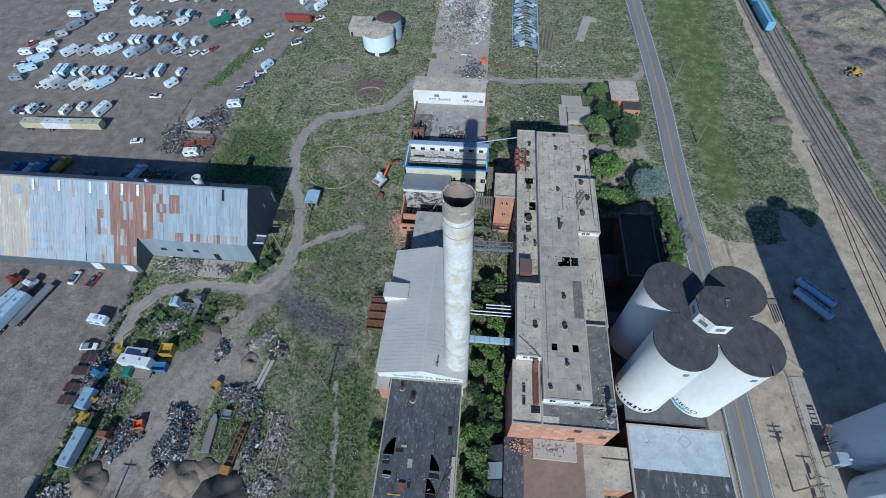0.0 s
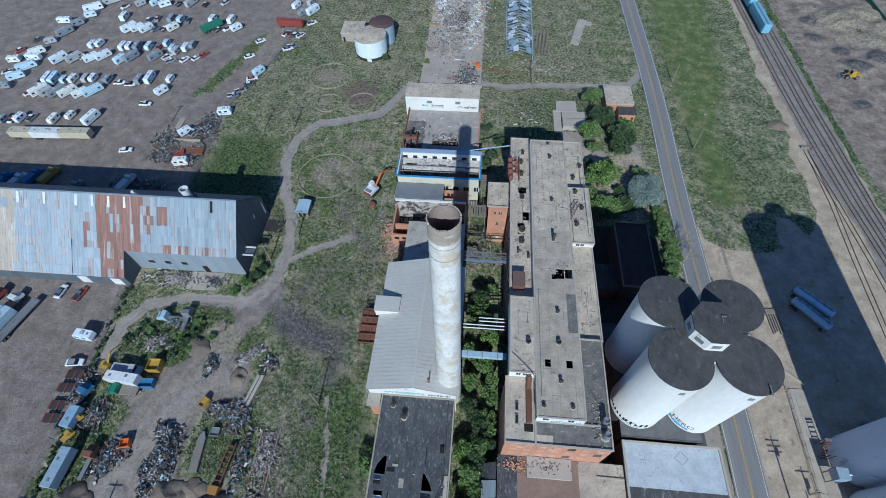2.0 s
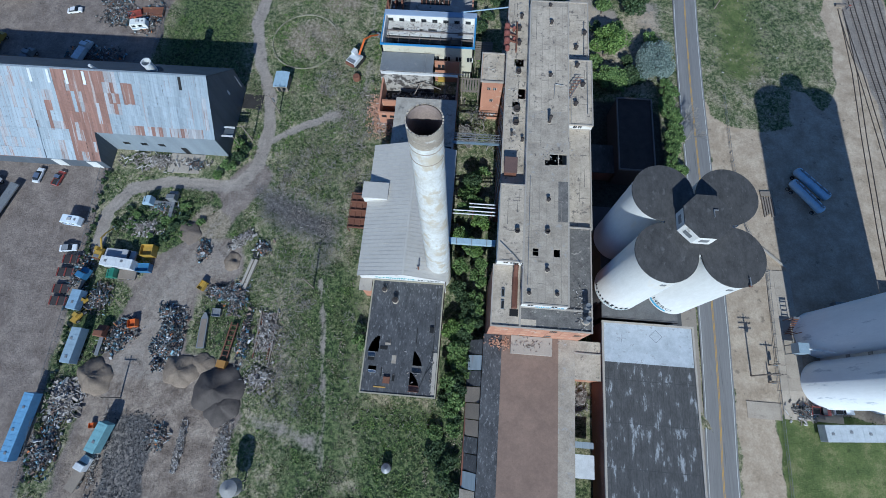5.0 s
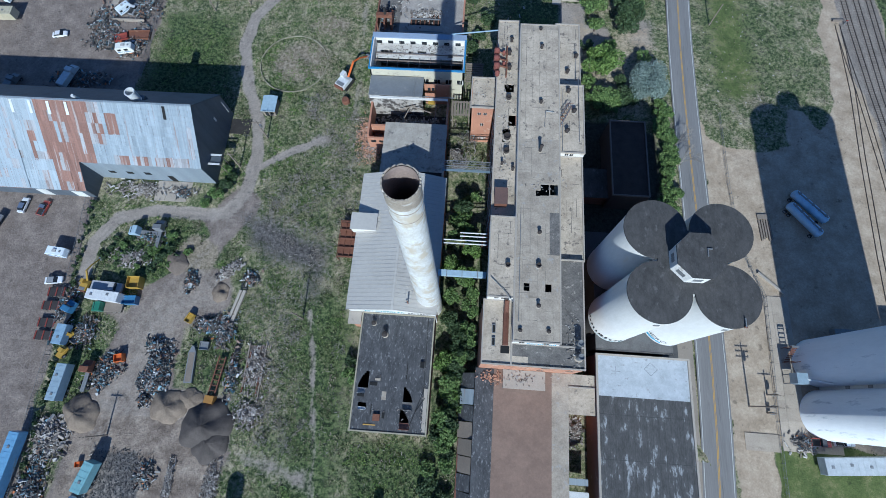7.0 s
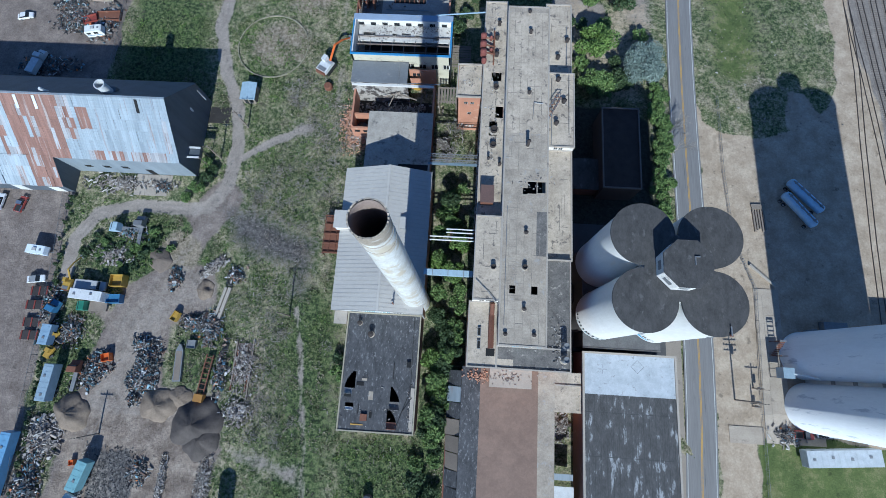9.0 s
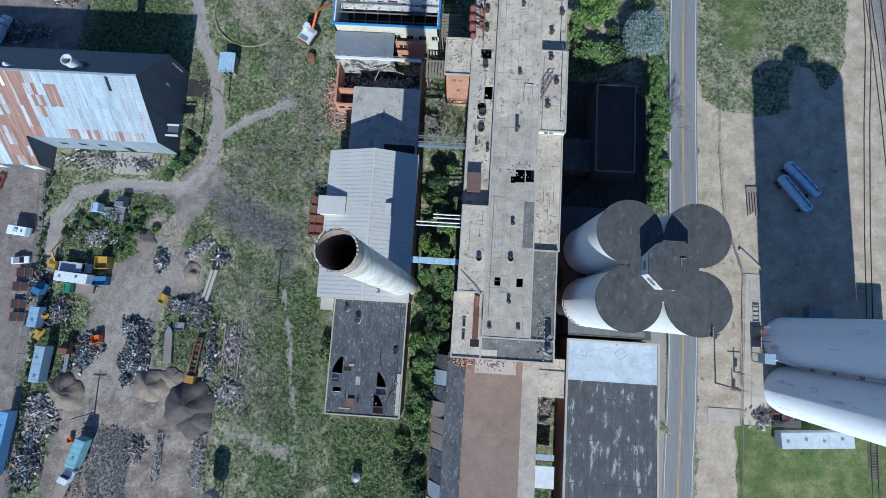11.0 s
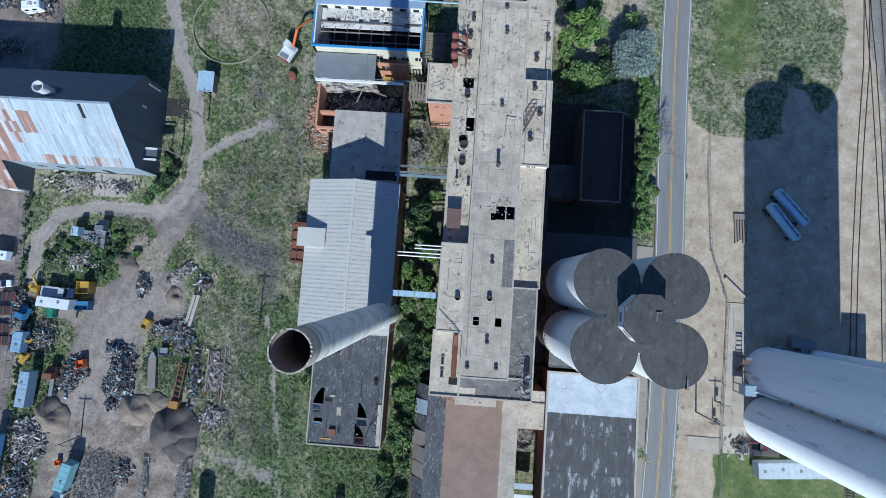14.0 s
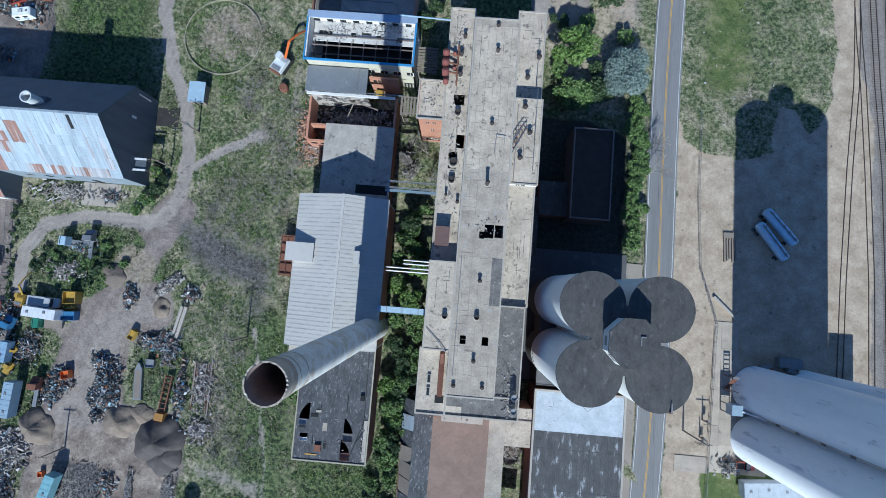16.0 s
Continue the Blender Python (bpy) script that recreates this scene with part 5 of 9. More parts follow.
BARE = surf("bare_bark", (0.33, 0.3, 0.27), (0.22, 0.2, 0.18), fine=5)
bare_tree(64.2, 82.5, 6.5, "bare grey tree leaning over the road", 3, (0.6, 0.2))
bare_tree(63.4, 87.5, 5.5, "bare grey tree in the roadside hedge", 5, (0.5, 0.4))
for i, (x, y) in enumerate(((7.5, 79), (9.5, 83.5), (6, 86), (10.8, 77))):
    bare_tree(x, y, 5.0, "leafless grey shrub in the alley", 20 + i, (0.1, 0.1))
for i, (x, y, r) in enumerate(((44.7, 100, 2.8), (48.6, 100.5, 2.6), (52.4, 102, 2.6), (41, 108, 2.6), (50, 109, 2.4), (61, 99, 1.8), (40.5, 121, 2.6), (48, 121, 2.6), (60.5, 112, 2.0), (58, 118, 2.4))):
    tree("bush", x, y, r, r * 1.2, LEAF if i % 2 else LEAF_DARK, "green shrub in the overgrown court", "bush", 0.4, 1.1, "court shrubs", 50 + i, 6)
# weeds and dry stalks over the waste ground
rgw = np.random.default_rng(8)
KEEP_OUT = [(-21, 6, 8, 151), (12, 35, -60, 113), (33, 60, -60, 31), (7, 14, 87, 97), (-200, -61, 63, 93), (44, 54.5, 68, 91), (35, 61.5, 29, 62), (62, 74, -60, 285), (-21.5, 4, 150, 262)]


def soil_at(px_, py_):
    ix = np.clip(np.searchsorted(xs, px_) - 1, 0, nx - 2)
    iy = np.clip(np.searchsorted(ys, py_) - 1, 0, ny - 2)
    return ix, iy


NP = 400000
wx, wy = rgw.uniform(-105, 118, NP), rgw.uniform(-30, 240, NP)
ix, iy = soil_at(wx, wy)
bare = np.maximum.reduce([w_yard, w_path, w_sand, w_ball, w_cinder * 0.8, w_red * 0.7, w_damp_shade])[iy, ix]


def patches(px_, py_, seed, lo, hi):
    """A smooth uneven field, about -1 to 1, with patches lo to hi metres across."""
    rg = np.random.default_rng(seed)
    out = np.zeros(px_.shape)
    for _ in range(10):
        a, l = rg.uniform(0, 2 * math.pi), rg.uniform(lo, hi)
        k = math.pi / l
        out += np.sin(px_ * k * math.cos(a) + 0.6 * py_ * k * math.sin(a) + rg.uniform(0, 6.3))
    return out / 4


big_p = patches(wx, wy, 1, 6, 18)
clump = 0.6 * lattice(wx, wy, 2.2, 31) + 0.4 * lattice(wx, wy, 1.0, 32)
on_lawn = inside(wx, wy, LAWN) > 0.5
base_ok = ~on_lawn & (bare < 0.35)
for x0, x1, y0, y1 in KEEP_OUT:
    base_ok &= ~((wx > x0) & (wx < x1) & (wy > y0) & (wy < y1))
base_ok &= ~((wx > 74) & (rgw.uniform(size=NP) < 0.82))
base_ok &= ~((wy > 120) & (rgw.uniform(size=NP) < 0.5))
base_ok &= rgw.uniform(size=NP) < 0.35 + 0.65 * (lattice(wx, wy, 3.0, 12) > 0.45)
thin = rgw.uniform(size=NP)
DRY = leaf_material("dry_weed", (0.105, 0.088, 0.058), (0.225, 0.195, 0.132), (0.37, 0.325, 0.24))
FRESH = leaf_material("fresh_weed", (0.04, 0.08, 0.012), (0.095, 0.16, 0.028), (0.19, 0.25, 0.058))
for nm, mt, sel, size, label in (
        ("weeds", WEED, (clump > 0.52) & (thin < 0.8), 0.33, "patchy olive weeds over waste ground"),
        ("fresh_weeds", FRESH, (big_p > 0.1) & (clump < 0.46) & (thin > 0.15), 0.31, "bright green weeds in thick patches"),
        ("dry_weeds", DRY, (big_p < -0.35) & (clump > 0.4) & (clump < 0.62) & (thin > 0.3), 0.3, "grey dry stalks in the rough grass")):
    m_ = base_ok & sel
    qx, qy = wx[m_], wy[m_]
    jx, jy = soil_at(qx, qy)
    n_w, rep = len(qx), 3
    cen = np.stack([np.repeat(qx, rep) + rgw.normal(0, 0.22, n_w * rep), np.repeat(qy, rep) + rgw.normal(0, 0.22, n_w * rep), np.repeat(GZ[jy, jx], rep) + rgw.uniform(0.05, 0.3, n_w * rep)], 1)
    tagged(quads(nm, cen, size, mt, rgw, 0.4), label, "weeds", kind="stuff")


# scattered grey branches and rubble
def sticks(name, pts, length, mat, label, category, seed, thick=0.07):
    rg = np.random.default_rng(seed)
    bm_v, bm_f = [], []
    for x, y, z in pts:
        a, l = rg.uniform(0, math.pi), length * rg.uniform(0.4, 1.3)
        d = np.array([math.cos(a), math.sin(a), rg.normal(0, 0.12)]) * l / 2
        p = np.array([-math.sin(a), math.cos(a), 0]) * thick * rg.uniform(0.6, 2.2)
        u = np.array([0, 0, thick * 1.5])
        c = np.array([x, y, z + 0.12])
        k = len(bm_v)
        for s in (-1, 1):
            bm_v += [tuple(c + s * d - p), tuple(c + s * d + p), tuple(c + s * d + u)]
        bm_f += [(k, k + 1, k + 4, k + 3), (k + 1, k + 2, k + 5, k + 4), (k + 2, k, k + 3, k + 5), (k, k + 2, k + 1), (k + 3, k + 4, k + 5)]
    me = bpy.data.meshes.new(name)
    me.from_pydata(bm_v, [], bm_f)
    me.materials.append(mat)
    return tagged(new(name, me), label, category, kind="stuff")


def cloud(rg, n, x, y, sx, sy, z=0.0, h=0.0):
    return np.stack([rg.normal(x, sx, n), rg.normal(y, sy, n), z + np.abs(rg.normal(0, 1, n)) * h], 1)


rgs = np.random.default_rng(21)
spots = [(-38, 62, 7, 5, 150), (-34, 74, 6, 5, 120), (-32, 86, 5, 5, 90), (-40, 38, 5, 4, 160), (-38, 25, 4, 6, 220), (-37, 14, 4, 4, 160), (-30, 100, 4, 4, 70), (-45, 68, 4, 3, 80), (-24, 78, 3, 6, 80), (-25, 92, 3, 5, 70), (-20, 15, 3, 8, 40), (-34, 4, 6, 3, 90), (-6, 3, 8, 3, 50), (-31, 46, 3, 5, 90)]
sticks("branch_litter", np.concatenate([cloud(rgs, n, x, y, sx, sy) for x, y, sx, sy, n in spots for _ in (0, 1)]), 0.75, TWIG, "grey dead branches strewn over the grass", "branches", 3, 0.035)
sticks("brush_pile", np.concatenate([cloud(rgs, 70, x, y, 1.5, 1.1, 0, 0.45) for x, y in ((-44, 64), (-41.7, 68.6), (-37.7, 73.3), (-33.9, 64.6), (-38.7, 54), (-30, 51.7), (-28.8, 74), (-36, 99), (-38.5, 94), (-25, 67), (-31, 57), (-24, 60), (-39, 60), (-34, 30), (-37, 12), (-33, 8), (-28, 83), (-30.5, 85.5), (-27.6, 80.2), (-25.5, 92.5), (-32, 88), (2.8, 81), (4.4, 83.8), (3.2, 78.5))]), 0.9, leaf_material("grey_brush", (0.1, 0.085, 0.07), (0.205, 0.178, 0.152), (0.35, 0.31, 0.27)), "tangled grey brushwood piles in the grass", "brushwood", 13, 0.03)
rub = [(-19, 84.5, 2.5, 2.5, 90, 0.5), (-17, 91, 3, 2, 80, 0.8), (-6, 91, 5, 2, 120, 0.8), (-83, 66.8, 3.5, 1.3, 170, 0.2), (-72, 66.8, 3, 0.8, 40, 0.2), (-12, 130, 6, 5, 60, 4.6), (-6, 200, 6, 20, 420, 0.6), (-2, 160, 3, 3, 70, 0.5), (20, 142, 4, 4, 60, 0.0), (30, 176, 6, 3, 60, 0.0), (88, 13, 2, 1.2, 60, 0)]
LITTER = leaf_material("rubble_mix", (0.1, 0.085, 0.075), (0.27, 0.235, 0.205), (0.46, 0.44, 0.42))
rgl = np.random.default_rng(23)
for nm, sel, lab in (("rubble", rub, "broken planks, bricks and plaster rubble"),):
    sticks(nm, np.concatenate([cloud(rgl, n, x, y, sx, sy, z) for x, y, sx, sy, n, z in sel]), 1.1, LITTER, lab, "rubble", 5, 0.13)
sticks("pale_stones", np.stack([rgl.uniform(76, 112, 260), rgl.uniform(92, 230, 260), np.zeros(260)], 1), 0.5, LITTER, "pale stones and litter in the east field", "stones", 6, 0.1)
sticks("brick_rubble", np.concatenate([cloud(rgl, 700, -21.6, 88, 1.2, 2.4, 0, 0.4), cloud(rgl, 420, -19.5, 82.8, 1.8, 1.8, 0, 0.4), cloud(rgl, 90, 16.5, 22.5, 1.6, 0.8, 8.6, 0.1)]), 0.34, BRICK_PALE, "heap of fallen orange bricks", "bricks", 9, 0.1)


# ---- vehicles ----
def extr_y(bm, xz, y0, y1):
    a = [bm.verts.new((x, y0, z)) for x, z in xz]
    b = [bm.verts.new((x, y1, z)) for x, z in xz]
    bm.faces.new(a), bm.faces.new(b[::-1])
    for i in range(len(xz)):
        j = (i + 1) % len(xz)
        bm.faces.new((a[j], a[i], b[i], b[j]))


def wheel(parent, x, y, r=0.38, w=0.26):
    bm = bmesh.new()
    tube(bm, (x, y - w / 2, r), (x, y + w / 2, r), r, 14)
    t = part("wheel", bm, RUBBER, parent)
    bm = bmesh.new()
    s = 1 if y > 0 else -1
    tube(bm, (x, y + s * w / 2, r), (x, y + s * (w / 2 + 0.02), r), r * 0.6, 10)
    part("rim", bm, STEEL, t)


RV_PAINT = palette("camper_paint", [(0.9, 0.97, 1), (0.92, 0.93, 0.88), (0.62, 0.8, 0.92), (0.86, 0.94, 1), (0.5, 0.52, 0.53), (0.7, 0.86, 0.95), (0.3, 0.34, 0.38), (0.86, 0.93, 1)])
CAR_PAINT = palette("car_paint", [(1, 1, 1), (0.95, 0.95, 0.98), (0.1, 0.1, 0.11), (0.35, 0.36, 0.38), (0.95, 0.97, 1), (0.16, 0.2, 0.3), (0.45, 0.1, 0.08), (0.7, 0.7, 0.72)], 0.3, 0.1)
JUNK_PAINT = palette("junk_paint", [(0.3, 0.14, 0.09), (0.2, 0.2, 0.22), (0.16, 0.3, 0.52), (0.85, 0.85, 0.85), (0.75, 0.45, 0.1), (0.25, 0.2, 0.17), (0.5, 0.5, 0.53), (0.65, 0.2, 0.06)], 0.6, 0.2)


def camper(L_=7.0, W=2.5, H=2.6, label="parked white camper trailer with roof vents", paint_=None):
    T = thing("camper_trailer", label, "camper", "parked campers")
    h = L_ / 2
    z0 = 0.55
    bm = bmesh.new()
    extr_y(bm, [(-h, z0), (h - 0.35, z0), (h, z0 + 0.7), (h - 0.25, z0 + H - 0.25), (h - 0.6, z0 + H), (-h + 0.3, z0 + H), (-h, z0 + H - 0.3)], -W / 2, W / 2)
    bmesh.ops.bevel(bm, geom=bm.edges[:], offset=0.06, segments=1, affect="EDGES")
    part("body", bm, paint_ or RV_PAINT, T)
    for s in (-1, 1):
        for x0, x1 in ((-h + 0.6, -h + 1.7), (h - 2.6, h - 1.4)):
            bx("window", GLASS, T, x0, x1, s * W / 2 - 0.02, s * (W / 2) + 0.02, z0 + 1.2, z0 + 1.9)
        wheel(T, -0.5, s * (W / 2 - 0.25)), wheel(T, -1.4, s * (W / 2 - 0.25))
    bx("roof_air_unit", surf("ac_grey", (0.5, 0.5, 0.5)), T, -0.5, 0.5, -0.4, 0.4, z0 + H, z0 + H + 0.3)
    bx("roof_vent", STEEL, T, h * 0.5, h * 0.5 + 0.45, -0.25, 0.25, z0 + H, z0 + H + 0.14)
    bx("stripe", BLUE_PAINT, T, -h + 0.2, h - 0.5, -W / 2 - 0.015, -W / 2 + 0.02, z0 + 0.7, z0 + 0.85)
    bx("hitch", STEEL, T, h - 0.05, h + 0.9, -0.1, 0.1, 0.5, 0.62)
    return T


def car(kind_="car", label="parked sedan car with dark glass"):
    T = thing(kind_, label, "car" if kind_ == "car" else "pickup", "parked cars")
    W = 0.9
    bm = bmesh.new()
    extr_y(bm, [(-2.25, 0.3), (2.25, 0.3), (2.3, 0.65), (2.1, 0.85), (1.1, 0.95), (-2.2, 0.98), (-2.3, 0.7)], -W, W)
    bmesh.ops.bevel(bm, geom=bm.edges[:], offset=0.07, segments=1, affect="EDGES")
    part("body", bm, CAR_PAINT, T)
    bm = bmesh.new()
    if kind_ == "car":
        extr_y(bm, [(-1.75, 0.95), (1.15, 0.94), (0.45, 1.4), (-1.15, 1.4)], -W + 0.12, W - 0.12)
        rf = (-1.1, 0.4)
    else:
        extr_y(bm, [(-0.35, 0.95), (1.25, 0.94), (0.75, 1.55), (-0.25, 1.55)], -W + 0.1, W - 0.1)
        rf = (-0.25, 0.7)
    part("glasshouse", bm, GLASS, T)
    z = 1.4 if kind_ == "car" else 1.55
    bx("roof", CAR_PAINT, T, rf[0], rf[1], -W + 0.15, W - 0.15, z - 0.01, z + 0.05)
    if kind_ != "car":
        bx("bed_floor", RUBBER, T, -2.15, -0.45, -W + 0.15, W - 0.15, 0.985, 1.0)
        for s in (-1, 1):
            bx("bed_side", CAR_PAINT, T, -2.25, -0.4, s * W - (0.1 if s > 0 else 0), s * W + (0 if s > 0 else 0.1), 0.98, 1.18)
    for x in (-1.4, 1.4):
        for s in (-1, 1):
            wheel(T, x, s * (W - 0.1), 0.33, 0.22)
    for s in (-1, 1):
        bx("headlight", surf("lamp_lens", (0.7, 0.7, 0.7), rough=0.2), T, 2.22, 2.29, s * 0.6 - 0.18, s * 0.6 + 0.18, 0.62, 0.76)
    return T


def box_trailer(L_, paint_, label, name="box_trailer", H=2.7, W=2.5):
    T = thing(name, label, "trailer")
    bm = bmesh.new()
    box(bm, -L_ / 2, L_ / 2, -W / 2, W / 2, 1.1, 1.1 + H)
    bmesh.ops.bevel(bm, geom=bm.edges[:], offset=0.06, segments=1, affect="EDGES")
    part("body", bm, paint_, T)
    bx("chassis", STEEL, T, -L_ / 2 + 0.3, L_ / 2 - 0.3, -0.5, 0.5, 0.8, 1.1)
    for x in (-L_ / 2 + 1.2, -L_ / 2 + 2.4):
        for s in (-1, 1):
            wheel(T, x, s * (W / 2 - 0.3), 0.5, 0.4)
    for k in range(max(2, int(L_ / 1.2))):
        x = -L_ / 2 + (k + 0.5) * L_ / max(2, int(L_ / 1.2))
        bx("roof_rib", paint_, T, x - 0.04, x + 0.04, -W / 2 + 0.05, W / 2 - 0.05, 1.1 + H, 1.14 + H)
    for k in range(max(1, int(L_ / 4))):
        x = -L_ / 2 + (k + 0.35) * L_ / max(1, int(L_ / 4))
        bx("roof_hatch", STEEL, T, x - 0.3, x + 0.3, -0.35 + 0.4 * (k % 2), 0.2 + 0.4 * (k % 2), 1.1 + H, 1.24 + H)
    for s in (-0.6, 0.6):
        bx("landing_leg", STEEL, T, L_ / 2 - 2, L_ / 2 - 1.85, s - 0.08, s + 0.08, 0.02, 0.9)
    return T


def truck_cab(paint_, label, flat=0.0, name="truck"):
    T = thing(name, label, "truck")
    bm = bmesh.new()
    extr_y(bm, [(0, 0.9), (2.9, 0.9), (2.95, 1.7), (1.7, 1.95), (1.5, 2.9), (0.1, 3.0)], -1.15, 1.15)
    bmesh.ops.bevel(bm, geom=bm.edges[:], offset=0.08, segments=1, affect="EDGES")
    part("cab", bm, paint_, T)
    bx("windscreen", GLASS, T, 1.55, 1.74, -0.95, 0.95, 2.02, 2.75)
    bx("chassis", STEEL, T, -4.5, 0.1, -0.5, 0.5, 0.7, 1.0)
    if flat:
        bx("bed", paint_ if flat > 1 else WOOD, T, -4.8, -0.2, -1.2, 1.2, 1.0, 1.0 + flat)
    for x in (-3.6, -2.4, 2.0):
        for s in (-1, 1):
            wheel(T, x, s * 0.95, 0.5, 0.35)
    return T


def put(proto, x, y, turn, z=-0.08, scale=1.0):
    o = copy_thing(proto, pose(x, y, z, 0, 0, turn))
    if scale != 1.0:
        o.scale = (scale,) * 3
    return o


def gone(proto):
    for o in (*proto.children_recursive, proto):
        bpy.data.objects.remove(o)


rv = random.Random(77)
protos = [camper(6.2), camper(8.2, 2.5, 2.9, "long white camper trailer with dark windows"), camper(9.6, 2.55, 3.0, "big pale fifth-wheel camper trailer"), camper(5.2, 2.3, 2.3, "small pale camper trailer")]
sedan, pick = car(), car("pickup_truck", "parked pickup truck with open bed")


def row(points, turn, jitter=6, pool=(0, 1, 2, 0), flip=True):
    for x, y in points:
        odd = rv.random()
        one = sedan if odd < 0.07 else pick if odd < 0.15 else protos[rv.choice(pool)]
        put(one, x + rv.uniform(-0.4, 0.4), y + rv.uniform(-0.5, 0.5), turn + rv.uniform(-jitter, jitter) + (180 if flip and rv.random() < 0.3 else 0), scale=1.0 if odd < 0.15 else rv.uniform(0.74, 0.9))


row([(x, 196 + (x + 135) * 0.05) for x in (-158, -154.3, -150.5, -146.5, -142.5, -138.5, -117, -113, -109)], 54, 5, (0, 1, 1, 0))
row([(x, 203.5) for x in (-165, -153, -149.5, -142, -137.5, -133.5, -122, -113)], 88, 8, (0, 3, 0))
row([(-178.2, 170.2), (-171.5, 171), (-168, 173), (-163.8, 171.5), (-159.8, 173), (-151, 171), (-146.8, 173), (-136.5, 174), (-132, 175), (-119, 174.5), (-123, 173)], 60, 8, (0, 1, 1))
row([(-169, 181), (-165.8, 182), (-154, 180), (-151, 181), (-148, 180.5), (-138.5, 181.5), (-135.6, 184), (-132, 180.5), (-126, 181), (-123.5, 183), (-129, 179), (-143, 181)], 86, 7, (0, 3, 0))
row([(-178, 147.5), (-174, 148), (-170.5, 147.5), (-166.5, 147.8), (-162, 148.5), (-156, 148), (-152, 150)], 56, 6, (1, 1, 2, 0))
row([(-178, 156), (-175, 156), (-172, 156.4), (-167.5, 156), (-164.2, 156.5), (-159, 157), (-156, 157.6), (-149.7, 157), (-135.6, 157.4), (-132.4, 158.6), (-123.8, 159.4)], 88, 6, (0, 1, 3))
row([(-178.5, 131.5), (-175, 132), (-172, 132.5), (-168.5, 133), (-158, 132.4), (-152.9, 134.2), (-144, 133.8)], 84, 8, (0, 1, 3))
row([(-124, 151), (-104.4, 128.8), (-88, 166)], 56, 6, (0, 0))
row([(-170, 214), (-163, 216), (-156, 217), (-151, 216), (-144.4, 217.5), (-138, 218), (-131, 217), (-122, 219), (-172, 226), (-160, 229), (-150, 230), (-140, 231), (-128, 231), (-118, 232), (-90, 226), (-84, 228), (-79, 232), (-86, 218), (-80, 221), (-82, 212), (-77, 214)], 60, 25)
row([(-197, 184.5), (-190, 182.8), (-192.4, 199), (-185, 198), (-183, 205), (-183.8, 211), (-196, 160.7), (-189.4, 157), (-189.3, 163.7), (-190, 170.5), (-191, 175), (-191, 151), (-198, 168), (-200, 176), (-187, 190), (-178, 218), (-176, 226), (-182, 222)], 30, 30)
for x, y, a in ((-127.2, 143.6, 5), (-122.8, 118, 12), (-90, 158.5, 35), (-92, 154, 30), (-94, 150.8, 20), (-96, 177, 35), (-94.7, 188.6, 40), (-81, 183.5, 30), (-79.5, 185.5, 20), (-85, 195, 70), (-83, 195.3, 75), (-80.6, 194.6, 70), (-78, 194, 60), (-90, 162, 20), (-101.8, 129, 75), (-139.2, 155.2, 5), (-144, 156, 10), (-116.5, 177, 60), (-129, 172, 40), (-114, 60, 85), (-108, 59.5, 78), (-98.4, 39.6, 8), (-75.3, 204, 40), (97, 14.3, 3), (91.8, 13.8, 0)):
    put(sedan if rv.random() < 0.5 else pick, x, y, a)
for x, y, a in ((-93.3, 140.2, 10), (-99, 47, -5), (-99.5, 113, 10)):
    put(protos[3], x, y, a)
for q in (*protos, sedan, pick):
    gone(q)

WHITE_P, BLUE_P, YEL_P, ORG_P, RED_P, TEAL_P, GRN_P, CREAM_P = (paint(n, c) for n, c in (("white_paint", (0.72, 0.73, 0.74)), ("blue_paint", (0.07, 0.19, 0.36)), ("yellow_paint", (0.46, 0.3, 0.055)), ("orange_paint", (0.62, 0.15, 0.03)), ("red_paint", (0.27, 0.06, 0.045)), ("teal_paint", (0.25, 0.44, 0.48)), ("green_paint", (0.05, 0.2, 0.13)), ("cream_paint", (0.55, 0.5, 0.36))))
GREYBLUE_P = paint("greyblue_paint", (0.33, 0.42, 0.5))
PALEBLUE_P = paint("paleblue_paint", (0.4, 0.52, 0.62), 0.5)


def spot(T, x, y, turn, z=-0.06):
    T.matrix_basis = pose(x, y, z, 0, 0, turn)
    return T


spot(box_trailer(30.5, CREAM_P, "very long cream and white storage trailer row", H=2.6, W=3.2), -153.5, 123.3, 2.3)
spot(box_trailer(11, WHITE_P, "white middle section of storage trailer row", H=2.62, W=3.25), -155, 123.2, 2.3)
spot(box_trailer(15, paint("deep_blue", (0.2, 0.38, 0.6)), "long blue semi trailer beside the yard fence"), -93.6, -4.5, 86)
spot(box_trailer(12.5, PALEBLUE_P, "long blue-grey flat top trailer in the yard"), -128.5, 47.5, 68)
spot(box_trailer(14, STEEL, "grey flat trailer beside parked trucks", H=0.5), -120.8, 50, 75)
spot(box_trailer(13, PALEBLUE_P, "pale blue tank-like trailer in the yard"), -125, 46.5, 75)
spot(box_trailer(8.6, GREYBLUE_P, "grey-blue caravan shell at the yard fence"), -87, 14.6, 87)
spot(box_trailer(8.4, WHITE_P, "white semi trailer among yard machines"), -82.2, 36, -4)
spot(box_trailer(6.6, TEAL_P, "teal topped box trailer by the cinder yard"), -74.3, -5.3, 75)
spot(box_trailer(16.5, paint("grey_trailer", (0.5, 0.53, 0.56)), "long grey site trailer with mottled roof", H=2.4, W=3.6), 98.3, 9.6, 4.5)
spot(box_trailer(12, RED_P, "red storage container in the camper lot", H=2.6), -84.3, 201, -4)
spot(box_trailer(10, GRN_P, "dark green dumpster trailer in the lot", H=2.2), -120, 197, 50)
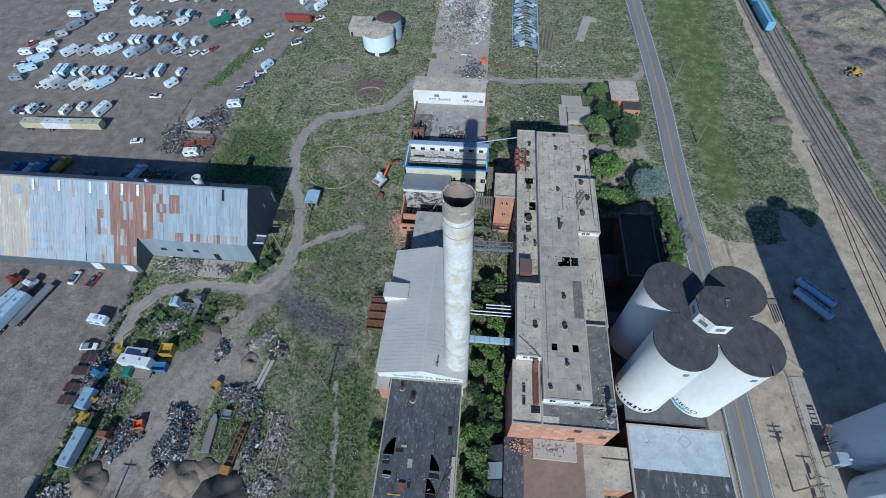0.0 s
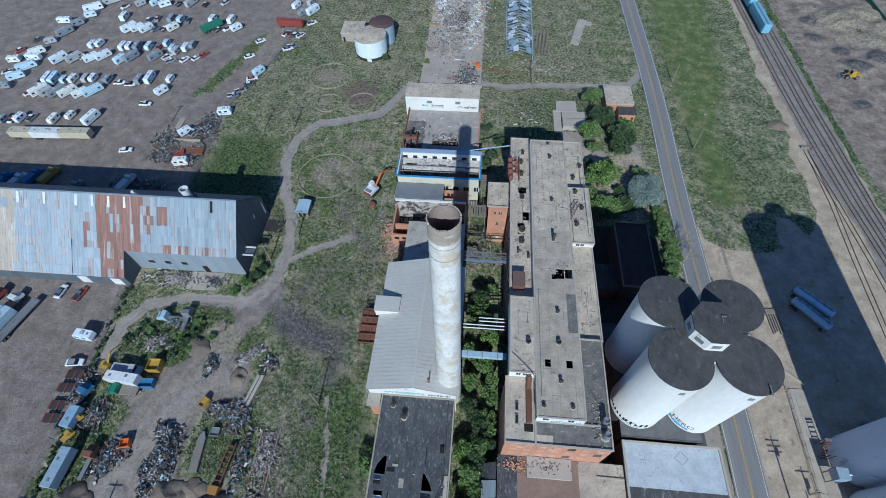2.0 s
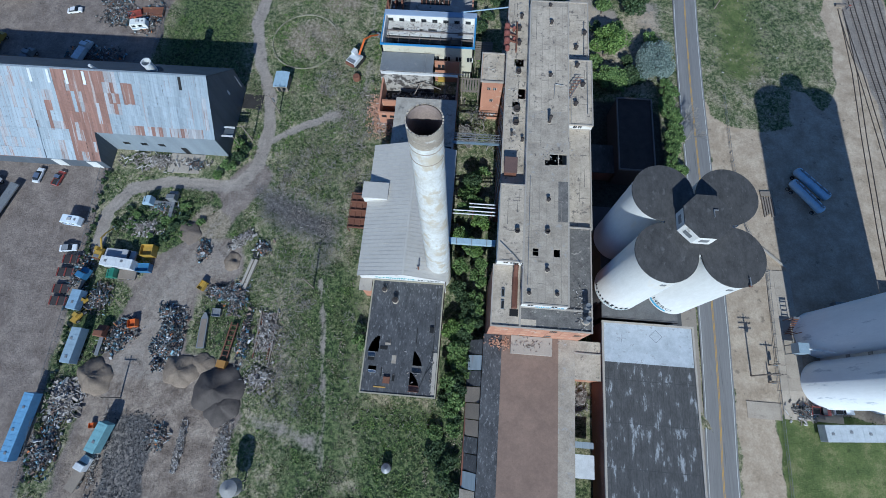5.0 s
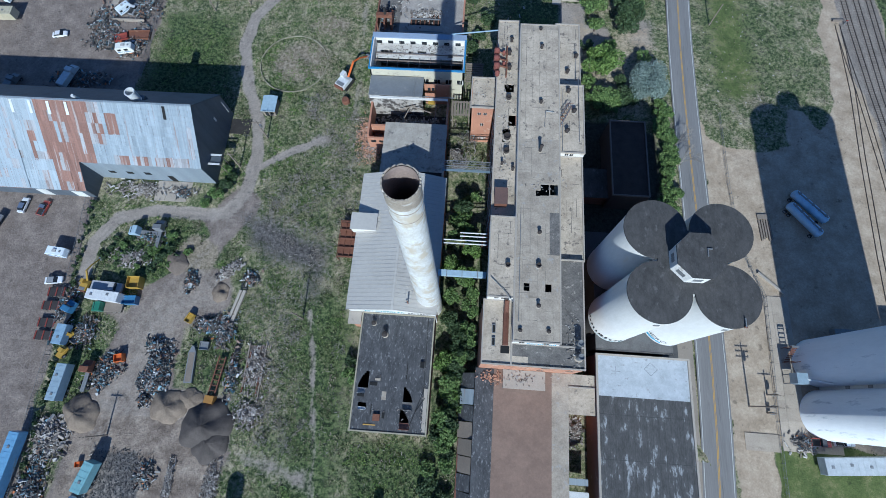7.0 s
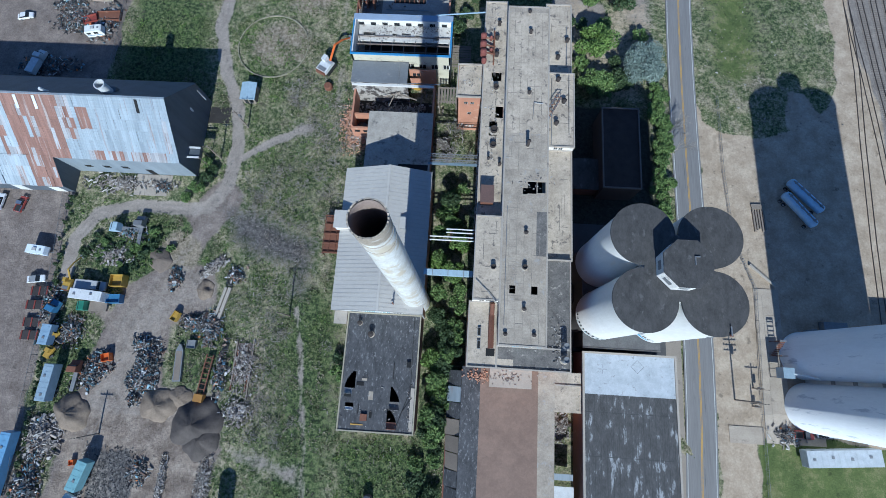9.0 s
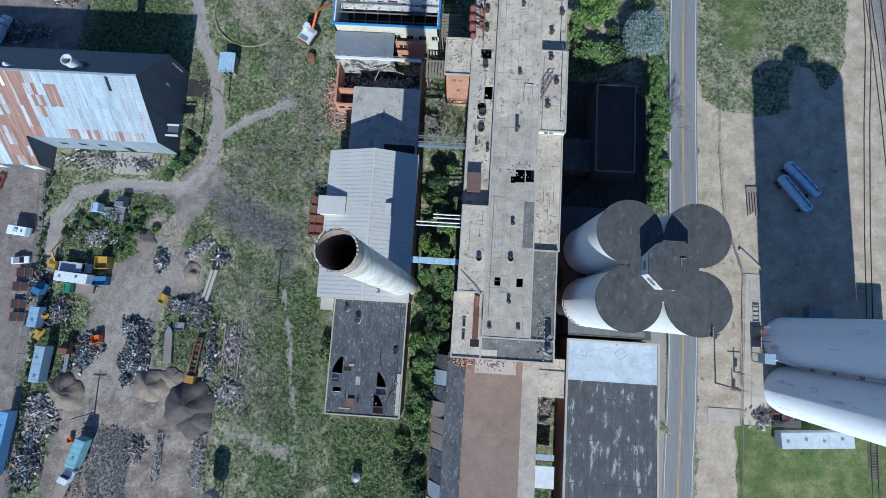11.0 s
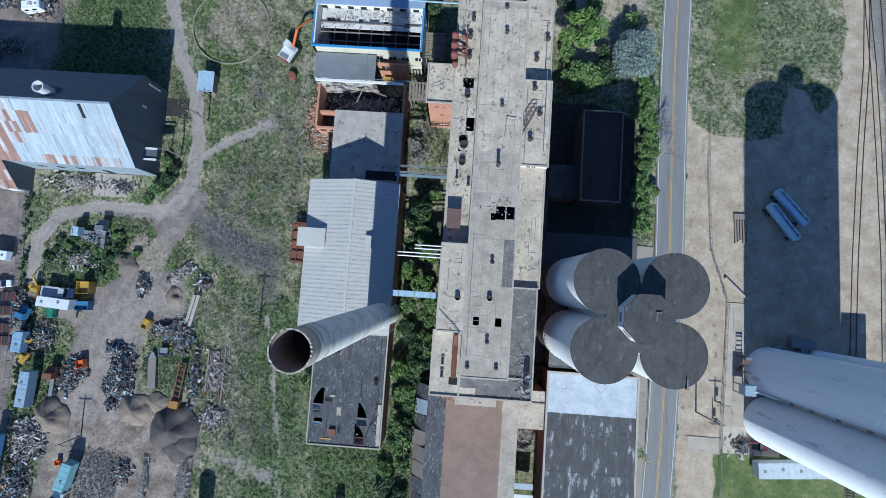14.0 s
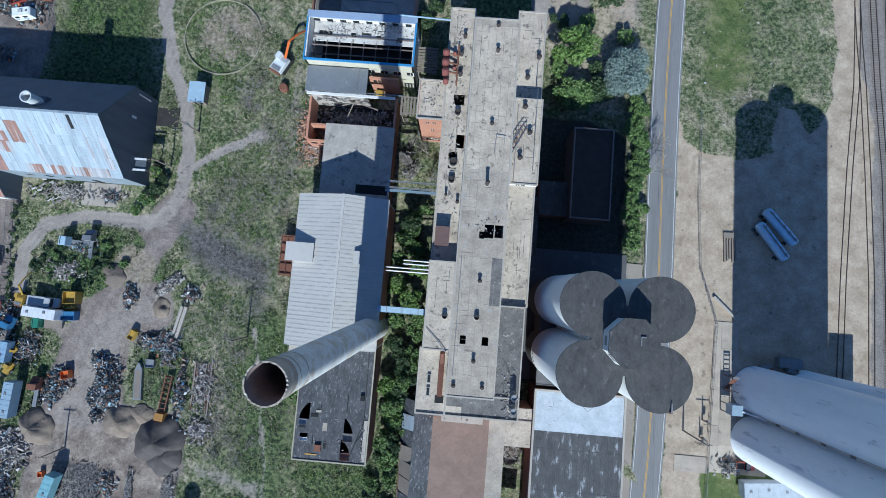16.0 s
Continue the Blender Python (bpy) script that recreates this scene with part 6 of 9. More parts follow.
spot(box_trailer(5, paint("bluebox", (0.3, 0.42, 0.55)), "small pale blue box trailer by the fence", H=2.2), -90.4, 25.8, 86)
spot(truck_cab(RED_P, "red truck cab parked in the yard", 0.3), -131.5, 56.5, 70)
spot(truck_cab(WHITE_P, "white truck cab parked in the yard", 0.3), -125.4, 55.5, 75)
spot(truck_cab(PALEBLUE_P, "pale blue truck cab on a bare frame"), -78.6, 54.2, 178)
spot(truck_cab(STEEL, "grey stripped truck in the weeds"), -73.5, 54.6, 90)
spot(truck_cab(paint("silver", (0.45, 0.45, 0.47)), "grey dump truck in the yard", 1.3), -82, 38.6, -2)
spot(truck_cab(GRN_P, "green truck with open bed", 0.5), -82.4, 33.4, 182)
spot(truck_cab(WHITE_P, "white truck beside the teal trailer", 0.4), -77.2, -12.6, 70)
DECK = surf("dark_deck", (0.05, 0.042, 0.042), (0.028, 0.025, 0.026))
for x, y, a in ((-96.4, 36.6, 3), (-96.8, 33.0, 2), (-96.4, 28.6, 2), (-96.2, 25.4, 1)):
    T = thing("trailer_frame", "dark low trailer frame with faded red cross rails", "trailer", "trailer frames", at=(x, y, 0), turn=a)
    bx("deck", DECK, T, -2.4, 2.4, -1.1, 1.1, 0.7, 0.85)
    for k in range(3):
        bx("cross_rail", RED_P, T, -2.2 + 2.0 * k, -1.9 + 2.0 * k, -1.15, 1.15, 0.85, 0.97)
    bx("drawbar", STEEL, T, 2.4, 3.9, -0.1, 0.1, 0.6, 0.7)
    for wx_ in (-1.6, -0.6):
        for s_ in (-1, 1):
            wheel(T, wx_, s_ * 1.0, 0.42, 0.3)
spot(truck_cab(BLUE_P, "blue tractor truck by the fence", 0.2), -91.5, 31.5, 70)
spot(truck_cab(RUST, "stripped rusty truck in the weeds"), -82.0, 17.2, 88)
for i, (x, y, p) in enumerate(((-158, 101.5, BLUE_P), (-152.5, 101, WHITE_P), (-148, 103.5, BLUE_P), (-142.7, 104.5, YEL_P), (-131, 99, STEEL), (-114, 103, WHITE_P))):
    spot(truck_cab(p, "truck parked in the shed shadow", 1.5), x, y, 75)
for nm, x, y, a, dims, p, lab in (("steel_bin", -76.2, 40.2, 3, (3.2, 3.0, 2.4), YEL_P, "yellow steel bin with open top"), ("steel_bin", -76.4, 35.6, 4, (3.5, 2.2, 1.8), BLUE_P, "dark blue steel bin"), ("steel_bin", -75.2, 21.2, 15, (2.0, 1.9, 1.6), ORG_P, "orange steel box beside scrap"), ("steel_bin", -60.0, 32.2, 65, (2.4, 1.5, 1.3), YEL_P, "small yellow steel tank beside tangled scrap"), ("steel_bin", -78.2, -3.2, 10, (1.2, 1.2, 1.0), ORG_P, "small orange steel box by the teal trailer"), ("steel_bin", -64.6, 19.4, 30, (1.6, 1.3, 1.2), ORG_P, "orange machine casing in the scrap heap"), ("steel_bin", -54.8, 25.6, 0, (2.2, 2.0, 0.9), STEEL, "grey steel skip in the weeds"), ("steel_bin", -97.5, 119, 4, (7, 3.0, 1.0), RUST, "rusty flat bin with scrap"), ("steel_bin", -102.5, 117.5, 20, (4, 2.4, 1.3), RED_P, "red steel bin among scrap")):
    T = thing(nm, lab, "bin", at=(x, y, -0.05), turn=a)
    l, w, h = dims
    for d in ((-l / 2, l / 2, -w / 2, -w / 2 + 0.1, 0, h), (-l / 2, l / 2, w / 2 - 0.1, w / 2, 0, h), (-l / 2, -l / 2 + 0.1, -w / 2 + 0.1, w / 2 - 0.1, 0, h), (l / 2 - 0.1, l / 2, -w / 2 + 0.1, w / 2 - 0.1, 0, h)):
        bx("side", p, T, *d)
    bx("floor", p, T, -l / 2 + 0.1, l / 2 - 0.1, -w / 2 + 0.1, w / 2 - 0.1, h * 0.55, h * 0.6)

# twin tank trailers on the east yard
for x, y, a_ in ((97.5, 71.7, -47), (95.6, 68.0, -51)):
    T = thing("tank_trailer", "pale blue dry-bulk tank trailer", "trailer", "tank trailers", at=(x, y, 0.0), turn=a_)
    bm = bmesh.new()
    prof = [(-5.4, 0.5), (-5.1, 1.05), (-4.6, 1.2), (4.6, 1.2), (5.1, 1.05), (5.4, 0.5)]
    rows_ = [[bm.verts.new((px_, r_ * math.cos(t_), 2.3 + r_ * math.sin(t_))) for t_ in np.linspace(0, 2 * math.pi, 21)[:-1]] for px_, r_ in prof]
    for p, q in zip(rows_, rows_[1:]):
        for k in range(20):
            bm.faces.new((p[k], p[(k + 1) % 20], q[(k + 1) % 20], q[k]))
    bm.faces.new(rows_[0][::-1]), bm.faces.new(rows_[-1])
    part("tank", bm, paint("tank_blue", (0.5, 0.66, 0.82), 0.35, 0.1), T, smooth=True)
    bx("catwalk", STEEL, T, -4.8, 4.8, -0.2, 0.2, 3.5, 3.56)
    for hx in (-4, -2, 0, 2, 4):
        bm = bmesh.new()
        tube(bm, (hx, 0, 3.5), (hx, 0, 3.75), 0.35, 12)
        part("hatch", bm, STEEL, T)
    bx("chassis", STEEL, T, -5, 5.4, -0.4, 0.4, 0.9, 1.15)
    for wx_ in (-4.2, -3, 4.2):
        for s in (-1, 1):
            wheel(T, wx_, s * 0.95, 0.5, 0.35)


# ---- roof details of the mill ----
VENT_RUST = surf("vent_rust", (0.06, 0.048, 0.042), (0.035, 0.028, 0.026))


def vent(x, y, z, r=0.35, h=0.9, cap=True, mat=None, name="roof_vent", label="rusty round roof vent on the mill"):
    T = thing(name, label, "vent", "roof vents", at=(x, y, z))
    bm = bmesh.new()
    ring(bm, 0, 0, [(r, 0), (r, h), (r * 0.85, h), (r * 0.85, h - 0.3)], 16, cap1=True)
    part("pipe", bm, mat or VENT_RUST, T)
    bm = bmesh.new()
    ring(bm, 0, 0, [(r * 1.5, 0), (r * 1.2, 0.15), (r, 0.18)], 16)
    part("collar", bm, ROOF_GREY, T)
    if cap:
        bm = bmesh.new()
        ring(bm, 0, 0, [(r * 1.35, h + 0.25), (0.02, h + 0.5)], 16, cap0=True)
        part("cap", bm, mat or VENT_RUST, T)
        bm = bmesh.new()
        tube(bm, (r * 0.8, 0, h - 0.05), (r * 0.8, 0, h + 0.26), 0.04, 5)
        tube(bm, (-r * 0.8, 0, h - 0.05), (-r * 0.8, 0, h + 0.26), 0.04, 5)
        part("strut", bm, STEEL, T)


for x, y, h in ((24.2, 100.4, 0.9), (24.1, 84.7, 0.7), (24.0, 72.0, 2.2), (24.0, 52.2, 0.7), (23.9, 36.3, 0.7), (23.9, 106, 0.4), (20.3, 31.2, 0.3), (26, 31.3, 0.3)):
    vent(x, y, 23.0, 0.33, h)
for x, y in ((17.5, 44.6), (23.9, 44.9)):
    vent(x, y, 22.98, 0.5, 0.9, False)
for x, y, r in ((16.8, 87.6, 0.6), (16.7, 76.8, 0.8), (16.6, 73, 0.65), (16.6, 100.5, 0.4), (16.7, 96, 0.4), (17.1, 104.5, 0.35), (15.7, 69.6, 0.25), (18.2, 68.3, 0.3)):
    vent(x, y, 20.2, r, 1.0, r < 0.5)
for x, y, z in ((33.5, 101.9, 18.4), (31.3, 97.2, 18.4), (30.9, 89.5, 21.0), (32.2, 84, 21.0), (30.5, 78.5, 21.0)):
    vent(x, y, z, 0.4, 0.9)
for x, y in ((32.6, 29.6), (32.6, 26.9)):
    vent(x, y, 19.98, 0.62, 2.6, False, STEEL, "cyclone_stack", "open dark steel stack on the mill roof")
for y in (31.6, 29.0):
    T = thing("roof_hatch", "long oval roof hatch with dark mouth", "hatch", "roof hatches", at=(15.3, y, 20.0))
    bx("curb", STEEL, T, -0.35, 0.35, -0.9, 0.9, 0, 0.35)
    bx("mouth", BLACK, T, -0.25, 0.25, -0.75, 0.75, 0.35, 0.36)
conv = thing("roof_conveyor", "rusty enclosed conveyor leg on the low mill roof", "conveyor", at=(17.7, 33, 20.0))
bm = bmesh.new()
extr_y(bm, [(-0.55, 0), (0.55, 0), (0.55, 1.2), (0, 1.6), (-0.55, 1.2)], -4.6, 2.0)
part("casing", bm, RUST, conv)
bm = bmesh.new()
tube(bm, (0, 1.8, 0.9), (0, 4.3, 2.3), 0.5, 12)
part("spout", bm, RUST, conv)
bx("pit", BLACK, conv, -0.9, 0.9, -6.2, -4.7, 0.02, 0.05)
for x0, x1, y0, y1, lab in ((14.3, 17.05, 58.9, 62.7, "rust-brown flat steel roof hut"),):
    T = thing("roof_hut", lab, "roof hut")
    bx("body", RUST, T, x0, x1, y0, y1, 20.2, 22.2)
    bx("lid", surf("brown_sheet", (0.17, 0.1, 0.085), (0.11, 0.07, 0.06)), T, x0 - 0.1, x1 + 0.1, y0 - 0.1, y1 + 0.1, 22.2, 22.35)
mach = thing("roof_machine", "cluster of red rusty ducts and hoppers on the mill edge", "machine", at=(14.6, 97.6, 20.2))
for k, (x, y, r, h) in enumerate(((-1.2, 2.2, 0.7, 2.6), (-1.2, 0.2, 0.75, 2.4), (-1.1, -1.8, 0.75, 2.2), (0.6, 2.6, 0.4, 1.4), (0.7, -0.5, 0.4, 1.2), (-0.9, -3.6, 0.6, 1.6))):
    bm = bmesh.new()
    ring(bm, x, y, [(r * 0.5, 0), (r, 0.6), (r, h), (0.02, h + 0.4)], 14)
    part("hopper", bm, surf("red_duct", (0.25, 0.08, 0.06), (0.16, 0.055, 0.045)), mach)
for y in (2.2, 0.2, -1.8):
    bm = bmesh.new()
    tube(bm, (-1.2, y, 1.8), (1.6, y + 0.3, 0.6), 0.22, 8)
    part("duct", bm, RUST, mach)
bx("frame", RUST, mach, 1.2, 1.5, -4, 4.5, 0, 1.2)
lat = thing("lattice_mast", "fallen rusty lattice mast lying on the roof", "mast", at=(29.6, 82.4, 21.0), turn=62)
for y, z in ((-0.7, 0.3), (0.7, 0.3), (-0.7, 1.6), (0.7, 1.6)):
    bm = bmesh.new()
    tube(bm, (-3.4, y, z), (3.4, y * 0.6, z * 0.8 + 0.1), 0.09, 6)
    part("chord", bm, STEEL, lat)
for k in range(7):
    x = -3.2 + k
    bm = bmesh.new()
    for a, b in (((x, -0.7, 0.3), (x + 0.9, 0.7, 0.3)), ((x, 0.7, 1.5), (x + 0.9, -0.7, 1.5)), ((x, -0.7, 0.3), (x, -0.7, 1.5)), ((x, 0.7, 0.3), (x, 0.7, 1.5))):
        tube(bm, a, b, 0.05, 5)
    part("lacing", bm, RUST, lat)
for (x0, y0), (x1, y1), z in (((25.2, 82.4), (27.2, 82.2), 23.3), ((25.2, 82.4), (25.0, 78.3), 23.15), ((33.4, 76), (33.4, 94), 21.25), ((33.4, 95), (33.4, 106), 18.7), ((29.5, 73.4), (29.5, 90), 21.15), ((14.0, 42), (16.6, 39.5), 23.2), ((16.6, 39.5), (18.9, 36.8), 23.3), ((20, 33), (20, 58), 23.1)):
    T = thing("roof_pipe", "thin dark pipe run lying on the mill roof", "pipe", "roof pipes")
    bm = bmesh.new()
    tube(bm, (x0, y0, z), (x1, y1, z), 0.07, 6)
    part("pipe", bm, STEEL, T)
# cracks and seam strips in the roofing
SEAM = surf("tar_seam", (0.15, 0.135, 0.12), (0.1, 0.09, 0.085))
rr_ = random.Random(31)
SEAM_PALE = surf("weathered_seam", (0.3, 0.262, 0.22), (0.2, 0.172, 0.145))


def seams(parent, x0, x1, y0, y1, z, n, mat=None, lo=1.0, hi=6.0, w=0.09):
    for _ in range(n):
        along_y = rr_.random() < 0.55
        l = rr_.uniform(lo, hi)
        x, y = rr_.uniform(x0 + 0.5, x1 - 0.5), rr_.uniform(y0 + 0.5, y1 - 0.5)
        if along_y:
            bx("roof_seam", mat or SEAM, parent, x, x + w, y, min(y + l, y1 - 0.4), z, z + 0.015)
        else:
            bx("roof_seam", mat or SEAM, parent, x, min(x + l, x1 - 0.4), y, y + w, z, z + 0.015)


for x in (20.55, 22.1, 23.7, 25.3, 26.9):
    y = 29.6
    while y < 106.5:
        l_ = rr_.uniform(2.0, 9.0)
        if not (59 < y + l_ and y < 65):
            bx("roof_seam", SEAM_PALE if rr_.random() < 0.93 else SEAM, mill, x - 0.02, x + rr_.uniform(0.03, 0.07), y, min(y + l_, 107), 23.017, 23.03)
        y += l_ + rr_.uniform(0, 1.5)
y = 30.5
while y < 106:
    x0 = rr_.choice((19.4, 20.6, 22.2, 23.8, 25.4))
    if not 59.5 < y < 64.5:
        bx("roof_seam", SEAM_PALE if rr_.random() < 0.9 else SEAM, mill, x0, min(28.2, x0 + rr_.choice((1.5, 1.5, 3.0))), y, y + rr_.uniform(0.05, 0.1), 23.017, 23.032)
    y += rr_.uniform(0.7, 2.2)
seams(mill, 14, 18.6, 38, 55, 22.962, 10)
seams(mill, 14, 18.6, 63.5, 110, 20.202, 14)
seams(mill, 29, 34, 48, 72.6, 19.202, 10)
seams(mill, 29.2, 34.2, 92, 112, 18.402, 8)
seams(mill, 29.2, 34.2, 74, 91, 21.002, 8)
PATCH = surf("roof_patch", (0.475, 0.41, 0.33), (0.27, 0.23, 0.185), big=0.4, fine=2.6)
for x0, x1, y0, y1, z, m in ((19.4, 28.1, 47.5, 57, 23.004, PATCH), (20, 25.8, 66.5, 73, 23.004, PATCH), (19.4, 28.2, 75, 106, 23.006, ROOF_TAN), (19.4, 28.2, 29.4, 38, 23.004, PATCH), (26.2, 28.3, 47.4, 57, 23.012, ROOF_CHAR), (14.2, 18.4, 30, 37, 20.004, ROOF_TAN), (19.2, 22.4, 24.9, 26.4, 19.99, ROOF_TAN)):
    bx("roof_patch", m, mill, x0, x1, y0, y1, z, z + 0.01)
sticks("roof_debris", np.concatenate([cloud(rgl, 120, -12, 148, 6, 1.2, 10.0), cloud(rgl, 160, -4, 111, 5, 1.2, 8.9), cloud(rgl, 120, -14, 110, 3, 1.4, 8.9), cloud(rgl, 120, 16.4, 82, 1.0, 9, 20.2), cloud(rgl, 90, 16.4, 101, 1.0, 5, 20.2), cloud(rgl, 30, 25.5, 64, 2, 1.2, 23.0), cloud(rgl, 70, 31.4, 30, 0.8, 2.2, 20.0), cloud(rgl, 60, 23, 22.8, 2.4, 0.8, 9.7), cloud(rgl, 50, 10.8, 91, 1.4, 2.4, 16.3), cloud(rgl, 14, -5, 14, 3.2, 2.5, 9.8), cloud(rgl, 24, 1.2, 15, 0.5, 3, 9.8)]), 0.42, LITTER, "splintered boards and plaster on the roofs", "debris", 12, 0.06)
# windows in the white clerestory faces and the south wall
for y, z, xs_, sz in ((28.98, 21.4, (20.3, 25.2), (1.1, 0.9)), (37.79, 21.5, (15.0, 16.4), (0.9, 0.8)), (73.04, 19.8, (30.2, 31.3), (0.8, 0.8))):
    for x in xs_:
        T = bx("window", GLASS, mill, x, x + sz[0], y - 0.05, y, z, z + sz[1])
        bx("window_bar", WHITE_WALL, T, x + sz[0] / 2 - 0.04, x + sz[0] / 2 + 0.04, y - 0.07, y - 0.051, z, z + sz[1])
for k in range(7):
    for z in (10.6, 14.2, 17.2):
        x = 14.2 + k * 2.85
        shut = (k * 5 + int(z)) % 7
        T = bx("window" if shut == 2 else "bricked_window", GLASS if shut == 2 else BRICK_PALE, mill, x, x + 1.5, 24.45, 24.5, z, z + 1.7)
        bx("window_sill", BRICK_PALE, T, x - 0.1, x + 1.6, 24.38, 24.449, z - 0.12, z)
for k in range(14):
    for z in (5, 9, 13, 17):
        T = bx("window", GLASS, mill, 13.64, 13.69, 58 + k * 3.7, 59.6 + k * 3.7, z, z + 1.8)
        bx("window_sill", RIMC, T, 13.5, 13.635, 57.9 + k * 3.7, 59.7 + k * 3.7, z - 0.15, z)

# ---- painted scrawls ----
SCRAWL_BLUE = surf("scrawl_blue", (0.12, 0.42, 0.6), (0.08, 0.3, 0.5))
SCRAWL_TEAL = surf("scrawl_teal", (0.08, 0.36, 0.38), (0.06, 0.26, 0.3))
SCRAWL_DARK = surf("scrawl_dark", (0.03, 0.03, 0.035), (0.02, 0.02, 0.025))


def scrawl(parent, x0, x1, y, z0, z1, n, mat):
    """Unreadable painted strokes on a south-facing wall."""
    r_ = random.Random(int(x0 * 7 + z0 * 3))
    for k in range(n):
        x = x0 + (x1 - x0) * (k + 0.5) / n
        w = (x1 - x0) / n * 0.38
        bm = bmesh.new()
        zt, zb = z1 - r_.uniform(0, 0.3) * (z1 - z0), z0 + r_.uniform(0, 0.2) * (z1 - z0)
        box(bm, x - w, x - w * 0.4, y - 0.02, y - 0.004, zb, zt)
        box(bm, x - w * 0.4, x + w, y - 0.02, y - 0.004, zt - (zt - zb) * 0.3, zt)
        if r_.random() < 0.7:
            box(bm, x + w * 0.3, x + w, y - 0.02, y - 0.004, zb, zt - (zt - zb) * 0.3)
        part("painted_scrawl", bm, mat, parent)


scrawl(boiler, -13.8, -4.5, 35.2, 10.6, 12.0, 11, SCRAWL_TEAL)
scrawl(boiler, -3.8, 1.6, 35.2, 10.5, 11.6, 8, SCRAWL_DARK)
scrawl(mill, 22.0, 28.0, 28.98, 20.3, 21.3, 8, SCRAWL_BLUE)
scrawl(white, -17.5, -15, 142.2, 5.5, 6.9, 3, SCRAWL_TEAL)
scrawl(white, -14, -9.5, 142.2, 5.3, 6.7, 6, SCRAWL_DARK)
scrawl(white, -4.5, 2.5, 142.2, 5.3, 6.5, 9, SCRAWL_DARK)
scrawl(tower, 8.0, 12.5, 87.3, 1.0, 3.4, 6, WHITE_WALL)
for x in (-15.5, -5.2):
    bx("vent_grille", STEEL, white, x, x + 1.8, 142.14, 142.19, 7.2, 8.3)


def wrap_text(body, cx, cy, r, a0, z, size, mat, parent):
    """Letters painted on the curved silo wall."""
    cu = bpy.data.curves.new("lettering", "FONT")
    cu.body, cu.size, cu.extrude = body, size, 0.0
    tmp = new("lettering", cu)
    me = bpy.data.meshes.new_from_object(tmp.evaluated_get(bpy.context.evaluated_depsgraph_get()))
    bpy.data.objects.remove(tmp)
    w = max(v.co.x for v in me.vertices)
    bm = bmesh.new()
    bm.from_mesh(me)
    bmesh.ops.subdivide_edges(bm, edges=[e for e in bm.edges if e.calc_length() > 0.5], cuts=2)
    for v in bm.verts:
        a = a0 + (v.co.x - w / 2) / r
        v.co = Vector((cx + (r + 0.03) * math.cos(a), cy + (r + 0.03) * math.sin(a), z + v.co.y))
    return part("lettering", bm, mat, parent)


wrap_text("HERO", 5.95, -5.95, 5.55, radians(-128), 11.2, 1.9, SCRAWL_DARK, silos)


def curved_patch(cx, cy, r, a0, a1, z0, z1, mat, parent, seed=0, n=26):
    rg = random.Random(seed)
    bm = bmesh.new()
    lo, hi = [], []
    for i in range(n + 1):
        a = a0 + (a1 - a0) * i / n
        c, s = cx + (r + 0.02) * math.cos(a), cy + (r + 0.02) * math.sin(a)
        lo.append(bm.verts.new((c, s, z0 + rg.uniform(0, 0.25)))), hi.append(bm.verts.new((c, s, z1 - rg.uniform(0, 0.6))))
    for i in range(n):
        bm.faces.new((lo[i], lo[i + 1], hi[i + 1], hi[i]))
    return part("painted_band", bm, mat, parent)


curved_patch(5.95, -5.95, 5.57, radians(-165), radians(-110), 9.9, 11.1, SCRAWL_BLUE, silos, 1)
curved_patch(-5.95, -5.95, 5.57, radians(-165), radians(-75), 9.9, 10.3, SCRAWL_TEAL, silos, 2)
for k in range(5):
    a = radians(-128 + 11 * k)
    curved_patch(-5.95, -5.95, 5.58, a, a + 0.09, 10.5, 12.3, SCRAWL_DARK, silos, k + 3, 2)
    curved_patch(-5.95, -5.95, 5.58, a, a + 0.16, 11.6 if k % 2 else 10.6, 12.2 if k % 2 else 11.2, SCRAWL_DARK, silos, k + 9, 3)
for k in range(6):
    a = radians(-178 + 9 * k)
    curved_patch(-5.95, -5.95, 5.58, a, a + 0.07, 10.5, 11.9, SCRAWL_DARK, silos, k + 23, 2)
gad = thing("roof_hoist", "small steel hoist bracket on the silo rim", "hoist", at=(57.2, 33.3, 35.8))
bx("arm", STEEL, gad, -0.1, 0.1, -1.0, 0.6, 0.3, 0.45)
bx("post", STEEL, gad, -0.1, 0.1, 0.4, 0.6, 0, 0.3)
bx("pulley", RUST, gad, -0.25, 0.25, -1.1, -0.8, 0.1, 0.35)

# ---- bridges and pipes between the buildings ----
pb = thing("pipe_bridge", "pale blue enclosed pipe bridge between boiler house and mill", "pipe bridge")
bx("duct", PALEBLUE_P, pb, 2.6, 13.6, 43.9, 45.2, 13.4, 14.6)
for x in (4.5, 8, 11.5):
    bx("collar", STEEL, pb, x, x + 0.15, 43.8, 45.3, 13.3, 14.7)
pr = thing("pipe_rack", "rack of pale steam pipes crossing the alley", "pipes")
for k, y in enumerate((53.2, 54.0, 55.0, 55.8)):
    bm = bmesh.new()
    tube(bm, (3 + 4 * (k > 1), y, 10 + 0.2 * k), (13.6, y, 10 + 0.2 * k), 0.16, 8)
    part("pipe", bm, WHITE_P, pr)
for x in (8, 12.5):
    bx("trestle", RUST, pr, x, x + 0.2, 52.9, 56.1, 9.5, 9.8)
    bx("post", RUST, pr, x, x + 0.2, 54.4, 54.6, 0, 9.5)
tb = thing("truss_bridge", "dark steel truss walkway with blue-grey deck", "bridge")
bx("deck", paint("walkway_deck", (0.2, 0.26, 0.31)), tb, 1.6, 13.6, 71.0, 71.6, 12.8, 12.95)
